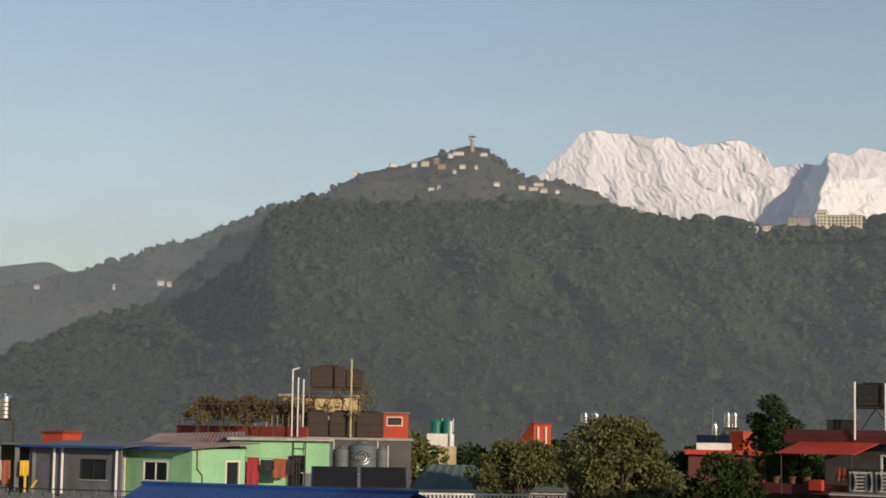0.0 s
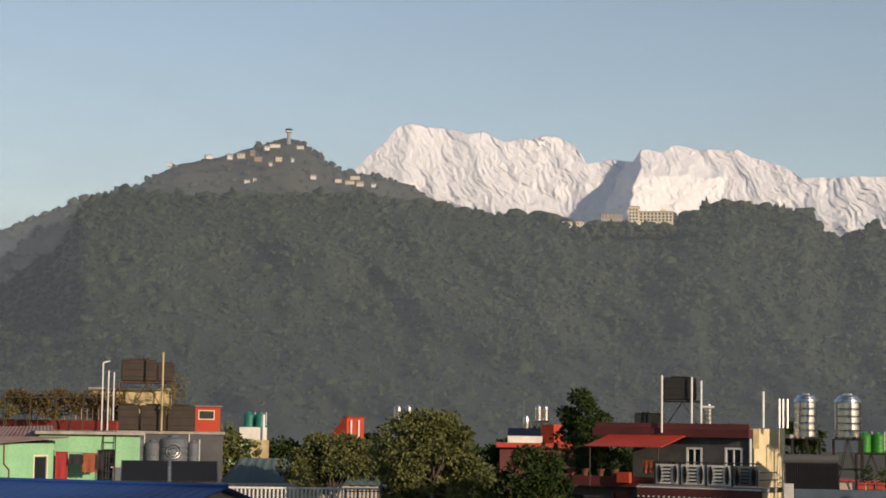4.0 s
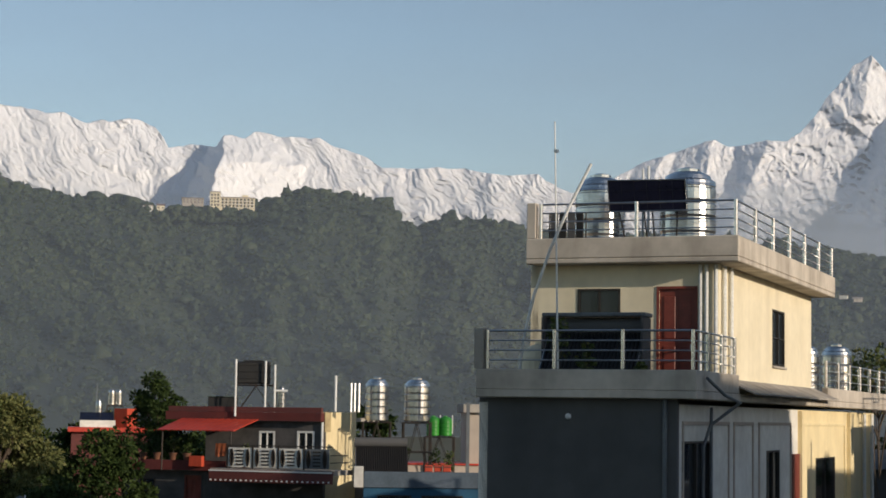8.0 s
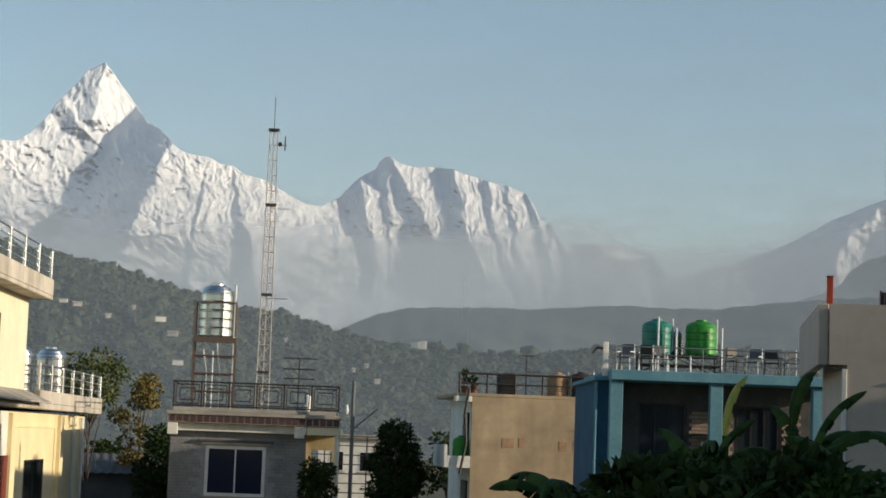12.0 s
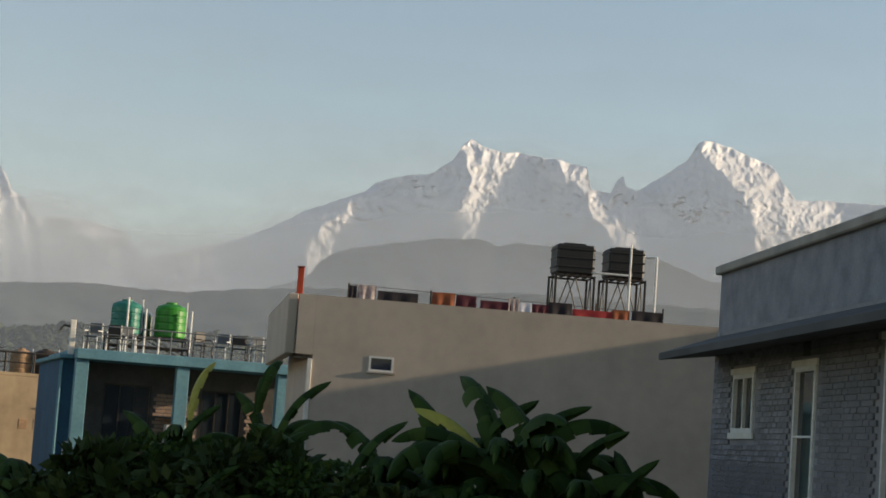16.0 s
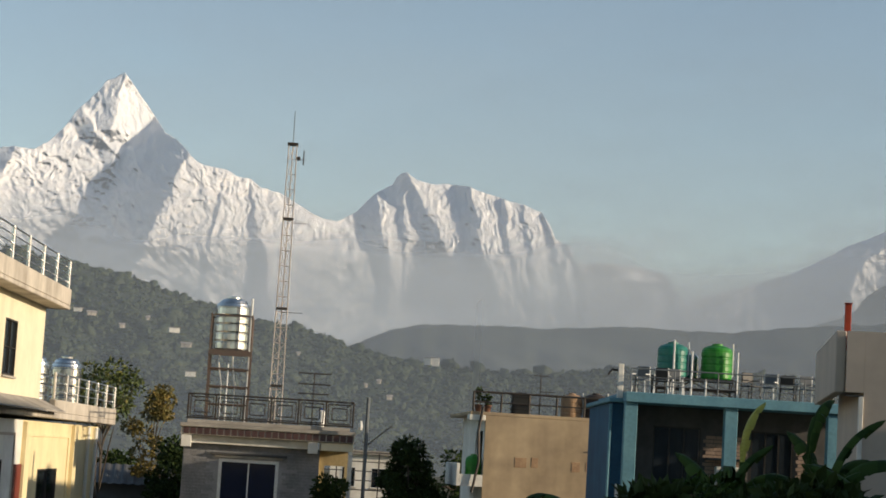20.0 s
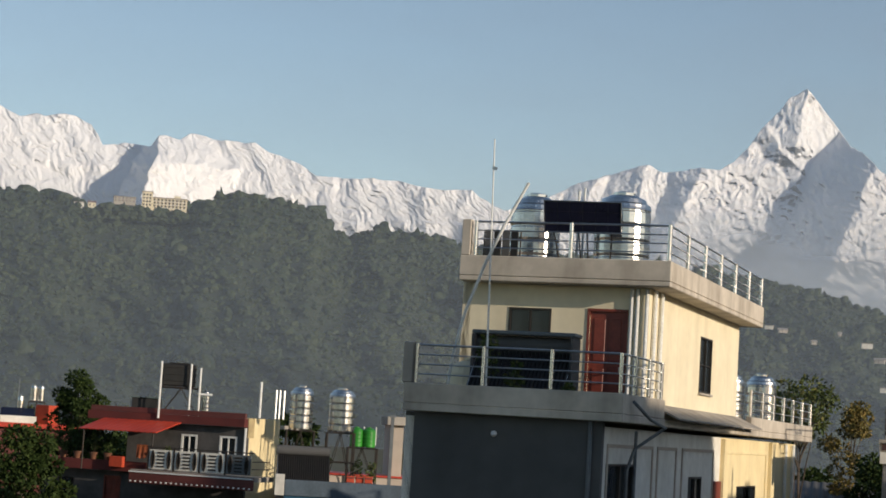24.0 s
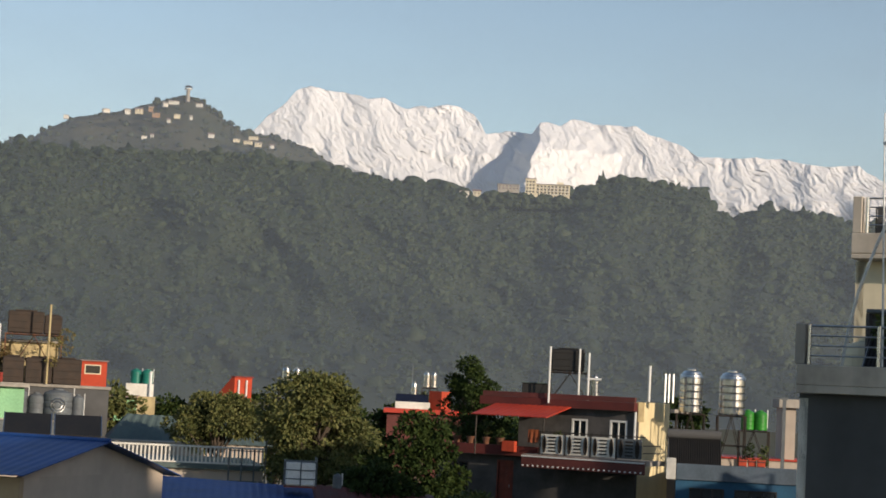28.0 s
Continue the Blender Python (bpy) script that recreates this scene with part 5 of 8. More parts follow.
# solar water heater on the roof's left and the covered one on the terrace
def water_heater(m, w, h, label, covered=False):
    t = empty("solar_water_heater", m, label, "water heater", "solar water heaters")
    part("drum", rod((-w / 2, 0.55, h), (w / 2, 0.55, h), 0.2, 16), M["darkgrey"], t)
    if covered:
        part("cover", box(-w / 2 - 0.06, w / 2 + 0.06, 0.2, 0.85, h + 0.21, h + 0.3, 0.02), M["greypl"], t, "flat grey cover over the drum")
        for k in (-1, 1):
            part("side_panel", box(k * w / 2 - 0.03, k * w / 2 + 0.03, 0.1, 0.8, 0.02, h + 0.2, 0.01), M["shadegrey"], t)
    for k in range(int(w / 0.09)):
        x = -w / 2 + 0.08 + k * 0.09
        part("tube", rod((x, -0.55, 0.12), (x, 0.5, h - 0.1), 0.034, 6), M["blackpl"], t)
    bk = bmesh.new()
    bv = [bk.verts.new(p) for p in ((-w / 2, -0.52, 0.08), (w / 2, -0.52, 0.08), (w / 2, 0.53, h - 0.14), (-w / 2, 0.53, h - 0.14), (-w / 2, -0.5, 0.05), (w / 2, -0.5, 0.05), (w / 2, 0.55, h - 0.17), (-w / 2, 0.55, h - 0.17))]
    for f in ((0, 1, 2, 3), (7, 6, 5, 4), (4, 5, 1, 0), (5, 6, 2, 1), (6, 7, 3, 2), (7, 4, 0, 3)):
        bk.faces.new([bv[k] for k in f])
    part("back_sheet", bk, M["blackpl"], t)
    for x in (-w / 2 + 0.05, w / 2 - 0.05):
        part("leg", rod((x, 0.55, 0), (x, 0.55, h), 0.022, 6), M["tube"], t)
        part("rail", rod((x, -0.6, 0.05), (x, 0.5, h - 0.12), 0.025, 6), M["tube"], t)
    part("rail", rod((-w / 2, -0.58, 0.09), (w / 2, -0.58, 0.09), 0.03, 6), M["tube"], t)
    return t


water_heater(A0 @ pose(-3.0, -1.6, 10.63), 2.3, 1.45, "dark solar water heater under a flat grey cover on the terrace", True)
_ct = empty("cream_cistern", A0 @ pose(-4.45, -0.6, 10.63), "cream rounded cistern behind the terrace rail", "water tank")
part("body", lathe([(0.5, 0), (0.54, 0.1), (0.54, 0.75), (0.45, 0.95), (0.2, 1.05), (0.05, 1.06)], 24), M["cream"], _ct)
part("cap", lathe([(0.16, 1.061), (0.16, 1.12), (0.02, 1.13)], 14), M["cream"], _ct)
_rk = empty("clothes_rack", A0 @ pose(-4.25, 0.7, 13.73), "dark laundry drying on a low rack on the roof", "laundry")
for _x in (-0.45, 0.45):
    part("leg", rod((_x, 0, 0), (_x, 0, 1.15), 0.02, 6), M["iron"], _rk)
part("bar", rod((-0.45, 0, 1.14), (0.45, 0, 1.14), 0.015, 6), M["iron"], _rk)
for _k in range(4):
    part("cloth", box(-0.42 + _k * 0.21, -0.24 + _k * 0.21, -0.02, 0.02, 0.4 + 0.06 * (_k % 3), 1.16, 0.006), M["blackpl"] if _k % 2 else M["darkgrey"], _rk)
_an = empty("antenna_mast", A0 @ pose(-3.3, -3.05, 11.07), "thin white metal aerial mast fixed to the terrace rail", "antenna")
part("mast", rod((0, 0, 0), (-0.12, 0, 5.4), 0.025, 8, r1=0.014), M["whitepl"], _an)
part("clamp", box(-0.12, -0.04, -0.06, 0.06, 4.72, 4.78), M["tube"], _an)
_bp = empty("bent_pole", A0 @ pose(-3.95, -3.0, 11.07), "long pale bamboo pole bowed and leaning on the rail", "pole")
part("pole", tube([(-0.42, 0.5, -0.42), (-0.36, 0.4, 0.1), (-0.22, 0.3, 0.8), (0.02, 0.15, 1.6), (0.42, 0.05, 2.6), (0.85, 0, 3.5), (1.35, 0, 4.45)], 0.034, 7), M["whitepl"], _bp)


def potted_plant(m, h, label, pot=None, leaf=None, seed=1, count=160, size=0.12):
    t = empty("potted_plant", m, label, "plant", "potted plants on the roofs")
    part("pot", lathe([(0.11, 0), (0.16, 0.26), (0.18, 0.26), (0.18, 0.3), (0.14, 0.3)], 14), pot or M["rust"], t)
    part("stem", tube([(0, 0, 0.28), (0.03, 0.02, h * 0.5), (-0.02, 0, h * 0.85)], 0.012), M["bark"], t)
    rs = np.random.RandomState(seed)
    V, F = leaf_cloud(rs, [(0.03, 0, h * 0.55), (-0.05, 0.03, h * 0.75), (0.02, 0, h * 0.95)], [h * 0.14, h * 0.16, h * 0.1], count, size)
    mesh_np("leaves", V, F, leaf or M["leaf"], t, smooth=False)
    return t


potted_plant(A0 @ pose(-3.35, -2.8, 10.63), 1.5, "tall leafy potted plant by the terrace railing", seed=4)
potted_plant(A0 @ pose(-2.75, -2.75, 10.63), 0.95, "small potted plant by the terrace railing", seed=5)
potted_plant(A0 @ pose(-1.55, -2.6, 10.63), 0.55, "small potted plant near the wooden door", seed=6)
_lp = empty("roof_pipes", A0 @ pose(-3.0, 2.9, 15.6), "pair of white vent pipes above the water tanks", "pipes")
part("pipe", rod((0, 0, -1.9), (0, 0, 0.55), 0.03, 8), M["whitepl"], _lp)
part("pipe", rod((0.14, 0, -1.9), (0.14, 0, 0.62), 0.03, 8), M["whitepl"], _lp)

# ---- stone-faced house with the water tank tower ----
T0 = at(36.5, 63)
th = empty("stone_house", T0, "small flat-roofed house faced with grey stone, tiled roof edge", "house")
_w = (-1.97, -0.04, 7.93, 9.54)
wall(th, -3.13, 1.25, 0, 9.98, 0.2, M["stone"], None, [_w])
wall(th, 0.2, 6.0, 0, 9.98, 0.2, M["cream"], pose(1.25, 0, 0, 0, 0, 90))
wall(th, 0, 5.8, 0, 9.98, 0.2, M["stone"], pose(-3.13, 6.0, 0, 0, 0, -90))
wall(th, 0, 4.38, 0, 9.98, 0.2, M["stone"], pose(1.25, 6.2, 0, 0, 0, 180))
wall(th, 1.27, 2.3, 0, 10.24, 0.2, M["yellow"], pose(0, 1.0, 0), [(1.45, 2.12, 6.9, 9.5)])
part("porch_beam", box(1.26, 2.3, -0.5, 0.98, 9.98, 10.24, 0.01), M["cream"], th)
part("porch_post", box(2.16, 2.3, -0.5, -0.36, 0, 9.978, 0.01), M["white"], th)
window(th, *_w, None, M["whitepl"], panes=2, depth=0.1, fw=0.1, glass=M["blueglass"])
part("lintel", box(-2.25, 0.22, -0.16, -0.002, 9.66, 9.74, 0.01), M["darkgrey"], th)
part("lintel", box(-2.1, 0.08, -0.1, -0.002, 9.57, 9.655, 0.01), M["concrete"], th)
part("beam", box(-3.16, 1.15, -0.3, -0.002, 9.99, 10.24, 0.01), M["white"], th)
for _x in (-3.2, 0.85):
    part("corbel", box(_x, _x + 0.32, -0.55, -0.303, 9.86, 10.24, 0.01), M["white"], th)
part("roof_slab", box(-3.22, 2.32, -0.58, 6.3, 10.25, 10.5, 0.01), M["parapet"], th)
part("roof_coping", box(-3.25, 2.35, -0.66, 6.33, 10.504, 10.62, 0.01), M["concrete"], th)
part("roof_kerb", box(-3.05, 2.15, -0.5, 6.2, 10.624, 10.74, 0.01), M["concrete"], th)
for _k in range(25):
    part("tile", box(-3.14 + _k * 0.218, -2.96 + _k * 0.218, -0.6, -0.584, 10.28, 10.48, 0.006), M["darktile"], th)
# stone strips
_rs = random.Random(3)
_bm = bmesh.new()
_z = 6.5
while _z < 9.9:
    _x = -3.1 + _rs.uniform(-0.2, 0)
    while _x < 1.2:
        _l = _rs.uniform(0.25, 0.6)
        _a, _b = max(_x, -3.1), min(_x + _l - 0.012, 1.22)
        if _b - _a > 0.05 and not (_b > _w[0] - 0.08 and _a < _w[1] + 0.08 and _z + 0.09 > _w[2] and _z < _w[3]):
            box(_a, _b, -0.012 - _rs.uniform(0, 0.018), -0.003, _z, _z + 0.088, bm=_bm)
        _x += _l
    _z += 0.1
tagged(part("stone_strip", _bm, M["stone"], th), kind="stuff")
# iron railing with square panels
_rl = empty("railing", T0, "dark iron roof railing with square panels", "railing", "roof railings")
for _k in range(7):
    _x = -3.05 + _k * 0.882
    part("post", rod((_x, -0.45, 10.745), (_x, -0.45, 11.57), 0.03, 6), M["iron"], _rl)
    if _k < 6:
        for _d in (0.08, 0.2):
            part("panel", tube([(_x + _d, -0.45, 10.78 + _d), (_x + 0.882 - _d, -0.45, 10.78 + _d), (_x + 0.882 - _d, -0.45, 11.55 - _d), (_x + _d, -0.45, 11.55 - _d), (_x + _d, -0.45, 10.78 + _d)], 0.02, 5), M["iron"], _rl)
for _z in (10.8, 11.56):
    part("rail", rod((-3.05, -0.45, _z), (2.24, -0.45, _z), 0.03, 6), M["iron"], _rl)
for _x in (-3.05, 2.24):
    part("rail", rod((_x, -0.45, 11.56), (_x, 6.1, 11.56), 0.02, 6), M["iron"], _rl)
_ts = stand(T0 @ pose(-1.9, 2.0, 10.745), 1.35, 1.35, 2.35, M["oldiron"], "tall rusty iron tower carrying a steel tank", levels=4, brace=False)
for _x, _y in ((-0.675, -0.675), (0.675, -0.675), (0.675, 0.675), (-0.675, 0.675)):
    part("guard_post", rod((_x, _y, 2.38), (_x, _y, 3.55), 0.03, 6), M["oldiron"], _ts)
part("guard_rail", tube([(-0.675, -0.675, 3.5), (0.675, -0.675, 3.5), (0.675, 0.675, 3.5), (-0.675, 0.675, 3.5), (-0.675, -0.675, 3.5)], 0.025, 5), M["oldiron"], _ts)
part("apron", box(-0.72, 0.72, -0.74, -0.71, 2.16, 2.34, 0.005), M["oldiron"], _ts)
for _x in (-0.35, 0.1):
    part("outlet_pipe", tube([(_x, -0.4, 2.34), (_x, -0.45, 1.9), (_x + 0.12, -0.5, 1.2), (_x + 0.12, -0.5, 0.0)], 0.022, 6), M["whitepl"], _ts)
steel_tank(T0 @ pose(-1.9, 2.0, 13.13), 0.57, 1.8, "tall ribbed steel water tank on a rusty iron tower")
_pp = empty("riser_pipe", T0 @ pose(-1.28, 1.9, 10.745), "pale water pipe rising beside the tank tower", "pipe")
part("pipe", rod((0, 0, 0), (0, 0, 4.15), 0.035, 8), M["whitepl"], _pp)
part("pipe", rod((-0.65, -0.5, 0), (-0.65, -0.5, 1.9), 0.025, 8), M["whitepl"], _pp)
_tv = empty("tv_antenna", T0 @ pose(0.95, 2.0, 10.745), "dark television aerial with three cross bars on the roof", "antenna")
part("mast", rod((0, 0, 0), (0, 0, 1.8), 0.022, 6), M["iron"], _tv)
for _z, _l in ((1.78, 0.56), (1.42, 0.55), (1.1, 0.52)):
    part("cross_bar", rod((-_l, 0, _z), (_l, 0, _z), 0.025, 6), M["iron"], _tv)
_mp = empty("utility_pole", T0 @ pose(2.68, -1.0, 0), "thin steel utility pole with a bracket", "pole")
part("pole", rod((0, 0, 0), (0, 0, 11.75), 0.06, 8), M["greypl"], _mp)
part("bracket", rod((0, 0, 10.2), (0.8, 0, 10.9), 0.02, 6), M["iron"], _mp)
part("insulator", lathe([(0.05, 0), (0.08, 0.1), (0.04, 0.3)], 8), M["whitepl"], _mp).matrix_local = pose(-0.2, 0, 10.7)
_jr = empty("white_jar", T0 @ pose(1.25, 1.0, 10.745), "white plastic jar on the roof", "jar")
part("body", lathe([(0.09, 0), (0.12, 0.05), (0.12, 0.5), (0.06, 0.56)], 12), M["whitepl"], _jr)
part("cap", lathe([(0.05, 0.561), (0.05, 0.62)], 12), M["bluesheet"], _jr)

# ---- lattice mast ----
lm = empty("lattice_mast", at(36.2, 150), "tall slender pale steel lattice radio mast with small platforms", "mast")
_pts = [(-0.577, -0.333), (0.577, -0.333), (0, 0.667)]


def mast_width(z):
    return 1.05 - 0.5 * z / 33.6


for _p in _pts:
    part("chord", rod((_p[0] * 1.05, _p[1] * 1.05, 0), (_p[0] * 0.55, _p[1] * 0.55, 33.6), 0.05, 6, r1=0.035), M["mastpaint"], lm)
_levels = [0.0, 3.0] + [6.0 + 1.2 * k for k in range(24)]
for _za, _zb in zip(_levels, _levels[1:]):
    _fa, _fb = mast_width(_za), mast_width(_zb)
    for _k in range(3):
        _a, _b = _pts[_k], _pts[(_k + 1) % 3]
        part("brace", rod((_a[0] * _fa, _a[1] * _fa, _za), (_b[0] * _fb, _b[1] * _fb, _zb), 0.018, 4), M["mastpaint"], lm)
        part("ring", rod((_a[0] * _fb, _a[1] * _fb, _zb), (_b[0] * _fb, _b[1] * _fb, _zb), 0.02, 4), M["mastpaint"], lm)
part("whip", rod((0, 0, 33.4), (0, 0, 36.2), 0.03, 6), M["greypl"], lm)
for _z in (14.6, 20.6, 27.6, 33.5):
    part("platform", box(-0.42, 0.42, -0.4, 0.4, _z, _z + 0.16), M["iron"], lm)
for _z, _x in ((20.4, 1.6), (27.4, 1.5), (32.4, 1.1)):
    part("antenna_arm", rod((0.2, -0.1, _z), (_x, -0.1, _z), 0.025, 5), M["iron"], lm)
part("drum_antenna", rod((0.5, -0.4, 32.4), (0.5, -0.7, 32.4), 0.16, 12), M["iron"], lm)
part("antenna", rod((0.9, -0.1, 32.0), (0.9, -0.1, 33.1), 0.05, 6), M["iron"], lm)

# ---- brown house ----
B0 = turn(at(44, 82), 0.5, 8)
bh = empty("brown_house", B0, "brown plastered house with a blank wall and side balconies", "house")
wall(bh, -2.2, 3.2, 0, 11.86, 0.22, M["brownwall"])
wall(bh, 0.22, 9, 0, 11.86, 0.22, M["brownwall"], pose(3.2, 0, 0, 0, 0, 90))
wall(bh, 0, 8.78, 0, 11.86, 0.22, M["white"], pose(-2.2, 9, 0, 0, 0, -90), [(5.4, 8.2, 9.2, 11.2), (5.4, 8.2, 5.8, 8.3)])
wall(bh, 0, 5.4, 0, 11.86, 0.22, M["brownwall"], pose(3.2, 9.22, 0, 0, 0, 180))
part("roof_slab", box(-2.85, 3.22, -0.02, 9.2, 11.864, 12.0, 0.01), M["brownwall"], bh)
part("slab_end", box(-2.9, -2.22, -0.04, 0.9, 11.62, 11.86, 0.02), M["white"], bh)
for _z in (8.85, 5.4):
    _b = part("balcony", box(-3.3, -2.203, 0.0, 5.0, _z, _z + 0.16, 0.01), M["white"], bh)
    part("parapet", box(-3.3, -3.18, 0.0, 5.0, _z + 0.163, _z + 0.95, 0.01), M["white"], _b)
    part("parapet", box(-3.17, -2.21, 0.0, 0.1, _z + 0.163, _z + 0.5, 0.01), M["white"], _b)
for _x, _w2, _z in ((-0.9, 0.5, 9.75), (-0.2, 0.28, 9.78), (1.5, 0.35, 9.7), (2.1, 0.75, 9.72)):
    part("plaster_patch", box(_x, _x + _w2, -0.014, -0.002, _z, _z + 0.42, 0.006), M["wornplaster"], bh)
part("wall_pipe", rod((2.2, -0.06, 10.6), (3.15, -0.06, 10.62), 0.03, 6), M["iron"], bh)
part("cable", tube([(-2.35, -0.1, 12.2), (-2.5, -0.12, 11.2), (-2.42, -0.12, 9.9), (-2.65, -0.12, 8.6)], 0.06, 6), M["iron"], bh)
railing(B0, [(-2.75, 0.1, 12.005), (3.1, 0.1, 12.005)], 0.85, rails=2, spacing=1.15, r_post=0.045, r_rail=0.03, mats=(M["iron"], M["iron"]), label="dark iron pipe railing on the roof edge")
square_tank(B0 @ pose(-0.65, 1.0, 12.005), 0.8, 0.6, 0.92, M["blackpl"], "small black plastic tank behind the roof railing")
plastic_tank(B0 @ pose(2.55, 1.0, 12.005), 0.5, 1.1, M["brownpl"], "dusty brown round water tank on the roof")
plastic_tank(B0 @ pose(1.55, 1.2, 12.005), 0.45, 1.05, M["wornplaster"], "dusty orange-brown round drum on the roof")
for _k, (_x, _h) in enumerate(((-2.5, 0.95), (-2.1, 0.7), (3.0, 0.9))):
    potted_plant(B0 @ pose(_x, 0.5, 12.005), _h, "potted plant beside the roof railing", seed=20 + _k, leaf=M["leafdark"])
plastic_tank(B0 @ pose(-2.55, 0.7, 9.014), 0.34, 1.2, M["greenpl"], "green plastic drum on the balcony")
_tv = empty("tv_antenna", B0 @ pose(0.3, 2.0, 12.005), "small dark television aerial on the roof", "antenna")
part("mast", rod((0, 0, 0), (0, 0, 1.75), 0.025, 6), M["iron"], _tv)
for _z, _x in ((1.05, 0.3), (1.74, 0.0)):
    part("cross_bar", rod((_x - 0.32, 0, _z), (_x + 0.32, 0, _z), 0.02, 6), M["iron"], _tv)
# white house behind with scaffold, and the low annexe
W0 = at(38.6, 105)
wh = empty("white_house", W0, "white house behind bamboo scaffolding", "house")
wall(wh, -1.2, 2.6, 0, 9.9, 0.2, M["white"], None, [(-0.6, 0.2, 8.1, 9.2), (1.0, 1.8, 8.1, 9.2)])
part("roof_slab", box(-1.4, 2.8, -0.3, 6, 9.904, 10.1), M["concrete"], wh)
wall(wh, 0.2, 6, 0, 9.9, 0.2, M["white"], pose(2.6, 0, 0, 0, 0, 90))
window(wh, -0.6, 0.2, 8.1, 9.2)
window(wh, 1.0, 1.8, 8.1, 9.2)
sc = empty("scaffold", W0 @ pose(0, -1.2, 0), "dark bamboo scaffolding in front of the white house", "scaffold")
for _k in range(6):
    part("upright", rod((-1.6 + _k * 0.75, 0, 0), (-1.6 + _k * 0.75, 0, 10.0), 0.035, 6), M["iron"], sc)
for _k in range(9):
    part("ledger", rod((-1.7, 0, 6.0 + _k * 0.5), (2.4, 0, 6.0 + _k * 0.5), 0.03, 6), M["iron"], sc)
an = empty("low_house", at(43.0, 95), "low grey house with stacked storeys seen beside the brown house", "house")
wall(an, -1.6, 0.6, 0, 8.6, 0.2, M["greywall"], None, [(-0.9, -0.1, 7.4, 8.2)])
window(an, -0.9, -0.1, 7.4, 8.2)
part("roof_slab", box(-1.9, 0.8, -0.4, 5, 8.604, 8.8), M["concrete"], an)

# ---- blue house ----
U0 = turn(at(49, 65), 0.8, 9)
ub = empty("blue_house", U0, "teal and blue house with a deep veranda and roof terrace", "house")
_uh = [(-1.55, 0.05, 9.2, 11.5), (1.75, 3.2, 9.2, 11.5), (4.5, 5.4, 8.6, 11.8)]
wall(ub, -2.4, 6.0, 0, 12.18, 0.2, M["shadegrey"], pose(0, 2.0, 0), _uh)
wall(ub, -3.05, -2.403, 0, 12.18, 0.2, M["blue"], pose(0, 1.2, 0))
wall(ub, 0, 7.8, 0, 12.18, 0.2, M["blue"], pose(-3.05, 9.2, 0, 0, 0, -90))
for _o in _uh[:2]:
    window(ub, *_o, pose(0, 2.0, 0), M["darkframe"], panes=3)
door(ub, *_uh[2], pose(0, 2.0, 0), M["darkframe"])
part("roof_slab", box(-2.75, 6.1, 0, 9.2, 12.19, 12.53, 0.02), M["teal"], ub)
part("corner_ledge", box(-3.2, -2.753, 0.9, 9.2, 12.19, 12.33, 0.02), M["teal"], ub)
for _x in (-2.75, 0.55, 3.95):
    part("column", box(_x, _x + 0.42, 0.15, 0.55, 0, 12.187, 0.015), M["teal"], ub)
part("drain_pipe", rod((-3.12, 1.1, 6), (-3.12, 1.1, 12.1), 0.05, 8), M["teal"], ub)
part("veranda_floor", box(-3.1, 6.0, 0, 1.99, 8.3, 8.5), M["teal"], ub)
# bare brick piers between the windows
for _x0, _x1 in ((0.15, 1.65), (3.3, 3.95)):
    for _k in range(16):
        _n = 4 if _x1 - _x0 > 1 else 2
        for _j in range(_n):
            _a = _x0 + (_x1 - _x0) * (_j + 0.25 * (_k % 2)) / (_n + 0.25)
            part("brick", box(_a, _a + (_x1 - _x0) / (_n + 0.25) - 0.02, 1.955, 1.997, 9.2 + _k * 0.13, 9.31 + _k * 0.13), M["palebrick"], ub)
_ac = part("cooling_unit", box(0.55, 1.35, 1.55, 1.95, 9.6, 10.25, 0.03), M["whitepl"], ub, "white outdoor cooling unit")
part("fan_grille", rod((0.83, 1.54, 9.92), (0.83, 1.5, 9.92), 0.25, 18), M["blackpl"], _ac)
part("awning", box(0.2, 1.6, 1.2, 1.95, 10.45, 10.52, 0.01), M["darkgrey"], ub)
railing(U0, [(-2.6, 0.12, 12.535), (6.0, 0.12, 12.535)], 0.8, rails=3, spacing=1.35, r_post=0.022, r_rail=0.016, mats=(M["greypl"], M["greypl"]), label="thin pale tube railing round the roof of the blue house")
_wp = empty("roof_post", U0 @ pose(-2.85, 1.0, 12.335), "short white concrete post with bent pipes on the roof corner", "post")
part("post", box(-0.09, 0.09, -0.09, 0.09, 0, 1.15, 0.015), M["white"], _wp)
part("pipe", tube([(0.09, 0, 0.9), (-0.3, 0, 0.95), (-0.42, 0, 0.75)], 0.04, 6), M["iron"], _wp)
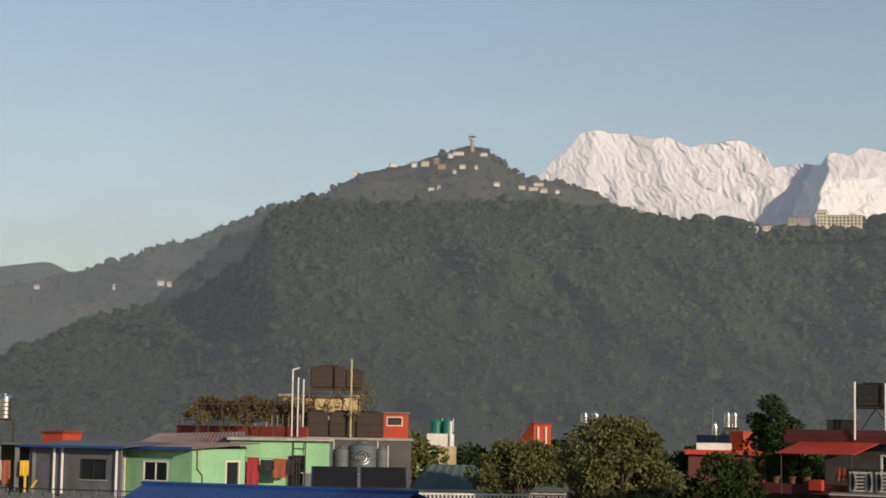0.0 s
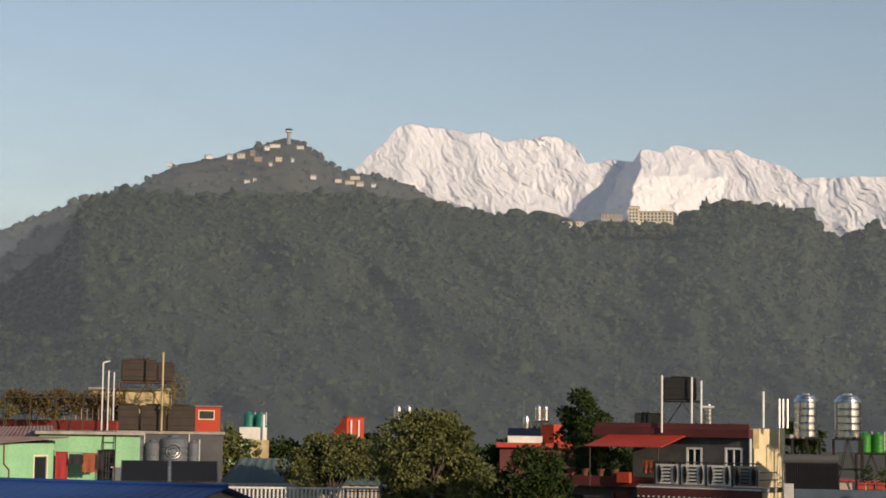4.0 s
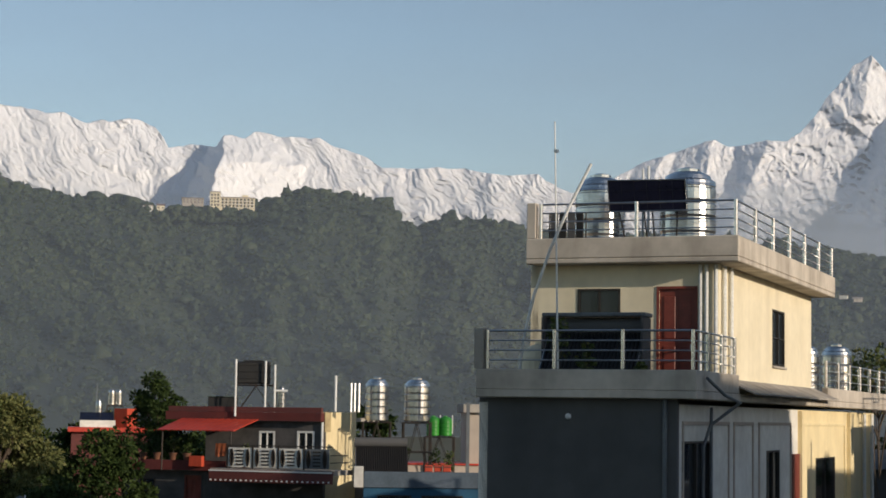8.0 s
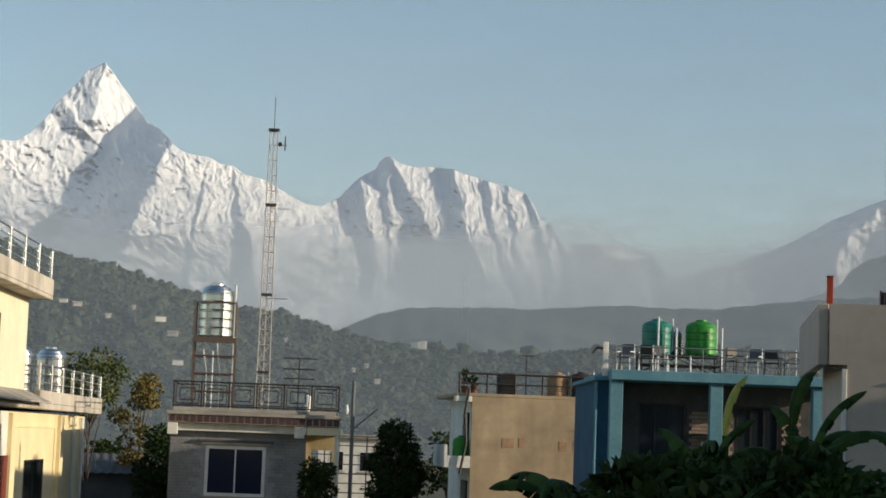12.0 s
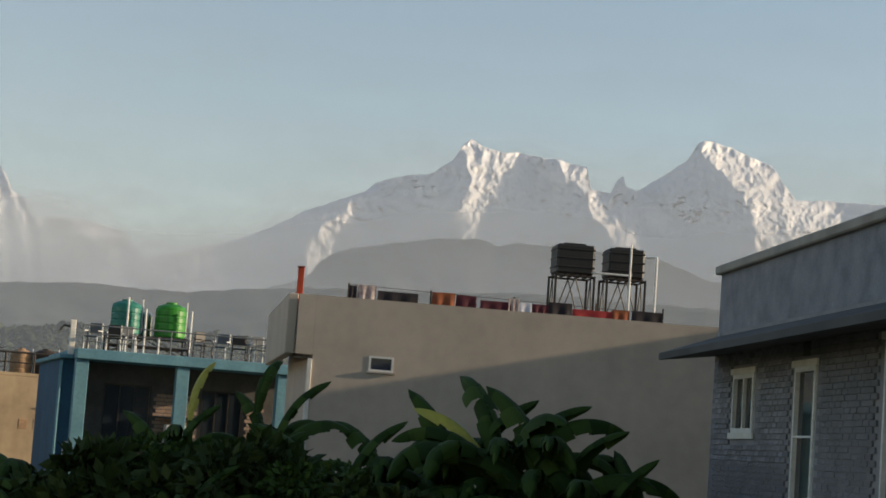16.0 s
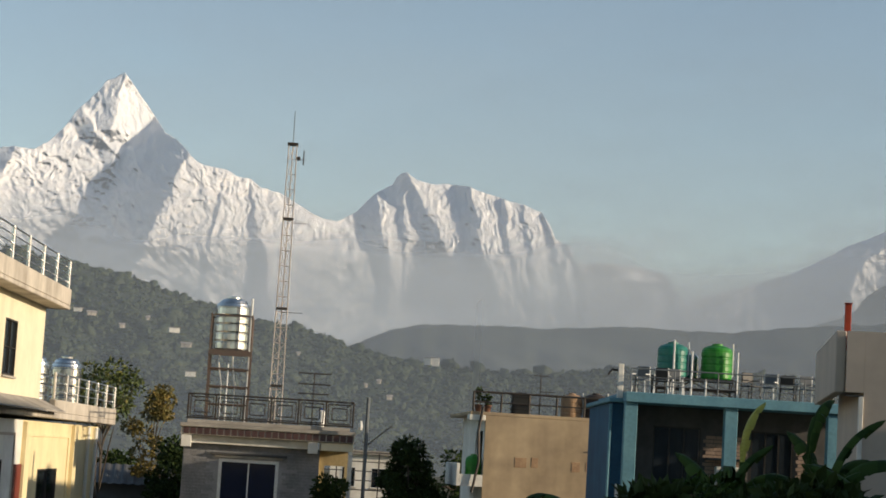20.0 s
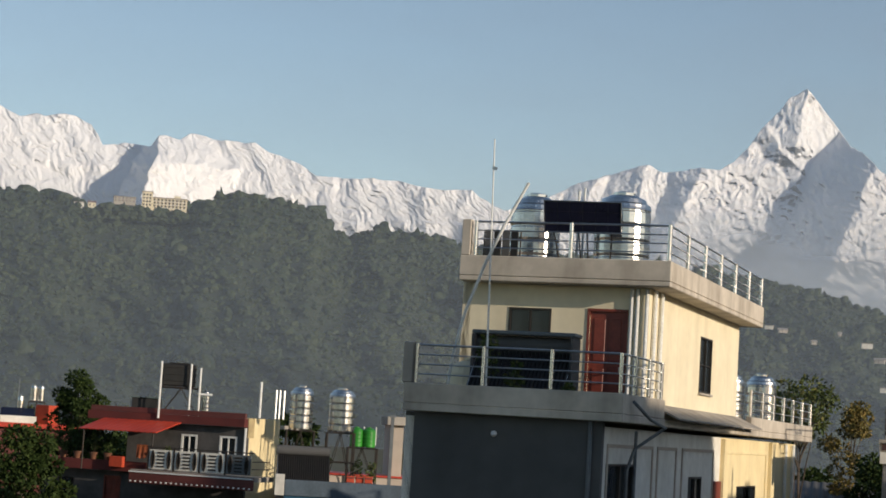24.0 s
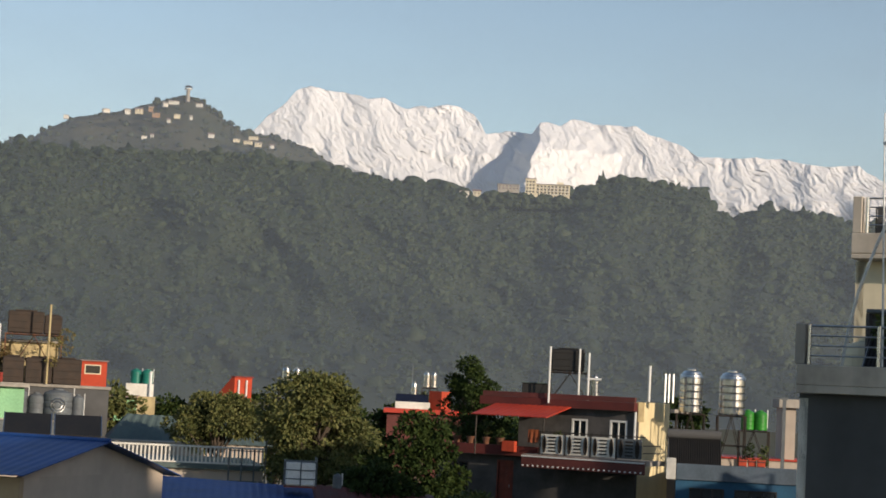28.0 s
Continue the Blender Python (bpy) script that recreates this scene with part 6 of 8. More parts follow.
for _k, _x in enumerate((-2.2, -1.5, -1.0, 1.45, 2.1, 2.75, 3.35, 4.2, 4.8)):
    _dark = _k in (3, 5, 7)
    _c = empty("roof_chair", U0 @ pose(_x, 0.75 + 0.2 * (_k % 3), 12.535, 0, 0, 20 * (_k % 4) - 30), ("dark" if _dark else "white") + " tube chair stored on the roof terrace", "chair", "chairs on the roof terrace")
    _cm, _sm = (M["blackpl"] if _dark else M["whitepl"]), (M["blackpl"] if _k % 2 else M["greypl"])
    for _a, _b in ((-0.24, -0.22), (0.24, -0.22), (-0.24, 0.22), (0.24, 0.22)):
        part("leg", rod((_a, _b, 0), (_a * 0.9, _b * 0.9, 0.42 if _b < 0 else 0.9), 0.022, 6), _cm, _c)
    part("seat", box(-0.24, 0.24, -0.24, 0.22, 0.42, 0.46, 0.01), _sm, _c)
    part("arm_rest", rod((-0.24, -0.2, 0.62), (-0.22, 0.2, 0.64), 0.02, 6), _cm, _c)
    part("arm_rest", rod((0.24, -0.2, 0.62), (0.22, 0.2, 0.64), 0.02, 6), _cm, _c)
    part("back", box(-0.21, 0.21, 0.17, 0.2, 0.55, 0.9, 0.012), _sm, _c)
for _x in (-1.75, 3.7):
    _tb = empty("stacked_table", U0 @ pose(_x, 1.6, 12.535), "low grey table stored on the roof terrace", "table", "tables on the roof terrace")
    part("top", box(-0.55, 0.55, -0.35, 0.35, 0.62, 0.66, 0.01), M["greypl"], _tb)
    for _a, _b in ((-0.5, -0.3), (0.5, -0.3), (-0.5, 0.3), (0.5, 0.3)):
        part("leg", rod((_a, _b, 0), (_a, _b, 0.62), 0.02, 6), M["iron"], _tb)
stand(U0 @ pose(-0.12, 3.0, 12.535), 2.7, 1.3, 0.67, M["iron"], "dark iron stand for two plastic tanks", levels=2)
plastic_tank(U0 @ pose(-0.88, 3.0, 13.24), 0.52, 1.22, M["tealpl"], "round teal plastic water tank on an iron stand")
plastic_tank(U0 @ pose(0.64, 3.0, 13.24), 0.53, 1.25, M["greenpl"], "round bright green plastic water tank on an iron stand")
steel_tank(U0 @ pose(-0.12, 3.6, 13.24), 0.24, 0.9, "small steel drum between two plastic tanks")
_tp = empty("tank_pipes", U0 @ pose(0, 2.35, 12.535), "white water pipes rising beside the plastic tanks", "pipes")
for _x, _h in ((-0.92, 1.95), (-0.3, 1.6), (1.26, 1.65), (-0.6, 0.65), (0.2, 0.65)):
    part("pipe", rod((_x, 0, 0), (_x, 0, _h), 0.035, 8), M["whitepl"], _tp)
_pn = empty("plastic_chair", U0 @ pose(-2.6, 0.9, 8.505), "white plastic chair on the veranda", "chair")
part("seat", box(-0.25, 0.25, -0.25, 0.25, 0.42, 0.46, 0.01), M["whitepl"], _pn)
part("back", box(-0.25, 0.25, 0.22, 0.26, 0.47, 0.95, 0.01), M["whitepl"], _pn)
for _a, _b in ((-0.22, -0.22), (0.22, -0.22), (-0.22, 0.22), (0.22, 0.22)):
    part("leg", rod((_a, _b, 0), (_a, _b, 0.42), 0.025, 6), M["whitepl"], _pn)

# ---- grey house with the washing ----
G0 = turn(at(57, 51), -3.6, 8)
gh = empty("grey_house", G0, "large house with a bare grey plastered wall", "house")
_gw = (-1.71, -1.06, 11.98, 12.38)
wall(gh, -3.2, 11.5, 0, 13.88, 0.25, M["greywall"], None, [_gw])
wall(gh, -3.65, -3.203, 12.3, 13.88, 0.25, M["greywall"])
wall(gh, 0.25, 10, 0, 13.88, 0.25, M["greywall"], pose(11.5, 0, 0, 0, 0, 90))
wall(gh, 0, 9.75, 0, 13.88, 0.25, M["greywall"], pose(-3.2, 10, 0, 0, 0, -90))
window(gh, *_gw, None, M["whitepl"], panes=1, fw=0.05, glass=M["blueglass"])
part("roof_slab", box(-3.65, 11.4, 0.26, 10, 13.2, 13.4, 0.01), M["concrete"], gh)
part("overhang_wall", box(-3.92, -3.66, 0.3, 10, 12.3, 13.9, 0.02), M["greywall"], gh)
part("overhang_wall", box(-3.66, -2.95, 0.02, 0.2, 12.2, 12.22), M["darkgrey"], gh)
part("edge_column", box(-3.32, -3.205, -0.05, 0.2, 0, 12.19, 0.01), M["white"], gh)
_rp = empty("red_post", G0 @ pose(-3.6, 1.0, 13.405), "short red painted post on the parapet", "post")
part("post", box(-0.08, 0.08, -0.08, 0.08, 0, 1.25, 0.01), M["orange"], _rp)
part("cap", box(-0.1, 0.1, -0.1, 0.1, 1.255, 1.29, 0.008), M["red"], _rp)
for _x, _w2 in ((4.17, 1.08), (5.64, 1.02)):
    stand(G0 @ pose(_x, 3.0, 13.405), 1.1, 1.0, 1.82, M["iron"], "black iron trestle for a square tank")
    square_tank(G0 @ pose(_x, 3.0, 15.26), _w2, 0.95, 0.9, M["blackpl"], "square black plastic water tank on an iron trestle")
_fr = empty("pipe_frame", G0 @ pose(5.62, 2.0, 13.405), "white water pipes rising past the black tanks", "pipes")
part("pipe", rod((0, 0, 0), (0, 0, 2.75), 0.03, 8), M["whitepl"], _fr)
part("pipe", tube([(0.75, 0, 0), (0.75, 0, 2.45), (0.5, 0.2, 2.45)], 0.03, 8), M["whitepl"], _fr)
part("pipe", rod((-1.05, 0.2, 1.9), (0.1, 0.2, 1.9), 0.03, 8), M["whitepl"], _fr)
cloth_m = dict(dark=mat("dark_cloth", (0.025, 0.02, 0.025), (0.015, 0.012, 0.016), scale=6, fine=40), rust=mat("rust_cloth", (0.32, 0.09, 0.03), (0.22, 0.06, 0.03), scale=6, fine=40),
               maroon=mat("maroon_cloth", (0.1, 0.015, 0.025), (0.07, 0.012, 0.02), scale=6, fine=40), white=mat("white_cloth", (0.7, 0.7, 0.75), (0.55, 0.55, 0.62), scale=6, fine=40),
               redc=mat("red_cloth", (0.4, 0.03, 0.03), (0.28, 0.025, 0.03), scale=6, fine=40), pale=mat("pale_striped_cloth", (0.5, 0.45, 0.42), (0.3, 0.2, 0.2), scale=9, fine=40),
               yellow=mat("yellow_cloth", (0.7, 0.45, 0.03), (0.6, 0.35, 0.03), scale=6, fine=40))


def hung_cloth(m, w, h, material, label, seed=1, group="washing hung out to dry"):
    """A cloth over a line: folds along its length, both faces."""
    t = empty("hanging_cloth", m, label, "laundry", group)
    rs = random.Random(seed)
    ph, fr = rs.uniform(0, 6), rs.uniform(9, 15)
    n, rows = 14, 5
    bm = bmesh.new()
    for s in (-1, 1):
        g = []
        for j in range(rows + 1):
            f = j / rows
            g.append([bm.verts.new((-w / 2 + w * k / n, s * (0.02 + 0.05 * f) + 0.03 * f * math.sin(ph + fr * k / n), -h * f * (1 if s < 0 else 0.8) - 0.03 * f * math.sin(k * 1.3 + ph))) for k in range(n + 1)])
        for a, b in zip(g, g[1:]):
            for k in range(n):
                f = (a[k], a[k + 1], b[k + 1], b[k])
                bm.faces.new(f if s > 0 else f[::-1])
        if s < 0:
            first = g[0]
        else:
            for k in range(n):
                bm.faces.new((first[k], first[k + 1], g[0][k + 1], g[0][k]))
    part("cloth", bm, material, t)
    return t


_wl = empty("washing_line", G0 @ pose(0, 1.5, 13.405), "wire washing line on short poles along the roof", "washing line")
for _x in (-2.25, 0.0, 2.3, 4.6, 6.5):
    part("pole", rod((_x, 0, 0), (_x, 0, 0.98), 0.025, 6), M["iron"], _wl)
part("wire", rod((-2.25, 0, 0.95), (6.5, 0, 0.83), 0.008, 5), M["iron"], _wl)
for _k, (_x, _w, _h, _c, _l) in enumerate(((-2.15, 0.25, 0.5, "dark", "dark cloth"), (-1.75, 0.5, 0.45, "pale", "pale striped cloth"), (-0.9, 1.1, 0.5, "dark", "long dark cloth"), (0.35, 0.62, 0.42, "rust", "rust-coloured cloth"),
                                           (0.98, 0.55, 0.45, "maroon", "maroon cloth"), (1.8, 0.85, 0.5, "maroon", "dark maroon blanket"), (2.3, 0.3, 0.6, "pale", "pale bundled cloth"), (2.6, 0.4, 0.45, "white", "thin white cloth"),
                                           (3.05, 0.5, 0.4, "maroon", "maroon cloth"), (3.6, 0.65, 0.5, "dark", "black cloth"), (4.5, 1.1, 0.45, "redc", "long red blanket"), (5.3, 0.5, 0.42, "rust", "orange cloth"), (6.05, 0.85, 0.55, "dark", "dark cloth"))):
    hung_cloth(G0 @ pose(_x, 1.5, 14.33 - 0.013 * (_x + 2.2) + 0.07 * math.sin(_k * 2.3)), _w, _h, cloth_m[_c], _l + " hung on the washing line", _k)

# ---- grey brick house beside the gardens ----
K0 = pose(27.25, 12.51, 0, 0, 0, -141.2)
kh = empty("brick_house", K0, "grey brick house with a sloping eave and white-framed windows", "house")
_kw = [(1.2, 2.34, 10.58, 11.42), (4.36, 5.28, 9.62, 11.42), (7.9, 10.9, 8.6, 11.62)]
wall(kh, 0, 13, 0, 12.1, 0.22, M["mortar"], pose(0, 0.02, 0), _kw)
wall(kh, 0.02, 10, 0, 12.1, 0.22, M["mortar"], pose(0, 10, 0, 0, 0, -90))
wall(kh, 0, 13, 12.105, 13.0, 0.2, M["brickgrey"], pose(0, 0.03, 0), name="parapet_wall")
wall(kh, 0.02, 9.8, 12.105, 13.0, 0.2, M["brickgrey"], pose(0.0, 10, 0, 0, 0, -90), name="parapet_wall")
part("coping", box(-0.06, 13, -0.06, 0.28, 13.004, 13.14, 0.02), M["concrete"], kh)
part("coping", box(-0.06, 0.26, 0.284, 10, 13.004, 13.14, 0.02), M["concrete"], kh)
part("roof_slab", box(0.2, 13, 0.25, 10, 12.0, 12.1), M["concrete"], kh)
_bm = bmesh.new()
_v = [_bm.verts.new(p) for p in ((0.55, -1.0, 11.7), (13, -1.0, 11.7), (13, 0.01, 12.05), (-0.05, 0.01, 12.05), (0.55, -1.0, 11.6), (13, -1.0, 11.6), (13, 0.01, 11.75), (-0.05, 0.01, 11.75))]
for _f in ((0, 1, 2, 3), (7, 6, 5, 4), (4, 5, 1, 0), (5, 6, 2, 1), (6, 7, 3, 2), (7, 4, 0, 3)):
    _bm.faces.new([_v[i] for i in _f])
part("eave", _bm, M["darkgrey"], kh)
for _k, _o in enumerate(_kw):
    window(kh, *_o, None, M["whitepl"], panes=(2, 1, 3)[_k], depth=0.12, fw=0.06, bars=(0, 1, 0)[_k], sill=False, label="white-framed window in the brick wall")
    for _z in (_o[3] + 0.002, _o[2] - 0.09):
        part("window_surround", box(_o[0] - 0.1, _o[1] + 0.1, -0.03, 0.0, _z, _z + 0.088), M["white"], kh)
for _x in (8.9, 9.9):
    part("window_grille", tube([(_x, -0.02, 8.7), (_x + 0.12, -0.02, 9.6), (_x - 0.05, -0.02, 10.5), (_x + 0.1, -0.02, 11.5)], 0.012), M["whitepl"], kh)
# upper light over the tall window
part("small_light", box(4.7, 5.0, -0.01, 0.015, 11.56, 11.9), M["darkframe"], kh)

# ---- flat roof from which the view is taken, plain ----
tagged(part("viewing_roof", box(-5.0, 3.5, -7.0, 2.2, 0, 8.4), M["concrete"]), "plain flat concrete roof under the viewpoint", "roof", kind="structure")

# ---- unseen blocks added out of view to cast shade on the houses, plain ----
nb = tagged(part("neighbour_wall", box(-5.5, 6.5, -3, 3, 0, 16.3, bm=box(-9.5, -5.503, -2, 3, 0, 15.1)), M["greywall"]), "plain plastered house that closes off the gardens", "house", kind="structure")
nb.matrix_world = pose(56.3, 7.6, 0, 0, 0, -50)

# added out of view: keeps the sun off the blue-roofed house's gable
nt = tagged(part("stair_tower", box(-3.4, 4.0, -2, 2, 0, 22.4), M["greywall"]), "plain plastered stair tower behind the brick house", "tower", kind="structure")
nt.matrix_world = pose(35.2, 6.6, 0, 0, 0, 36)

# added out of view: throws the shadow on the cream house's lower side
nc = tagged(part("street_wall", box(0, 14.6, -3, 3, 0, 21.0, bm=box(-6, 3.6, -3.0, 3.0, 21.0, 23.5)), M["greywall"]), "plain plastered apartment block across the lane", "house", kind="structure")
nc.matrix_world = pose(43.8, -1.5, 0, 0, 0, 42.0)

# ---- red terrace house and the huts on its roof ----
R0 = at(-8, 90)
R1 = turn(R0, -6.8, -30)
rt = empty("striped_house", R1, "house with diagonal striped front and red roof band", "house")
_rh = [(-11.0, -9.94, 3.0, 5.09), (-8.16, -7.15, 3.0, 5.11), (-5.06, -4.26, 4.55, 5.27), (-3.23, -2.16, 2.9, 5.08)]
wall(rt, -12.0, 6.0, 0, 5.8, 0.2, M["greypl"], None, _rh)
wall(rt, 0.2, 18, 0, 5.8, 0.2, M["greywall"], pose(6.0, 0, 0, 0, 0, 90))
wall(rt, 0, 17.8, 0, 5.8, 0.2, M["greywall"], pose(-12, 18, 0, 0, 0, -90))
for _o in _rh:
    window(rt, *_o, None, M["darkframe"], panes=1, fw=0.07)
    part("white_jamb", box(_o[0] - 0.12, _o[0] - 0.01, -0.03, -0.003, _o[2], _o[3]), M["white"], rt)
part("roof_slab", box(-12.75, 6.2, -0.9, 19, 5.805, 5.97), M["concrete"], rt)
part("fascia", box(-12.8, -0.9, -1.02, -0.903, 5.85, 6.42, 0.01), M["red"], rt)
part("terrace_floor", box(-12.75, 6.2, -0.9, 19, 5.974, 6.45), M["concrete"], rt)
part("pink_column", box(-6.35, -5.4, -0.25, -0.003, 0, 5.8, 0.01), mat("pink_paint", (0.42, 0.22, 0.2), (0.34, 0.18, 0.17), scale=1.5, fine=10), rt)
# slanting white stripes, thin raised bands that stop at the openings
for _f0, _f1 in ((-11.9, -6.4), (-5.35, -2.3)):
    _c = _f0 - 2.8
    while _c < _f1:
        _run = []
        for _k in range(41):
            _x, _z = _c + _k * 0.07, 3.0 + _k * 0.07
            _ok = _k < 40 and _f0 <= _x and _x + 0.24 <= _f1 and _z < 5.75 and not any(o[0] - 0.22 < _x + 0.03 < o[1] + 0.02 and o[2] - 0.1 < _z < o[3] + 0.02 for o in _rh)
            if _ok:
                _run.append((_x, _z))
            elif _run:
                (_xa, _za), (_xb, _zb) = _run[0], _run[-1]
                _bm = bmesh.new()
                _q = [[_bm.verts.new((x, y, z)) for x, z in ((_xa, _za), (_xa + 0.17, _za), (_xb + 0.24, _zb + 0.07), (_xb + 0.07, _zb + 0.07))] for y in (-0.02, -0.003)]
                for _e in range(4):
                    _bm.faces.new((_q[0][_e], _q[1][_e], _q[1][(_e + 1) % 4], _q[0][(_e + 1) % 4]))
                _bm.faces.new(_q[0])
                part("stripe", _bm, M["white"], rt)
                _run = []
        _c += 0.4
railing(R1, [(-12.7, -0.85, 6.455), (-0.9, -0.85, 6.455), (5.9, -0.85, 6.455)], 0.72, rails=3, spacing=1.0, r_post=0.03, mats=(M["greypl"], M["iron"]), label="grey pipe railing along the roof terrace")
_bal = part("baluster", rod((0, 0, 0), (0, 0, 0.7), 0.016, 5), M["greypl"], rt)
_bal.location = (-12.6, -0.8, 6.455)
for _k in range(1, 112):
    _o = new("baluster", _bal.data)
    _o.parent = rt
    _o.location = (-12.6 + _k * 0.165, -0.8, 6.455)
for _x, _n in ((-12.7, 9), (-8.2, 9), (-3.5, 5)):
    for _k in range(_n):
        part("panel", box(_x + _k * 0.5, _x + _k * 0.5 + 0.42, -0.88, -0.86, 6.55, 6.98), M["greypl"], rt)
wl = empty("white_house", R0 @ pose(-15.4, 0.5, 0, 0, 0, -38), "cream and white house with a dark window", "house")
wall(wl, 0, 4.3, 0, 6.62, 0.2, M["cream"], None, [(3.62, 4.22, 4.28, 5.66)])
wall(wl, 0.2, 0.9, 0, 6.62, 0.2, M["cream"], pose(4.3, 0, 0, 0, 0, 90))
window(wl, 3.62, 4.22, 4.28, 5.66, None, M["wood"], panes=1)
part("parapet", box(-0.1, 4.5, -0.12, 1.0, 6.63, 6.75), M["white"], wl)
part("back_wall", box(0, 4.1, 0.7, 0.9, 0, 6.62), M["cream"], wl)
part("band", box(-0.1, 4.4, -0.08, -0.003, 5.75, 5.95, 0.01), M["white"], wl)

gr = empty("green_hut", R0 @ pose(2.0, 4.2, 6.455, 0, 0, -42), "mint green rooftop hut with a white window", "hut")
wall(gr, -4.4, 0, 0, 2.45, 0.15, M["green"], None, [(-3.15, -1.5, 0.83, 1.87)])
GR = pose(0, 0, 0, 0, 0, 90)
wall(gr, 0.15, 4.0, 0, 2.45, 0.15, M["green"], GR, [(2.5, 3.6, 0.55, 1.9)])
wall(gr, 0, 3.85, 0, 2.45, 0.15, M["green"], pose(-4.4, 4.0, 0, 0, 0, -90))
window(gr, -3.15, -1.5, 0.83, 1.87, None, M["whitepl"], panes=2, fw=0.09)
window(gr, 2.5, 3.6, 0.55, 1.9, GR, M["cream"], panes=1, fw=0.09)
part("corner_strip", box(-4.45, -4.3, -0.05, -0.003, 0, 2.45), M["white"], gr)
part("drain_pipe", tube([(0.05, 0.3, 2.4), (0.05, 0.32, 1.5), (0.05, 0.7, 1.2), (0.05, 0.7, 0.2)], 0.03), M["rust"], gr)
sheet_roof("roof", gr, (-5.0, -0.6, 2.5), (0.5, -0.6, 2.5), (-5.0, 4.6, 2.75), (0.5, 4.6, 2.75), M["rustsheet"], 24, 0.03, "rust-streaked corrugated sheet roof")
part("roof_trim", box(-5.0, 0.5, -0.66, -0.62, 2.4, 2.56), M["bluesheet"], gr)
_rr = empty("rusty_roof", R0 @ pose(2.4, 9.5, 0), "old rust-streaked corrugated roof behind the green hut", "roof")
sheet_roof("sheet", _rr, (-3.5, -1.5, 8.95), (2.4, -1.5, 8.9), (-2.0, 1.6, 9.6), (2.4, 1.6, 9.75), M["rustsheet"], 26, 0.03)
part("wall", box(-3.0, 2.2, -1.0, 1.4, 0, 8.85), M["green"], _rr)
gs = empty("grey_hut", turn(R0 @ pose(0, 6.2, 6.455), -3.0, -35), "shaded grey rooftop hut with a dark window", "hut")
wall(gs, -5.9, -1.4, 0, 2.45, 0.15, M["slate"], None, [(-3.35, -2.09, 0.9, 1.9)])
window(gs, -3.35, -2.09, 0.9, 1.9, None, M["darkframe"], panes=2)
for _x in (-4.6, -4.2, -1.55):
    part("pipe", rod((_x, -0.1, 0), (_x, -0.1, 2.4), 0.06, 8), M["whitepl"], gs)
sheet_roof("roof", gs, (-6.2, -0.6, 2.5), (-0.9, -0.6, 2.5), (-6.2, 3.5, 2.72), (-0.9, 3.5, 2.72), M["slate"], 20, 0.03, "thin slate-blue sheet roof")
part("roof_trim", box(-6.2, -0.9, -0.66, -0.62, 2.42, 2.54), M["bluesheet"], gs)
g2 = empty("green_house", at(-8, 98.5), "mint green house behind the rooftop huts", "house")
wall(g2, 4.0, 9.0, 0, 9.35, 0.2, M["green"], None, [(6.9, 7.8, 7.0, 8.6)])
part("roof_slab", box(3.8, 9.2, -0.4, 7, 9.354, 9.5), M["concrete"], g2)
window(g2, 6.9, 7.8, 7.0, 8.6, None, M["darkframe"], panes=2)
hung_cloth(at(-8, 97.6) @ pose(5.1, 0, 8.5), 0.6, 1.5, cloth_m["redc"], "long red and orange striped curtain drying on the terrace", 31)
hung_cloth(at(-8, 97.4) @ pose(5.8, 0, 8.4), 0.7, 0.5, cloth_m["dark"], "dark shirt hung out on the terrace", 32)
hung_cloth(at(-8, 97.4) @ pose(6.45, 0, 8.45), 0.75, 0.95, cloth_m["rust"], "orange and white garment hung out on the terrace", 33)
hung_cloth(at(-8, 97.4) @ pose(6.95, 0, 8.4), 0.45, 0.75, cloth_m["dark"], "black trousers hung out on the terrace", 34)
_wl = empty("washing_line", at(-8, 97.45) @ pose(6.0, 0, 6.46), "washing line with two posts on the terrace", "washing line")
part("wire", rod((-1.3, 0, 2.03), (1.4, 0, 1.97), 0.008, 5), M["iron"], _wl)
for _x in (-1.3, 1.4):
    part("post", rod((_x, 0, 0), (_x, 0, 2.1), 0.025, 6), M["iron"], _wl)
# orange hut with teal roof, sheds and tanks
oh = empty("orange_hut", R0 @ pose(-10.44, 9.0, 6.455, 0, 0, -42) @ pose(8.7, 0, 0), "ochre orange rooftop hut with a teal roof slab", "hut")
wall(oh, -10.9, -8.7, 0, 2.1, 0.15, M["ochre"], None, [(-10.7, -10.1, 0.0, 1.9)])
wall(oh, 0.15, 2.7, 0, 2.1, 0.15, M["ochre"], pose(-8.7, 0, 0, 0, 0, 90))
door(oh, -10.7, -10.1, 0.0, 1.9, None, M["wood"])
part("roof", box(-12.6, -8.4, -0.6, 3.1, 2.105, 2.36, 0.02), M["greyteal"], oh)
part("white_post", box(-12.3, -12.05, -0.4, -0.2, 0, 2.1), M["white"], oh)
railing(R0 @ pose(0, 0, 0), [(-12.9, 9.4, 8.82), (-8.6, 9.4, 8.82)], 0.55, rails=2, spacing=0.9, mats=(M["greypl"], M["greypl"]), label="low pipe railing on the teal roof")
for _x in (-10.72, -10.0):
    stand(R0 @ pose(_x, 12.2, 8.82), 0.6, 0.6, 0.75, M["iron"], "small iron stand on the teal roof")
    steel_tank(R0 @ pose(_x, 12.2, 9.61), 0.27, 0.95, "small bright steel tank on an iron stand")
for _x in (-8.3, -7.45):
    steel_tank(R0 @ pose(_x, 12, 10.24), 0.34, 1.3, "bright steel water tank on a raised platform")
stand(R0 @ pose(-7.9, 12, 6.46), 1.8, 0.9, 3.75, M["iron"], "tall iron platform carrying two steel tanks", levels=2)
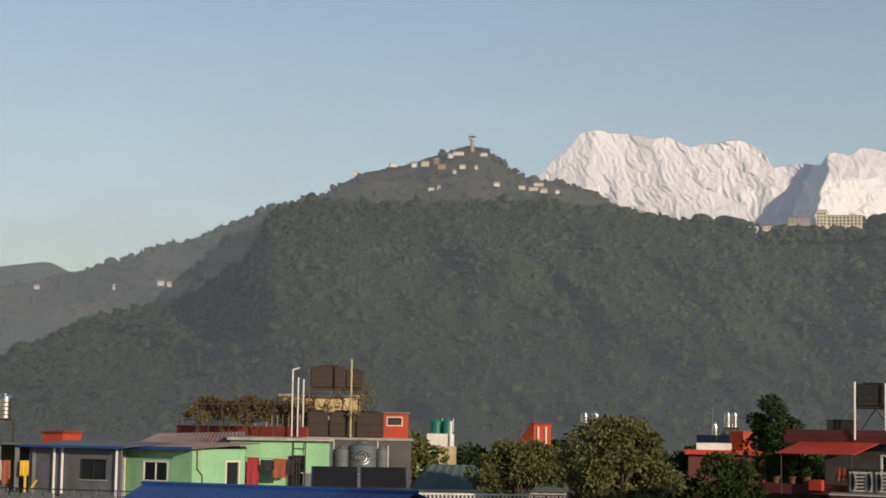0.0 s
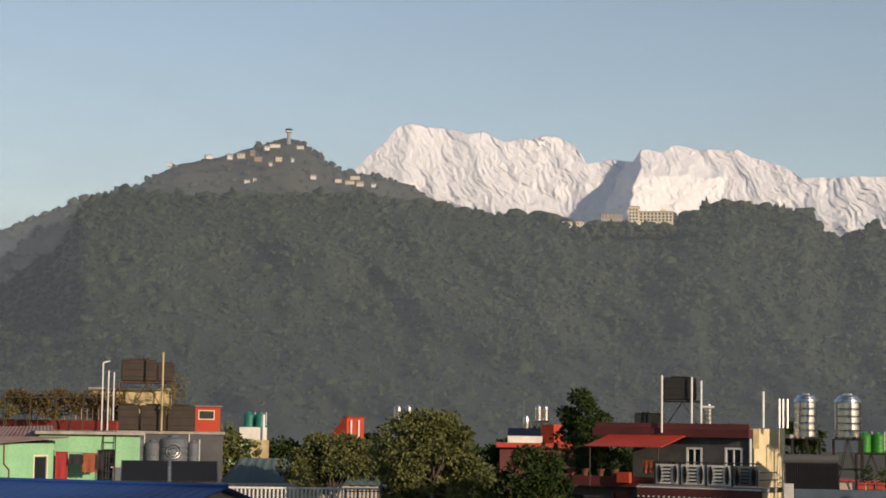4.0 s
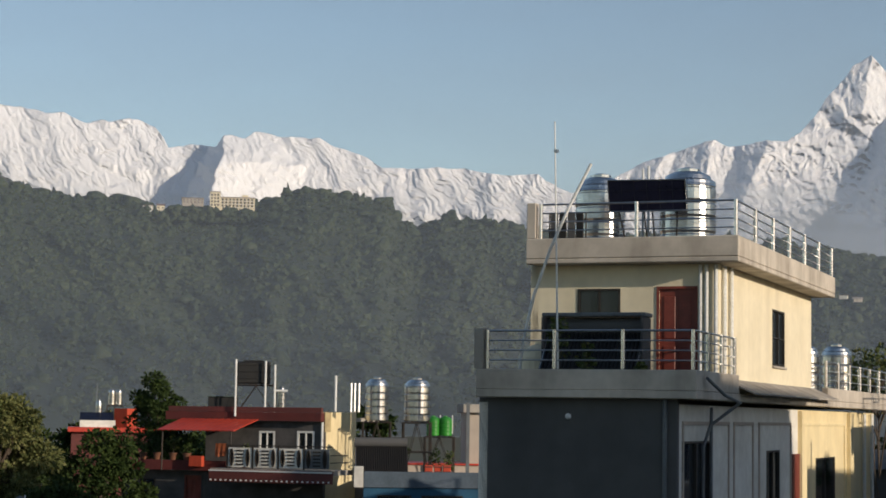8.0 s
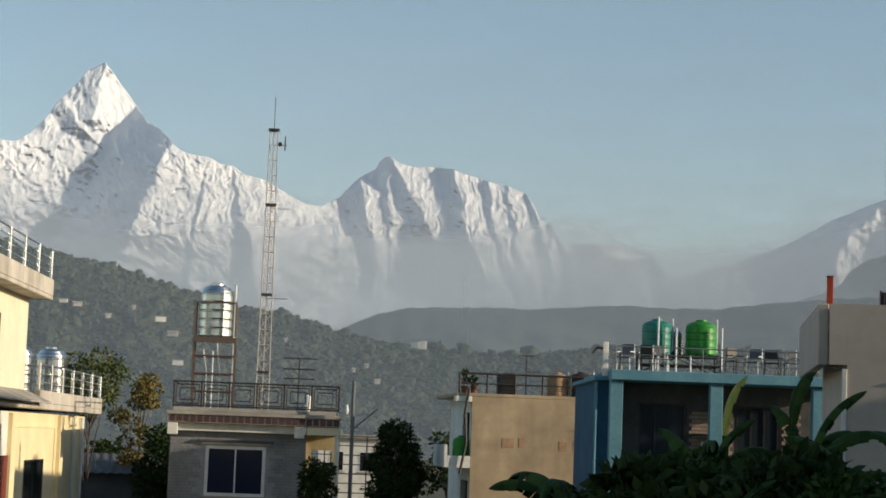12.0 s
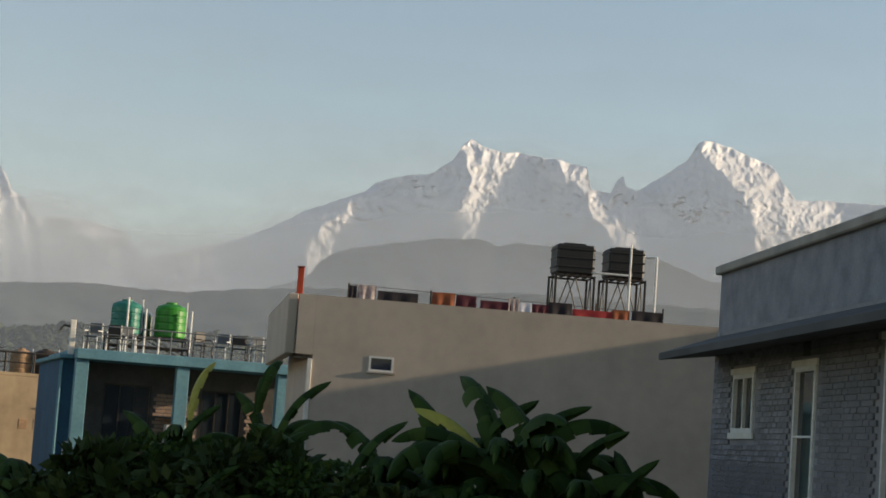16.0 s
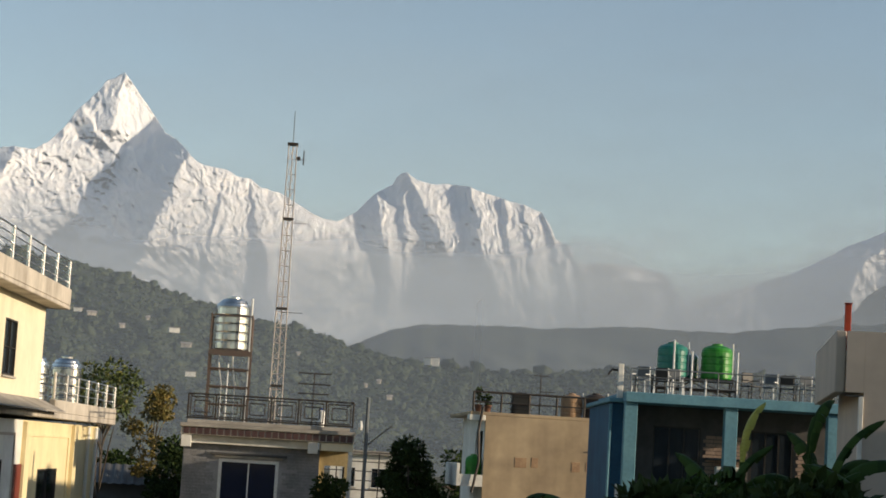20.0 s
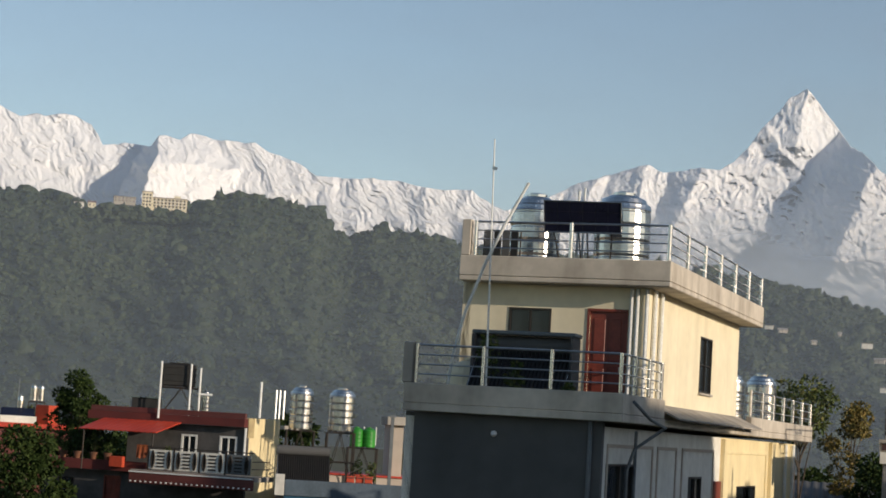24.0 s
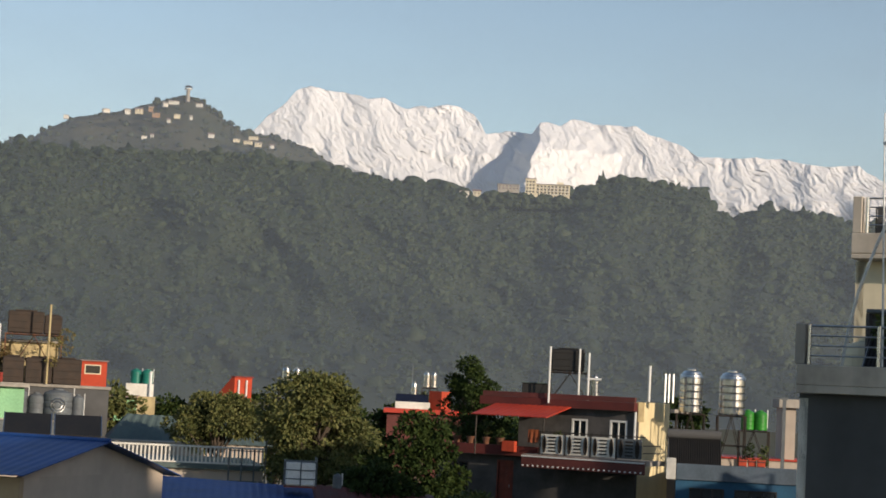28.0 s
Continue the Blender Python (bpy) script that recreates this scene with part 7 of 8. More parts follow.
_pl = empty("roof_pole", R0 @ pose(-8.9, 12, 6.46), "thin grey pole beside the steel tanks", "pole")
part("pole", rod((0, 0, 0), (0, 0, 5.2), 0.03, 6), M["greypl"], _pl)
part("foot", box(-0.1, 0.1, -0.1, 0.1, 0, 0.03), M["greypl"], _pl)
ds = empty("storage_shed", R0 @ pose(0, 8.0, 6.455), "dark open storage shed with concrete posts and stored goods", "shed")
for _x in (-8.6, -7.5, -6.6, -5.75):
    part("post", box(_x, _x + 0.22, 0, 0.22, 0, 2.5), M["greypl"], ds)
part("roof", box(-8.8, -5.4, -0.3, 3, 2.505, 2.62), M["darkgrey"], ds)
part("back_wall", box(-8.8, -5.4, 2.6, 2.7, 0, 2.5), M["darkgrey"], ds)
for _k, (_x, _c) in enumerate(((-8.0, "dark"), (-7.4, "pale"), (-6.95, "rust"), (-6.1, "yellow"))):
    hung_cloth(R0 @ pose(_x, 7.7, 8.2), 0.36 + 0.06 * (_k % 2), 0.75 + 0.2 * (_k % 3), cloth_m[_c], ("black", "pale pink", "orange", "yellow")[_k] + " cloth drying by the storage shed", 40 + _k)
_ys = empty("yellow_slide", R0 @ pose(-5.7, 6.2, 6.455), "bright yellow plastic slide on the roof terrace", "slide")
part("chute", box(-0.25, 0.25, -0.6, 0.6, 0.0, 0.08, 0.02), cloth_m["yellow"], _ys).matrix_local = pose(0.2, 0, 0.6, 0, -58, 0)
part("ladder", box(-0.05, 0.05, -0.25, 0.25, 0, 1.25, 0.01), cloth_m["yellow"], _ys).matrix_local = pose(-0.25, 0, 0)
rb = empty("red_penthouse", R0 @ pose(-5.4, 20, 0, 0, 0, -38), "red painted rooftop stair house", "house")
wall(rb, -0.7, 0.75, 0, 9.5, 0.2, M["orange"])
wall(rb, 0.2, 1.6, 0, 9.5, 0.2, M["orange"], pose(0.75, 0, 0, 0, 0, 90))
part("roof", box(-0.8, 0.85, -0.1, 1.7, 9.504, 9.62), M["red"], rb)
tn = empty("tan_house", R0 @ pose(-19.5, 30, 0), "tan unpainted concrete block house", "house")
wall(tn, 0, 5.4, 0, 9.1, 0.2, M["brownwall"])
wall(tn, 0.2, 6, 0, 9.1, 0.2, M["brownwall"], pose(5.4, 0, 0, 0, 0, 90))
part("roof", box(-0.1, 5.5, -0.1, 6, 9.104, 9.2), M["concrete"], tn)

# ---- house with the roof garden and the pile of tanks ----
C0 = at(-2.5, 102)
C1 = turn(C0, -1.0, -30)
cg = empty("garden_house", C1, "house with a red parapet and a roof garden", "house")
wall(cg, -8.6, -1.7, 0, 9.4, 0.2, M["green"])
wall(cg, 0.2, 9, 0, 9.4, 0.2, M["green"], pose(-1.7, 0, 0, 0, 0, 90))
part("roof_slab", box(-8.7, -1.6, -0.2, 9, 9.404, 9.55), M["concrete"], cg)
part("parapet", box(-8.7, -1.6, -0.25, -0.05, 9.554, 10.05, 0.01), M["red"], cg)
tb = empty("tank_block", C0, "dark grey roof block under the brown tanks", "house")
part("wall", box(-1.8, 3.8, 0.2, 5, 0, 9.4, 0.01), M["darkgrey"], tb)
part("slab", box(-1.9, 3.9, 0.1, 5.1, 9.404, 9.55, 0.01), M["concrete"], tb)
part("upper_wall", box(-3.1, 1.1, 3.0, 5, 9.556, 11.7, 0.01), M["yellow"], tb)
part("upper_roof", box(-3.3, 1.3, 2.8, 5.2, 11.704, 11.82), M["concrete"], tb)
railing(C1, [(-8.6, -0.15, 10.055), (-2.0, -0.15, 10.055)], 0.65, rails=2, spacing=0.3, r_post=0.02, mats=(M["brownwall"], M["rust"]), label="thin wooden picket fence along the red parapet")
for _k in range(11):
    tree(C0 @ pose(-7.5 + _k * 0.56, 1.0 + 0.4 * (_k % 3), 9.556), 1.55 + 0.55 * ((_k * 7) % 4) / 3, 0.62, "withered brown shrub crowding the roof garden", M["leafbrown"] if _k % 4 else M["leafdry"], 800, 0.12, 60 + _k, "garden_shrub", 0.03, 12, spread=(1.25, 1, 0.9), category="shrub")
_pg = empty("pergola", C0 @ pose(-4.9, 1.2, 9.556), "rough pergola of thin poles with withered vines", "pergola")
for _x in (-2.6, -1.3, 0.0, 1.4, 2.6):
    for _y in (-0.7, 0.9):
        part("pole", rod((_x, _y, 0), (_x + 0.05, _y, 1.75 + 0.25 * ((_x * 7) % 3) / 3), 0.03, 6), M["bark"], _pg)
for _y in (-0.7, 0.1, 0.9):
    part("cross_pole", rod((-2.9, _y, 1.62), (2.95, _y + 0.1, 1.7), 0.025, 6), M["bark"], _pg)
mesh_np("vine", *leaf_cloud(np.random.RandomState(12), [(-2.4 + 0.4 * k, 0.1 + 0.5 * math.sin(k * 2.1), 1.7 + 0.15 * math.sin(k * 1.3)) for k in range(13)], [0.36] * 13, 2600, 0.11), M["leafbrown"], _pg, smooth=False)
for _x, _w in ((-1.15, 1.1), (0.15, 1.35), (1.6, 1.45)):
    square_tank(C0 @ pose(_x, 0.9, 9.556), _w, 1.2, 1.42, M["brownpl"], "large dusty brown water tank on the roof")
stand(C0 @ pose(-0.2, 2.0, 9.556), 2.9, 1.3, 2.55, M["rust"], "rusty tall iron stand above the big tanks", levels=2)
square_tank(C0 @ pose(-0.65, 2.0, 12.15), 1.85, 1.2, 1.22, M["brownpl"], "dark brown square tank high on a rusty stand")
square_tank(C0 @ pose(0.75, 2.0, 12.15), 0.9, 1.1, 1.05, M["brownpl"], "smaller brown square tank high on a rusty stand")
_c2 = empty("tank_shed", at(-2.5, 99.0), "low grey block carrying a row of grey tanks", "shed")
part("wall", box(-1.8, 2.6, -0.3, 2.2, 0, 7.7), M["greypl"], _c2)
part("slab", box(-1.9, 2.7, -0.4, 2.3, 7.704, 7.78), M["concrete"], _c2)
for _x, _r in ((-0.9, 0.6), (0.15, 0.42), (1.2, 0.74), (2.2, 0.3)):
    _pt = plastic_tank(at(-2.5, 99.6) @ pose(_x, 0.1, 7.785), _r, 1.6 if _r > 0.5 else 1.35, M["greypl"], "dull grey round plastic water tank")
    if _r > 0.7:
        for _q in (0.34, 0.2):
            part("emblem", tube([(_q * math.cos(a), -math.sqrt(_r * _r - (_q * math.cos(a)) ** 2) - 0.01, 0.75 + _q * math.sin(a)) for a in [2 * math.pi * i / 20 for i in range(21)]], 0.03, 5), M["tube"], _pt, "pale round moulded emblem")
_ob = empty("orange_cabin", C0 @ pose(3.0, 1.0, 9.556), "small orange-red rooftop cabin with a grey window", "cabin")
wall(_ob, -0.65, 0.65, 0, 1.3, 0.08, M["orange"], None, [(-0.5, 0.35, 0.62, 1.12)])
wall(_ob, 0.08, 1.4, 0, 1.3, 0.08, M["orange"], pose(0.65, 0, 0, 0, 0, 90))
window(_ob, -0.5, 0.35, 0.62, 1.12, None, M["cream"], panes=1, sill=False)
part("roof", box(-0.75, 0.75, -0.12, 1.5, 1.304, 1.36), M["rustsheet"], _ob)
_pp = empty("roof_pipes", C0 @ pose(-2.2, 0.3, 9.556), "bent white water pipes rising above the roof", "pipes")
part("pipe", tube([(-0.3, 0, 0), (-0.3, 0, 3.5), (0.05, 0, 3.6)], 0.04), M["whitepl"], _pp)
part("pipe", tube([(0.0, 0, 0), (0.0, 0, 3.1)], 0.04), M["whitepl"], _pp)
part("pipe", tube([(0.28, 0, 0), (0.28, 0, 3.0)], 0.04), M["whitepl"], _pp)
_pl = empty("roof_pole", C0 @ pose(0.58, -0.02, 9.556), "yellowish bamboo pole standing among the tanks", "pole")
part("pole", rod((0, 0, 0), (0, 0, 4.1), 0.055, 8), M["yellow"], _pl)
mesh_np("creeper", *leaf_cloud(np.random.RandomState(9), [(0.3, 0.2, 2.2), (0.9, 0.3, 2.6), (0.8, 0.2, 1.8), (0.2, 0.1, 1.2)], [0.35, 0.45, 0.4, 0.3], 420, 0.13), M["leafdry"], _pl, smooth=False)
_ld = empty("ladder", at(-2.5, 98.4) @ pose(-2.0, 0, 6.46), "dark iron ladder against the green house", "ladder")
for _x in (-0.3, 0.3):
    part("stile", rod((_x, 0, 0), (_x, 0.3, 3.2), 0.03, 6), M["iron"], _ld)
for _k in range(8):
    part("rung", rod((-0.3, 0.04 * _k, 0.35 + _k * 0.36), (0.3, 0.04 * _k, 0.35 + _k * 0.36), 0.022, 6), M["iron"], _ld)
# two dark solar collectors on a low roof
_lr = empty("low_block", at(-2.5, 91), "low grey roof block with solar collectors", "house")
part("wall", box(-1.6, 8.4, 0, 3, 0, 7.2), M["greywall"], _lr)
for _x in (-0.2, 2.1):
    _sc = empty("solar_collector", at(-2.5, 91) @ pose(_x, 1.0, 7.205), "black sloping solar water collector on the low roof", "solar collector", "black solar collectors")
    part("panel", box(-1.05, 1.05, -0.9, 0.9, 0, 0.07, 0.01), M["blackpl"], _sc).matrix_local = pose(0, 0, 0.5, 30, 0, 0)
    for _a in (-1.1, 1.05):
        part("frame", box(_a, _a + 0.05, -0.92, 0.92, -0.01, 0.09), M["tube"], _sc).matrix_local = pose(0, 0, 0.5, 30, 0, 0)
    for _a in (-0.9, 0.9):
        part("leg", rod((_a, 0.75, 0), (_a, 0.75, 0.92), 0.03, 6), M["tube"], _sc)
# grey-green gabled roof
_gg = empty("gabled_shed", at(-2.5, 92.5) @ pose(5.7, 0, 0), "shed with a grey-green sheet metal gable roof", "shed")
part("wall", box(-1.9, 5.2, 0.2, 3.6, 0, 7.14), M["greywall"], _gg)
for _a, _b in ((-2.2, -1.3), (5.6, 4.6)):
    _bm = bmesh.new()
    _v = [_bm.verts.new(p) for p in ((_a, 0.02, 7.2), (_a, 3.88, 7.2), (_b, 1.9, 8.28), (_b, 0.3, 7.2), (_b, 3.6, 7.2))]
    for _f in ((0, 1, 2), (0, 2, 3), (1, 4, 2), (2, 4, 3), (0, 3, 4, 1)):
        _bm.faces.new([_v[i] for i in _f])
    part("hip", _bm, M["darkgrey"], _gg)
sheet_roof("roof", _gg, (-2.2, 0, 7.2), (5.6, 0, 7.15), (-1.3, 1.9, 8.35), (4.6, 1.9, 8.3), M["greensheet"], 16, 0.03)
sheet_roof("roof", _gg, (5.6, 3.9, 7.15), (-2.2, 3.9, 7.2), (4.6, 1.9, 8.3), (-1.3, 1.9, 8.35), M["greensheet"], 16, 0.03)

# ---- long white balustrade ----
L0 = at(-1, 78)
bl = empty("balustrade", L0, "long white balustrade of upright slats on a terrace edge", "balustrade")
part("top_rail", box(-5.9, 7.15, -0.05, 0.08, 7.44, 7.52, 0.01), M["white"], bl)
part("bottom_rail", box(-5.9, 7.15, -0.05, 0.08, 6.82, 6.88, 0.01), M["white"], bl)
_bm = box(-0.035, 0.035, -0.02, 0.05, 6.885, 7.435, 0.008)
_sl = part("slat", _bm, M["white"], bl)
_sl.location = (-5.8, 0, 0)
for _k in range(1, 81):
    _o = new("slat", _sl.data)
    _o.parent = bl
    _o.location = (-5.8 + _k * 0.161, 0, 0)
_lt = empty("terrace_house", L0, "grey terrace house below the white balustrade", "house")
part("wall", box(-5.9, 7.15, 0.12, 8, 0, 6.6), M["greywall"], _lt)
part("roof_slab", box(-6.0, 7.2, -0.1, 8, 6.604, 6.8), M["greensheet"], _lt)
_fr = empty("metal_frame", L0 @ pose(6.4, -0.6, 0), "rusty metal frame of posts at the balustrade's end", "frame")
for _x in (-0.7, -0.2, 0.3, 0.75):
    part("post", rod((_x, 0, 0), (_x, 0, 7.5 + (0.9 if _x > 0.7 else 0)), 0.035, 6), M["greypl"], _fr)
for _z in (6.2, 6.8, 7.4):
    part("bar", rod((-0.7, 0, _z), (0.75, 0, _z), 0.025, 6), M["greypl"], _fr)

# ---- blue-roofed house ----
H0 = pose(-2.49, 53.6, 0, 0, 0, -30)
hb = empty("blue_roofed_house", H0, "tan house with a wide blue sheet metal gable roof", "house")
_hw = [(-6.5, -5.2, 4.6, 6.45)]
wall(hb, -8.05, -0.35, 0, 7.2, 0.2, M["brownwall"], pose(0, 0.4, 0), _hw)
window(hb, *_hw[0], pose(0, 0.4, 0), M["whitepl"], panes=2, fw=0.09)
wall(hb, 0.2, 8.0, 0, 7.2, 0.2, M["greywall"], pose(-0.35, 0.4, 0, 0, 0, 90), [(2.6, 3.6, 4.4, 6.3), (4.5, 5.4, 5.2, 6.3)])
window(hb, 2.6, 3.6, 4.4, 6.3, pose(-0.35, 0.4, 0, 0, 0, 90), M["whitepl"], panes=2, fw=0.09)
window(hb, 4.5, 5.4, 5.2, 6.3, pose(-0.35, 0.4, 0, 0, 0, 90), M["whitepl"], panes=2, fw=0.09)
_bm = bmesh.new()
_v = [_bm.verts.new(p) for p in ((-0.36, 0.45, 7.2), (-0.36, 8.4, 7.2), (-0.36, 4.4, 8.1), (-0.55, 0.45, 7.2), (-0.55, 8.4, 7.2), (-0.55, 4.4, 8.1))]
for _f in ((0, 1, 2), (5, 4, 3), (0, 2, 5, 3), (2, 1, 4, 5), (1, 0, 3, 4)):
    _bm.faces.new([_v[i] for i in _f])
part("gable_wall", _bm, M["greywall"], hb)
sheet_roof("roof", hb, (-8.4, -0.1, 7.3), (0.05, -0.1, 7.3), (-10.1, 4.4, 8.18), (0.05, 4.4, 8.18), M["bluesheet"], 26, 0.009, "blue painted ribbed roof sheet")
sheet_roof("roof", hb, (0.05, 8.9, 7.1), (-10.4, 8.9, 7.1), (0.05, 4.4, 8.18), (-10.1, 4.4, 8.18), M["bluesheet"], 26, 0.009, "blue painted ribbed roof sheet")
part("ridge_cap", tube([(-10.1, 4.4, 8.2), (0.05, 4.4, 8.2)], 0.07, 8), M["bluesheet"], hb)
part("white_post", box(-8.2, -8.08, 0.3, 0.398, 0, 7.15), M["white"], hb)
# second blue roof and the maroon one
D0 = at(3, 66)
d2 = empty("blue_shed", D0, "low shed with a blue sheet roof and white front", "shed")
sheet_roof("roof", d2, (-2.9, -1.2, 6.15), (3.2, -1.2, 6.05), (-2.9, 2.6, 6.75), (3.2, 2.6, 6.55), M["bluesheet"], 22, 0.009, "blue painted ribbed roof sheet")
wall(d2, -2.8, 3.1, 0, 6.1, 0.15, M["white"], pose(0, 0.3, 0), [(-2.3, -1.0, 4.4, 5.9), (-0.2, 1.6, 4.4, 5.6)])
wall(d2, 0.15, 2.4, 0, 6.1, 0.15, M["greywall"], pose(3.1, 0.3, 0, 0, 0, 90))
window(d2, -0.2, 1.6, 4.4, 5.6, pose(0, 0.3, 0), M["darkframe"], panes=3)
door(d2, -2.3, -1.0, 4.4, 5.9, pose(0, 0.3, 0), M["darkframe"])
for _x in (0.6, 1.4, 2.4):
    part("post", rod((_x, -0.9, 0), (_x, -0.9, 6.1), 0.04, 6), M["iron"], d2)
d3 = empty("maroon_shed", D0 @ pose(5.3, 1.5, 0), "low shed with a maroon sheet roof", "shed")
sheet_roof("roof", d3, (-2.1, -1.6, 6.0), (2.3, -1.6, 5.9), (-2.1, 2.0, 6.6), (2.3, 2.0, 6.4), M["maroonsheet"], 16, 0.025)
part("wall", box(-1.9, 2.1, -0.6, 1.9, 0, 5.95), M["greywall"], d3)
ib = empty("caged_tank", D0 @ pose(2.7, 1.0, 6.62), "white square plastic tank in a steel cage", "water tank")
part("tank", box(-0.5, 0.5, -0.5, 0.5, 0.06, 0.86, 0.05), M["whitepl"], ib)
part("pallet", box(-0.55, 0.55, -0.55, 0.55, 0, 0.055), M["wood"], ib)
for _x in (-0.53, 0, 0.53):
    for _y in (-0.53, 0.53):
        part("cage_bar", rod((_x, _y, 0.03), (_x, _y, 0.9 if _x < 0.5 else 1.05), 0.02, 6), M["greypl"], ib)
for _z in (0.3, 0.6, 0.88):
    part("cage_bar", tube([(-0.53, -0.53, _z), (0.53, -0.53, _z), (0.53, 0.53, _z), (-0.53, 0.53, _z), (-0.53, -0.53, _z)], 0.018, 5), M["greypl"], ib)
plastic_tank(D0 @ pose(4.05, 2.0, 6.58), 0.16, 0.52, M["greypl"], "small pale green drum on the maroon roof")

# ---- houses farther back ----
E0 = at(2, 120)
e1 = empty("small_green_house", E0, "small house with green and cream walls", "house")
wall(e1, -5.75, -3.25, 0, 8.9, 0.2, M["green"], None, [(-5.3, -4.6, 6.9, 8.5)])
wall(e1, -3.247, -2.15, 0, 9.0, 0.2, M["yellow"])
part("roof", box(-6.0, -3.2, -0.6, 5, 8.905, 9.02), M["rustsheet"], e1)
window(e1, -5.3, -4.6, 6.9, 8.5, None, M["darkframe"], panes=1)
e2 = empty("white_block", at(2, 130), "white rooftop block under two green tanks", "house")
part("wall", box(-4.3, -2.5, 0, 2, 0, 9.75, 0.01), M["white"], e2)
part("pipe", rod((-2.7, -0.1, 8.5), (-2.7, -0.1, 10.6), 0.1, 8), M["whitepl"], e2)
for _x in (-3.7, -2.95):
    plastic_tank(at(2, 130) @ pose(_x, 1.0, 9.755), 0.38, 1.0, M["tealpl"], "dark green round plastic water tank on a white block")
e3 = empty("red_stair_house", turn(E0, 2.62, -38), "red roof stair house with a sloping side", "house")
_bm = bmesh.new()
_v = [_bm.verts.new(p) for p in ((1.3, 0, 0), (2.62, 0, 0), (2.62, 0, 10.45), (2.45, 0, 10.45), (1.3, 0, 8.9), (1.3, 1.8, 0), (2.62, 1.8, 0), (2.62, 1.8, 10.45), (2.45, 1.8, 10.45), (1.3, 1.8, 8.9))]
for _f in ((0, 1, 2, 3, 4), (9, 8, 7, 6, 5), (0, 4, 9, 5), (4, 3, 8, 9), (3, 2, 7, 8), (2, 1, 6, 7), (1, 0, 5, 6)):
    _bm.faces.new([_v[i] for i in _f])
part("wall", _bm, M["orange"], e3)
part("coping", box(2.4, 2.7, -0.06, 1.86, 10.454, 10.53), M["red"], e3)
for _y in (0.3, 1.1):
    part("pipe", rod((2.7, _y, 8.9), (2.7, _y, 10.3), 0.06, 8), M["whitepl"], e3)
e4 = empty("grey_house", at(2, 118.5), "grey house with a flat dark roof", "house")
wall(e4, 2.4, 6.6, 0, 8.75, 0.2, M["greypl"], None, [(3.9, 4.8, 7.3, 8.5)])
part("roof", box(2.1, 6.8, -0.5, 4, 8.754, 9.0), M["darkgrey"], e4)
window(e4, 3.9, 4.8, 7.3, 8.5, None, M["whitepl"], panes=2)
for _x in (6.25, 6.95):
    steel_tank(at(2, 130) @ pose(_x, 0, 10.2), 0.28, 1.15, "bright steel tank above the tree top")
stand(at(2, 130) @ pose(6.6, 0, 0), 1.6, 0.7, 10.15, M["iron"], "tall iron stand behind the tree", brace=False, levels=6)
# house with the white boiler tanks and red box
F0 = at(9, 112)
f1 = empty("red_roofed_house", F0, "house with white parapet and red roof edge", "house")
wall(f1, -2.4, 2.4, 0, 8.85, 0.2, M["maroonsheet"])
part("red_edge", box(-2.6, 2.6, -0.4, 5, 8.854, 9.12, 0.01), M["redsheet"], f1)
part("parapet", box(-1.95, 0.05, -0.2, 0.0, 9.125, 9.52, 0.01), M["white"], f1)
part("stair_box", box(-0.95, 0, 0, 0.85, 9.125, 10.2, 0.01), M["orange"], f1).matrix_local = pose(0.7, -0.2, 0, 0, 0, -40)
_sp = empty("solar_collector", F0 @ pose(-1.0, 0.3, 9.13), "dark flat solar collector behind the white parapet", "solar collector", "black solar collectors")
part("panel", box(-0.95, 0.95, -0.5, 0.5, 0, 0.06), M["panel"], _sp).matrix_local = pose(0, 0, 0.55, 28, 0, 0)
for _a in (-0.8, 0.8):
    part("leg", rod((_a, 0.35, 0), (_a, 0.35, 0.72), 0.03, 6), M["iron"], _sp)
for _x in (-0.19, 0.21):
    steel_tank(F0 @ pose(_x, 1.5, 10.42), 0.2, 0.9, "bright white-lit steel boiler tank")
stand(F0 @ pose(0, 1.5, 9.13), 0.9, 0.6, 1.25, M["iron"], "iron stand for two boiler tanks")
steel_tank(F0 @ pose(-0.9, 0.9, 9.13), 0.18, 1.6, "slim bright steel tank by the parapet")
_pl = empty("roof_pole", F0 @ pose(-1.05, 1.6, 9.13), "thin pole on the red-edged roof", "pole")
part("pole", rod((0, 0, 0), (0, 0, 2.5), 0.03, 6), M["greypl"], _pl)
part("foot", box(-0.1, 0.1, -0.1, 0.1, 0, 0.03), M["greypl"], _pl)

# ---- red and grey house with the ornamental balcony ----
P0 = at(14, 81)
P1 = turn(P0, 1.6, -25)
ph = empty("red_grey_house", P1, "grey house with maroon bands and an ornamental white balcony", "house")
_ph = [(-1.12, -0.44, 8.0, 9.3), (0.48, 1.21, 8.0, 9.32)]
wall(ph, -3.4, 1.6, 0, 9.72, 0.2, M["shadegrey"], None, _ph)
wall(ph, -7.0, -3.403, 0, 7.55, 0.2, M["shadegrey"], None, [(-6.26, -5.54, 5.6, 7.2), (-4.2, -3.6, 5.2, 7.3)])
wall(ph, 0.2, 3.4, 0, 10.12, 0.2, M["yellowcream"], pose(1.6, 0, 0, 0, 0, 90))
part("wall_patch", box(1.605, 1.64, -0.003, 0.6, 9.3, 10.12, 0.01), M["yellow"], ph)
for _o in _ph:
    window(ph, *_o, None, M["whitepl"], panes=2, fw=0.08)
window(ph, -6.26, -5.54, 5.6, 7.2, None, M["darkframe"], panes=1)
door(ph, -4.2, -3.6, 5.2, 7.3, None, M["wood"])
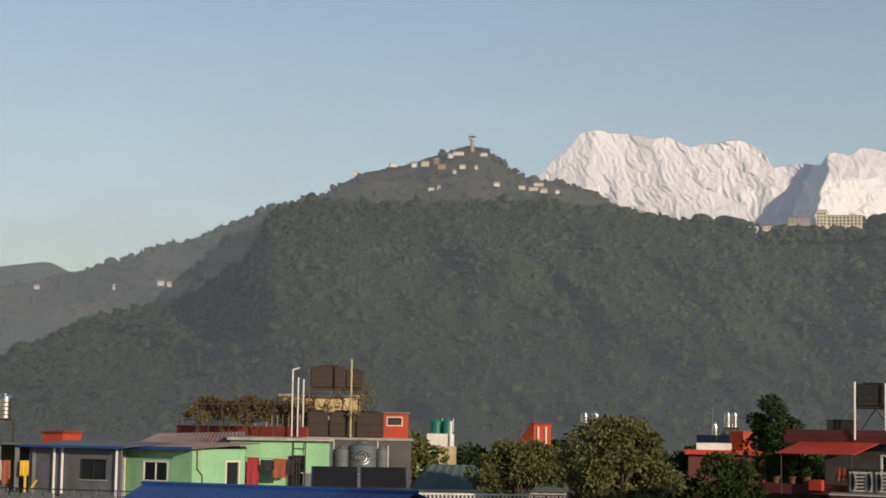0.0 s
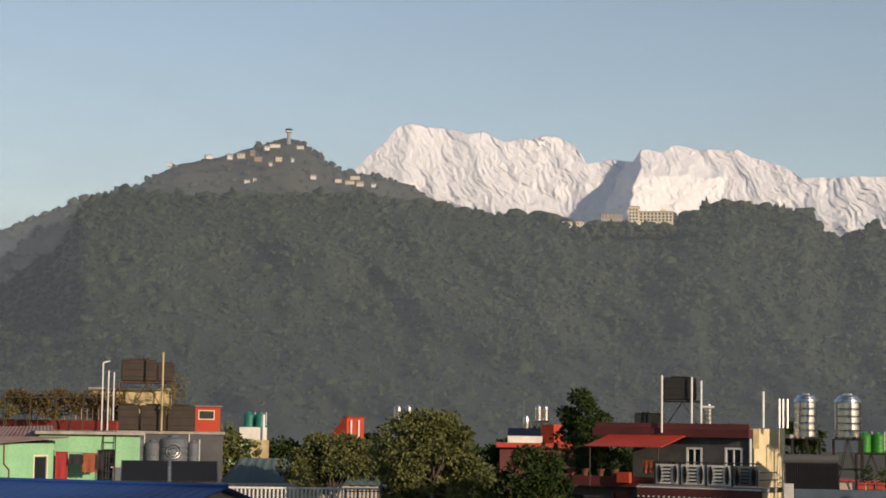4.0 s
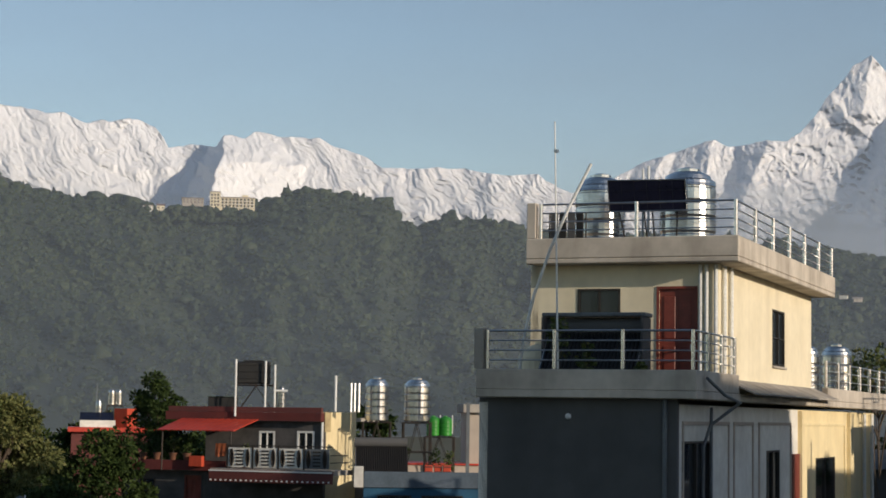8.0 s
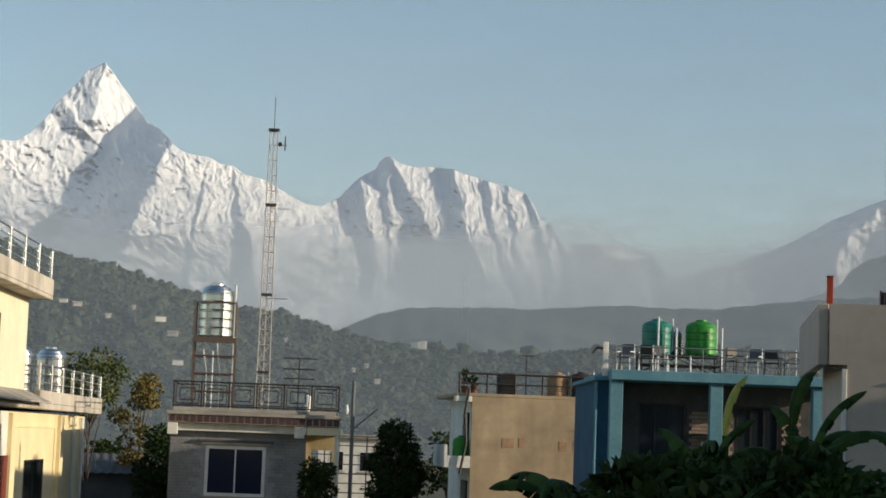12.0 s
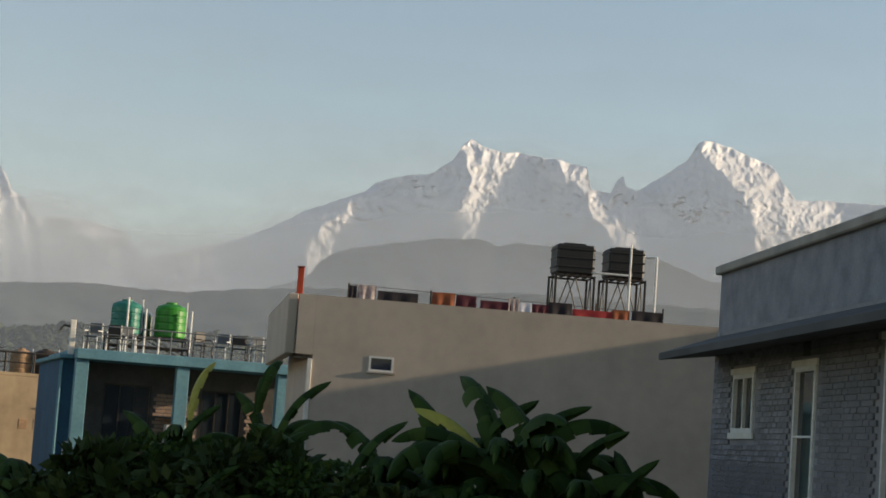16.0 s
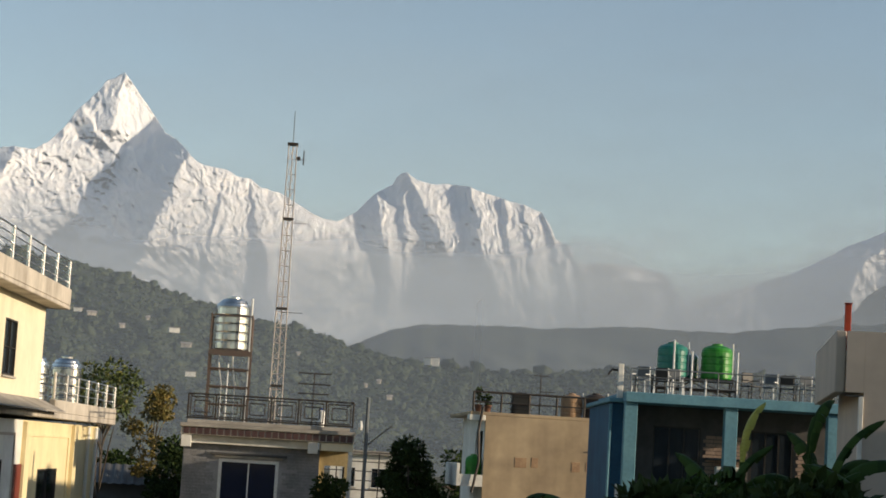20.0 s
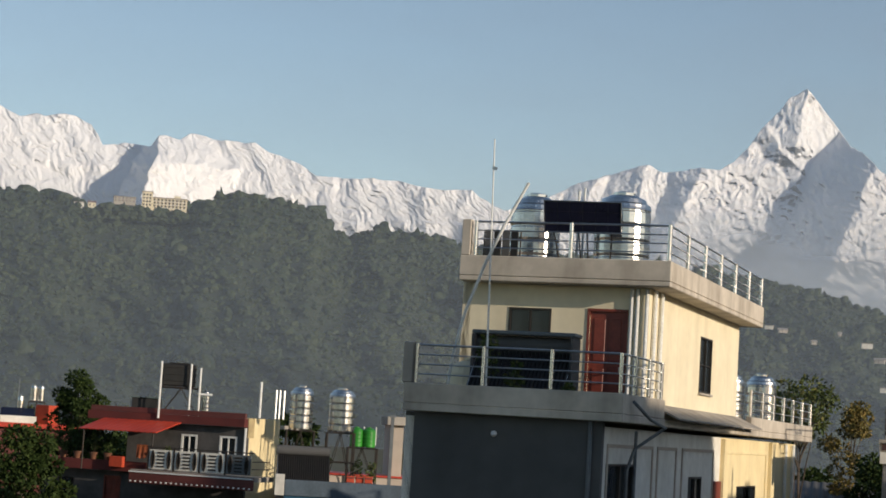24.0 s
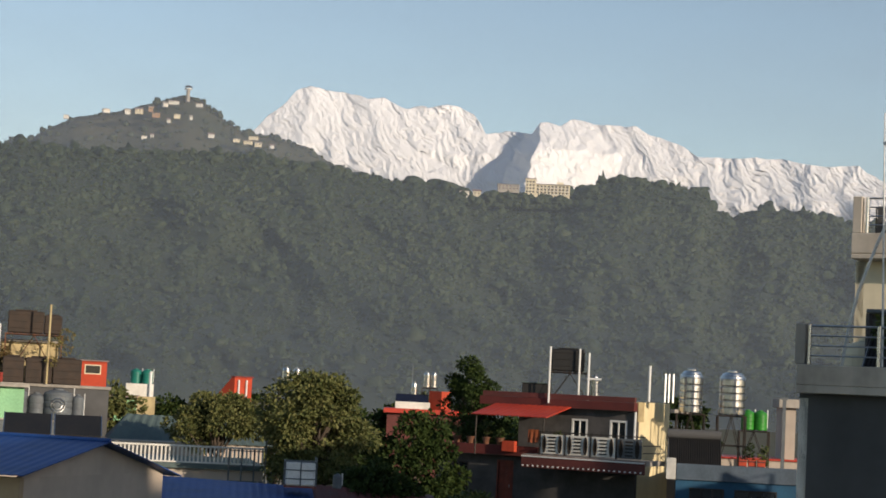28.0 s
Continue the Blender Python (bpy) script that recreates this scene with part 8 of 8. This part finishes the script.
part("maroon_band", box(-5.0, 1.6, -0.35, -0.003, 9.725, 10.08, 0.01), M["maroon"], ph)
part("roof_slab", box(-5.0, 1.58, 0.0, 6, 9.73, 9.89), M["concrete"], ph)
part("roof_edge_wall", box(-4.9, 1.6, -0.3, -0.15, 10.084, 10.3, 0.01), M["maroonsheet"], ph)
part("low_red_band", box(-7.1, -2.3, -0.5, -0.003, 7.58, 8.0, 0.01), M["maroon"], ph)
part("corner_block", box(-3.75, -3.2, -0.75, -0.503, 7.75, 8.2, 0.01), M["orange"], ph)
part("balcony_floor", box(-2.25, 2.8, -2.0, -0.003, 7.55, 7.75), M["concrete"], ph)
part("fascia", box(-2.25, 2.8, -2.1, -2.003, 7.2, 7.72, 0.01), M["maroonsheet"], ph)
for _k in range(24):
    part("fascia_drop", box(-2.2 + _k * 0.21, -2.13 + _k * 0.21, -2.13, -2.104, 7.25, 7.31, 0.005), M["whitepl"], ph)
part("fascia_line", box(-2.25, 2.8, -2.13, -2.104, 7.64, 7.7), M["whitepl"], ph)
part("white_pipe", rod((1.55, -0.08, 8.0), (1.55, -0.08, 9.7), 0.05, 8), M["whitepl"], ph)
sheet_roof("awning", ph, (-4.6, -1.9, 9.3), (-1.35, -1.9, 9.3), (-4.3, -0.36, 9.78), (-1.0, -0.36, 9.78), M["redsheet"], 12, 0.009, "bright red sheet metal awning")
for _x in (-4.4, -1.5):
    part("awning_post", rod((_x, -1.8, 7.6), (_x, -1.8, 9.28), 0.03, 6), M["iron"], ph)
# balcony panels of bars and ovals
bp = empty("balcony_balustrade", P1 @ pose(0, -1.9, 7.76), "white ornamental balcony balustrade with oval and bar panels", "balustrade")
for _k in range(4):
    _x0 = -1.55 + _k * 1.05
    part("panel", box(_x0, _x0 + 0.98, 0, 0.05, 0.05, 0.85, 0.01), M["white"] if _k < 3 else M["greypl"], bp)
    for _j in range(5):
        part("bar", box(_x0 + 0.34, _x0 + 0.64, -0.03, -0.003, 0.14 + _j * 0.14, 0.2 + _j * 0.14), M["iron"], bp)
    for _xc in (_x0 + 0.16, _x0 + 0.82):
        part("oval", lathe([(1 + 0.24 * math.cos(a), 0.24 * math.sin(a)) for a in [2 * math.pi * i / 8 for i in range(9)]], 18), M["iron"], bp).matrix_local = pose(_xc, -0.03, 0.45, 90, 0, 0) @ Matrix.Diagonal((0.075, 0.3, 0.08, 1))
    part("post", box(_x0 - 0.06, _x0 - 0.01, -0.02, 0.06, 0, 0.92), M["iron"], bp)
part("top_rail", box(-1.65, 2.7, -0.02, 0.06, 0.925, 0.97), M["iron"], bp)
for _z in (0.3, 0.6):
    part("side_bar", rod((2.65, 0, _z), (2.65, 1.7, _z), 0.02, 6), M["iron"], bp)
b2 = empty("blue_parapet_house", P0 @ pose(2.85, -2.1, 0), "house with a slate blue parapet below the steel tanks", "house")
wall(b2, 0.35, 5.2, 0, 7.1, 0.2, M["blue"], None, [(0.9, 2.3, 5.0, 6.8), (2.7, 4.4, 5.0, 6.8)])
window(b2, 0.9, 2.3, 5.0, 6.8, None, M["darkframe"], panes=3)
window(b2, 2.7, 4.4, 5.0, 6.8, None, M["darkframe"], panes=3)
part("parapet", box(0.35, 5.2, -0.1, 0.1, 7.105, 7.75, 0.01), mat("slate_blue_paint", (0.1, 0.13, 0.17), (0.07, 0.1, 0.13), scale=1, fine=9, streak=0.3), b2)
part("roof_slab", box(0.3, 5.2, 0.11, 9, 7.15, 7.3), M["concrete"], b2)
part("cream_end", box(-0.05, 0.33, -0.12, 0.3, 7.1, 7.95, 0.01), M["white"], b2)
water_heater(P0 @ pose(3.95, -1.0, 7.305), 2.2, 1.6, "grey drum solar water heater with black tubes on the roof")
for _x, _r in ((3.82, 0.5), (5.53, 0.56)):
    stand(P0 @ pose(_x, 1.0, 7.305), 1.15, 1.1, 2.45, M["iron"], "dark iron tower for a steel tank", levels=2)
    steel_tank(P0 @ pose(_x, 1.0, 9.79), _r, 1.85, "tall ribbed steel water tank catching the sun")
_wp = empty("roof_pipes", P0 @ pose(2.05, 0.2, 10.155), "white vent pipe and thin pipes on the cream pillar", "pipes")
part("pipe", rod((0, 0, 0), (0, 0, 1.5), 0.055, 8), M["whitepl"], _wp)
for _x in (0.65, 0.8, 0.98):
    part("pipe", rod((_x, 0, 0), (_x, 0, 1.2), 0.05, 8), M["tube"], _wp)
stand(P0 @ pose(-1.3, 2.0, 9.9), 1.7, 1.1, 1.35, M["iron"], "dark iron stand for a square black tank on the red house")
square_tank(P0 @ pose(-1.4, 2.0, 11.28), 1.4, 1.0, 1.0, M["blackpl"], "square black plastic tank on an iron stand")
_pf = empty("pipe_frame", P0 @ pose(-1.35, 1.3, 9.9), "white water pipes around the black tank", "pipes")
for _x, _h in ((-0.8, 2.4), (0.45, 2.35), (0.85, 2.2)):
    part("pipe", rod((_x, 0, 0), (_x, 0, _h), 0.045, 8), M["whitepl"], _pf)
part("pipe", rod((0.8, 0, 1.1), (1.4, 0, 1.1), 0.045, 8), M["whitepl"], _pf)
steel_tank(P0 @ pose(-0.2, 1.6, 10.1), 0.16, 1.1, "slim steel cylinder beside the black tank")
_bx = empty("roof_crate", P0 @ pose(-2.7, 2.5, 9.9), "dark covered crate on the roof", "crate")
part("body", box(-0.62, 0.62, -0.5, 0.5, 0, 0.8, 0.03), M["blackpl"], _bx)
part("cover", box(-0.68, 0.68, -0.55, 0.55, 0.805, 0.86, 0.02), M["greensheet"], _bx)
for _x in (6.6, 7.15):
    plastic_tank(P0 @ pose(_x, 6.0, 9.15), 0.3, 0.9, M["greenpl"], "green round plastic tank behind the steel tanks")
stand(P0 @ pose(6.88, 6.0, 7.3), 1.3, 0.8, 1.82, M["iron"], "iron stand for two green tanks")
_bk = empty("back_house", at(14, 88.5), "low red-edged house behind the steel tanks", "house")
part("wall", box(2.5, 9.5, 0, 4, 0, 7.8), M["greywall"], _bk)
part("edge", box(2.4, 9.6, -0.1, 4.1, 7.804, 7.88), M["redsheet"], _bk)
for _k, (_x, _y) in enumerate(((5.9, -1.2), (6.3, -1.1), (6.65, -1.2))):
    _ct = empty("red_crate", P0 @ pose(_x, _y, 7.305), "red plastic crate on the blue parapet roof", "crate", "red crates")
    part("side", box(-0.16, 0.16, -0.14, 0.14, 0, 0.7, 0.01), M["orange"], _ct)
    for _z in (0.2, 0.4, 0.6):
        part("slot", box(-0.14, 0.14, -0.152, -0.142, _z, _z + 0.06), M["maroonsheet"], _ct)
_up = empty("utility_post", P0 @ pose(7.52, -1.0, 0), "grey concrete post beside the roof", "post")
part("post", box(-0.07, 0.07, -0.07, 0.07, 0, 10.5), M["greypl"], _up)
part("cap", box(-0.12, 0.12, -0.12, 0.12, 10.505, 10.6), M["greypl"], _up)
_gb = empty("grey_tank_house", at(14, 89), "grey concrete head of a neighbouring house", "house")
part("wall", box(8.3, 8.9, 0, 3, 0, 10.2), M["greywall"], _gb)
part("slab", box(8.1, 9.3, -0.3, 3, 10.205, 10.6, 0.02), M["concrete"], _gb)
for _k, (_x, _y, _h) in enumerate(((-1.35, -0.8, 0.9), (-4.0, -0.4, 0.8), (-4.6, -0.4, 1.0), (-5.3, -0.4, 0.9), (-5.9, -0.4, 0.7), (6.3, 0.4, 1.3), (6.9, 0.5, 1.2))):
    potted_plant((P1 if _x < 0 else P0) @ pose(_x, _y, 7.76 if _x == -1.35 else (8.005 if _x < 0 else 7.305)), _h, "leafy potted plant on the balcony edge", seed=70 + _k, leaf=M["leafdark"] if _k % 2 else M["leaf"])
hung_cloth(P1 @ pose(-2.45, -0.6, 8.75), 0.45, 0.55, cloth_m["rust"], "orange cloth hung beside the balcony", 55)
# storeroom roofs behind the cream house, dark grey to give their shade
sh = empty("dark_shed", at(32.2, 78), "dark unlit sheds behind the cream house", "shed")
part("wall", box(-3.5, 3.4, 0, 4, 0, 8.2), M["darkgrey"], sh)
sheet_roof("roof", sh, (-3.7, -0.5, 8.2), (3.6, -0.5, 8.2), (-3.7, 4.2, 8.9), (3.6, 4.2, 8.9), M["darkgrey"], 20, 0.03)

# ---- trees ----
tree(at(2.85, 88), 9.6, 1.7, "olive green leafy tree between the roofs", M["leafpale"], 15000, 0.16, 11, trunk_r=0.14, clumps=50, spread=(1.5, 1, 0.85))
tree(at(5.75, 75), 10.7, 2.15, "broad sunlit green tree between the houses", M["leafpale"], 24000, 0.17, 12, trunk_r=0.18, clumps=70, spread=(1.2, 1, 1.15))
tree(at(8.7, 80), 9.5, 2.1, "dark green tree in the shade of the houses", M["leafdark"], 10500, 0.2, 13, trunk_r=0.16, clumps=34, spread=(1, 1, 1.2))
tree(at(7.6, 70), 7.6, 1.9, "dark leafy tree below the roofs", M["leafdark"], 9000, 0.2, 18, trunk_r=0.16, clumps=30, spread=(1.1, 1, 1.0))
tree(at(10.3, 70), 6.6, 1.5, "bright green shrub with yellowing leaves", M["leaf"], 4200, 0.18, 19, trunk_r=0.12, clumps=24, spread=(1.1, 1, 1.1))
tree(at(10.3, 90), 12.1, 1.6, "tall dark tree with an uneven crown beside the red house", M["leafdark"], 9500, 0.17, 14, trunk_r=0.15, clumps=40, spread=(1, 1, 1.6))
tree(at(40.35, 84), 11.0, 1.45, "dense dark tree beside the white house", M["leafdark"], 16000, 0.16, 15, trunk_r=0.15, clumps=64, spread=(1, 1, 1.9))
tree(at(31.3, 76), 12.9, 1.5, "tall thin-leaved olive tree behind the rear terrace", M["leaf"], 2600, 0.17, 16, trunk_r=0.1, clumps=26, spread=(1.5, 1, 0.9))
tree(at(32.75, 80), 12.6, 1.2, "sparse bamboo-like tree with dry golden leaves", M["leafdry"], 3600, 0.15, 17, trunk_r=0.07, clumps=20, spread=(0.9, 1, 2.2))
tree(at(33.9, 77), 10.2, 1.7, "dull green tree between two houses", M["leafdark"], 7000, 0.18, 20, trunk_r=0.14, clumps=34, spread=(1.35, 1, 1.0))
tree(at(38.0, 61.2), 9.5, 0.7, "green shrub growing before the porch", M["leafdark"], 4200, 0.14, 21, trunk_r=0.07, clumps=30, spread=(1, 1, 2.0))
# trees between the farther roofs, at the foot of the hill
_rs = random.Random(21)
for _k, _a in enumerate((-0.6, 1.2, 3.4, 4.6, 6.9, 8.0, 9.2, 11.3, 12.2, 15.6, 16.4, 31.4, 32.4, 34.6, 41.8)):
    tree(at(_a, _rs.uniform(112, 138)), _rs.uniform(8.6, 10.6), _rs.uniform(1.9, 2.6), "dull green tree among the farther roofs", M["leafdark"] if _k % 3 else M["leafpale"], 2600, 0.34, 400 + _k, trunk_r=0.17, clumps=22, spread=(1.3, 1, 1.0))


# ---- banana grove and undergrowth in the garden ----
def banana_leaf(length, width, bend, seed):
    """One blade: stalk and midrib arching over, each half torn by the wind into strips that hang unevenly."""
    rs = random.Random(seed)
    n, stalk = 22, 3
    bm = bmesh.new()
    ang, p, mids = 0.0, Vector((0, 0, 0)), []
    for k in range(n + 1):
        f = k / n
        mids.append((p.copy(), Vector((-math.sin(ang), 0, math.cos(ang))), f, Vector((math.cos(ang), 0, math.sin(ang)))))
        p = p + mids[-1][3] * (length / n)
        ang -= bend / n * (0.35 + 1.3 * f)
    for (a, na, f, _), (b, nb_, _, _) in zip(mids, mids[1:]):
        rod(a - na * 0.006, b - nb_ * 0.006, 0.016 - 0.011 * f, 5, bm)
    for side in (-1, 1):
        k = stalk
        droop, cut = rs.uniform(0.15, 0.5), 1.0
        while k < n:
            run = min(n - k, rs.choice((1, 2, 2, 3, 4)))
            droop = min(1.4, max(0.15, droop + rs.uniform(-0.35, 0.5)))
            cut = rs.uniform(0.72, 1.05)
            grid = []
            for q in range(run + 1):
                m, nn, f, fw = mids[k + q]
                g = (f * n - stalk) / (n - stalk)
                w = width * max(0.06, math.sin(math.pi * min(1, 0.1 + 0.9 * g)) ** 0.5) * cut
                pinch = 0.93 if q in (0, run) else 1.0
                lag = fw * (0.22 * w)
                grid.append([bm.verts.new(m + Vector((0, side * w * u * pinch * math.cos(droop * u), 0)) + nn * (w * u * (0.28 * (1 - u) - math.sin(droop * u * u))) + lag * u * u) for u in (0.0, 0.35, 0.7, 1.0)])
            for ra, rb in zip(grid, grid[1:]):
                for c in range(3):
                    vs = (ra[c], ra[c + 1], rb[c + 1], rb[c])
                    bm.faces.new(vs if side > 0 else vs[::-1])
            k += run
    return bm


_blades = []
for _k in range(8):
    _me = bpy.data.meshes.new("leaf")
    _b = banana_leaf(1.0, 0.11 + 0.018 * (_k % 3), (1.3, 2.0, 2.5, 3.0)[_k % 4], 90 + _k)
    _b.to_mesh(_me)
    _b.free()
    _me.shade_smooth()
    _me.materials.append(M["banana"])
    _blades.append(_me)
_yme = _blades[0].copy()
_yme.materials[0] = M["bananayellow"]


def banana(m, stem_h, leaves, reach, seed, yellow=(), steep=0):
    rs = random.Random(seed)
    t = empty("banana_plant", m, "banana plant with broad torn green leaves", "banana plant", "banana grove")
    bm = bmesh.new()
    rod((0, 0, 0), (0.06, 0.03, stem_h * 0.6), 0.16, 10, bm, 0.13)
    rod((0.06, 0.03, stem_h * 0.6), (0.08, 0.05, stem_h), 0.13, 10, bm, 0.08)
    part("stem", bm, M["banana"], t)
    for k in range(leaves):
        f = k / leaves
        kind = (0, 4)[k % 2] if f < 0.07 else ((1, 5, 2, 6)[k % 4] if f < 0.4 else (2, 6, 3, 7)[k % 4])
        o = new("leaf", _yme if k in yellow else _blades[kind])
        o.parent = t
        length = reach * rs.uniform(0.8, 1.15)
        tilt = 78 - (54 - steep) * f + rs.uniform(-14, 14)
        o.matrix_local = Matrix.Translation((0.08, 0.05, stem_h - 0.5 * f)) @ Euler((0, 0, radians(137.5 * k + rs.uniform(-20, 20)))).to_matrix().to_4x4() @ Euler((radians(rs.uniform(-18, 18)), -radians(tilt), 0)).to_matrix().to_4x4() @ Matrix.Diagonal((length, length, length, 1))
        if k in yellow:
            o["label"] = "yellowed banana leaf"
    return t


for _k, (_a, _d, _h, _n, _r) in enumerate(((59.2, 27, 9.7, 13, 1.9), (60.6, 26.5, 9.3, 12, 1.9), (57.8, 27.5, 9.2, 11, 1.8), (62.0, 26, 8.7, 11, 1.9), (56.0, 28, 9.2, 10, 1.7), (54.4, 27, 9.0, 9, 1.7), (63.3, 26, 8.5, 10, 1.7),
                                           (52.3, 29, 9.7, 4, 1.5), (49.4, 29, 9.3, 3, 1.5), (45.6, 29, 8.8, 2, 1.6))):
    banana(at(_a, _d, z=0), _h - 0.05, _n + 12, _r * 1.12, 200 + _k, yellow=(9,) if _k in (0, 5) else ())
# younger plants crowding the grove, their narrow leaves standing steeply
_rs = random.Random(77)
for _k in range(16):
    _a = 45.2 + 0.82 * _k + _rs.uniform(-0.3, 0.3)
    banana(at(_a, _rs.uniform(25.2, 28.2), z=0), _rs.uniform(8.35, 9.05) + (0.25 if 47 < _a < 54 else 0.0), 11, _rs.uniform(0.85, 1.25), 240 + _k, yellow=(3,) if _k in (4, 11) else (), steep=18)
# two tall leaves that stand up alone, one of them yellow
_sl = empty("banana_shoot", at(50.1, 29, z=0), "slender banana shoot with one upright yellow leaf", "banana plant", "banana grove")
part("stem", rod((0, 0, 0), (0, 0, 10.2), 0.12, 8, r1=0.05), M["banana"], _sl)
_o = new("leaf", _yme)
_o.parent = _sl
_o.matrix_local = Matrix.Translation((0, 0, 10.0)) @ Euler((radians(15), -radians(97), radians(20))).to_matrix().to_4x4() @ Matrix.Diagonal((1.25, 1.0, 1.25, 1))
_o["label"] = "upright yellow leaf"
_sl = empty("banana_shoot", at(52.0, 29, z=0), "slender banana shoot with one upright green leaf", "banana plant", "banana grove")
part("stem", rod((0, 0, 0), (0, 0, 10.3), 0.12, 8, r1=0.05), M["banana"], _sl)
_o = new("leaf", _blades[1])
_o.parent = _sl
_o.matrix_local = Matrix.Translation((0, 0, 10.2)) @ Euler((radians(-20), -radians(100), radians(80))).to_matrix().to_4x4() @ Matrix.Diagonal((1.35, 1.1, 1.35, 1))
for _k, (_a, _d, _h, _c) in enumerate(((44.8, 28, 8.9, 1.1), (46.4, 27, 9.4, 1.15), (48.0, 26.5, 9.75, 1.2), (49.4, 27.5, 9.95, 1.1), (50.8, 26, 9.85, 1.2), (52.6, 27, 9.9, 1.2), (54.2, 25.5, 9.75, 1.2), (55.8, 25, 9.6, 1.2), (57.6, 24.5, 9.3, 1.2), (60.0, 24.5, 8.9, 1.1), (62.2, 24, 8.6, 1.1))):
    tree(at(_a, _d), _h, _c, "dense dark green garden shrub under the banana plants", M["leafdark"] if _k % 3 else M["banana"], 4200, (0.13, 0.2, 0.26)[_k % 3], 300 + _k, "garden_bush", 0.06, 26, spread=(1.15, 1, 1.0), category="shrub")

# ---- bricks of the grey house, laid in courses ----
_rs = random.Random(8)
_bricks = []
for _v in range(4):
    _b = box(-0.115, 0.115, -0.005 - 0.0015 * _v, 0.016, -0.034, 0.034, 0.004)
    _me = bpy.data.meshes.new("brick")
    _b.to_mesh(_me)
    _b.free()
    _me.materials.append(M["brickgrey"])
    _bricks.append(_me)
_joined, _count = bmesh.new(), 0
for _r in range(44):
    _z = 8.75 + _r * 0.077
    _x = 0.12 if _r % 2 else 0.24
    if _r % 2 == 0 and _z < 11.95:
        box(0.005, 0.12, -0.006, 0.016, _z - 0.034, _z + 0.034, bm=_joined)
    while _x < 12.5:
        if not any(o[0] - 0.23 < _x < o[1] + 0.23 and o[2] - 0.14 < _z < o[3] + 0.13 for o in _kw) and _z < 11.95:
            if _z > 10.2 and _x < 4.2 and _count < 300:
                _o = new("brick", _bricks[_rs.randrange(4)])
                _o.parent = kh
                _o.location = (_x, 0.0, _z)
                _count += 1
            else:
                _d = _rs.choice((0.005, 0.007, 0.009))
                box(_x - 0.115, _x + 0.115, -_d, 0.016, _z - 0.034, _z + 0.034, bm=_joined)
        _x += 0.24
tagged(part("brickwork", _joined, M["brickgrey"], kh), kind="stuff")
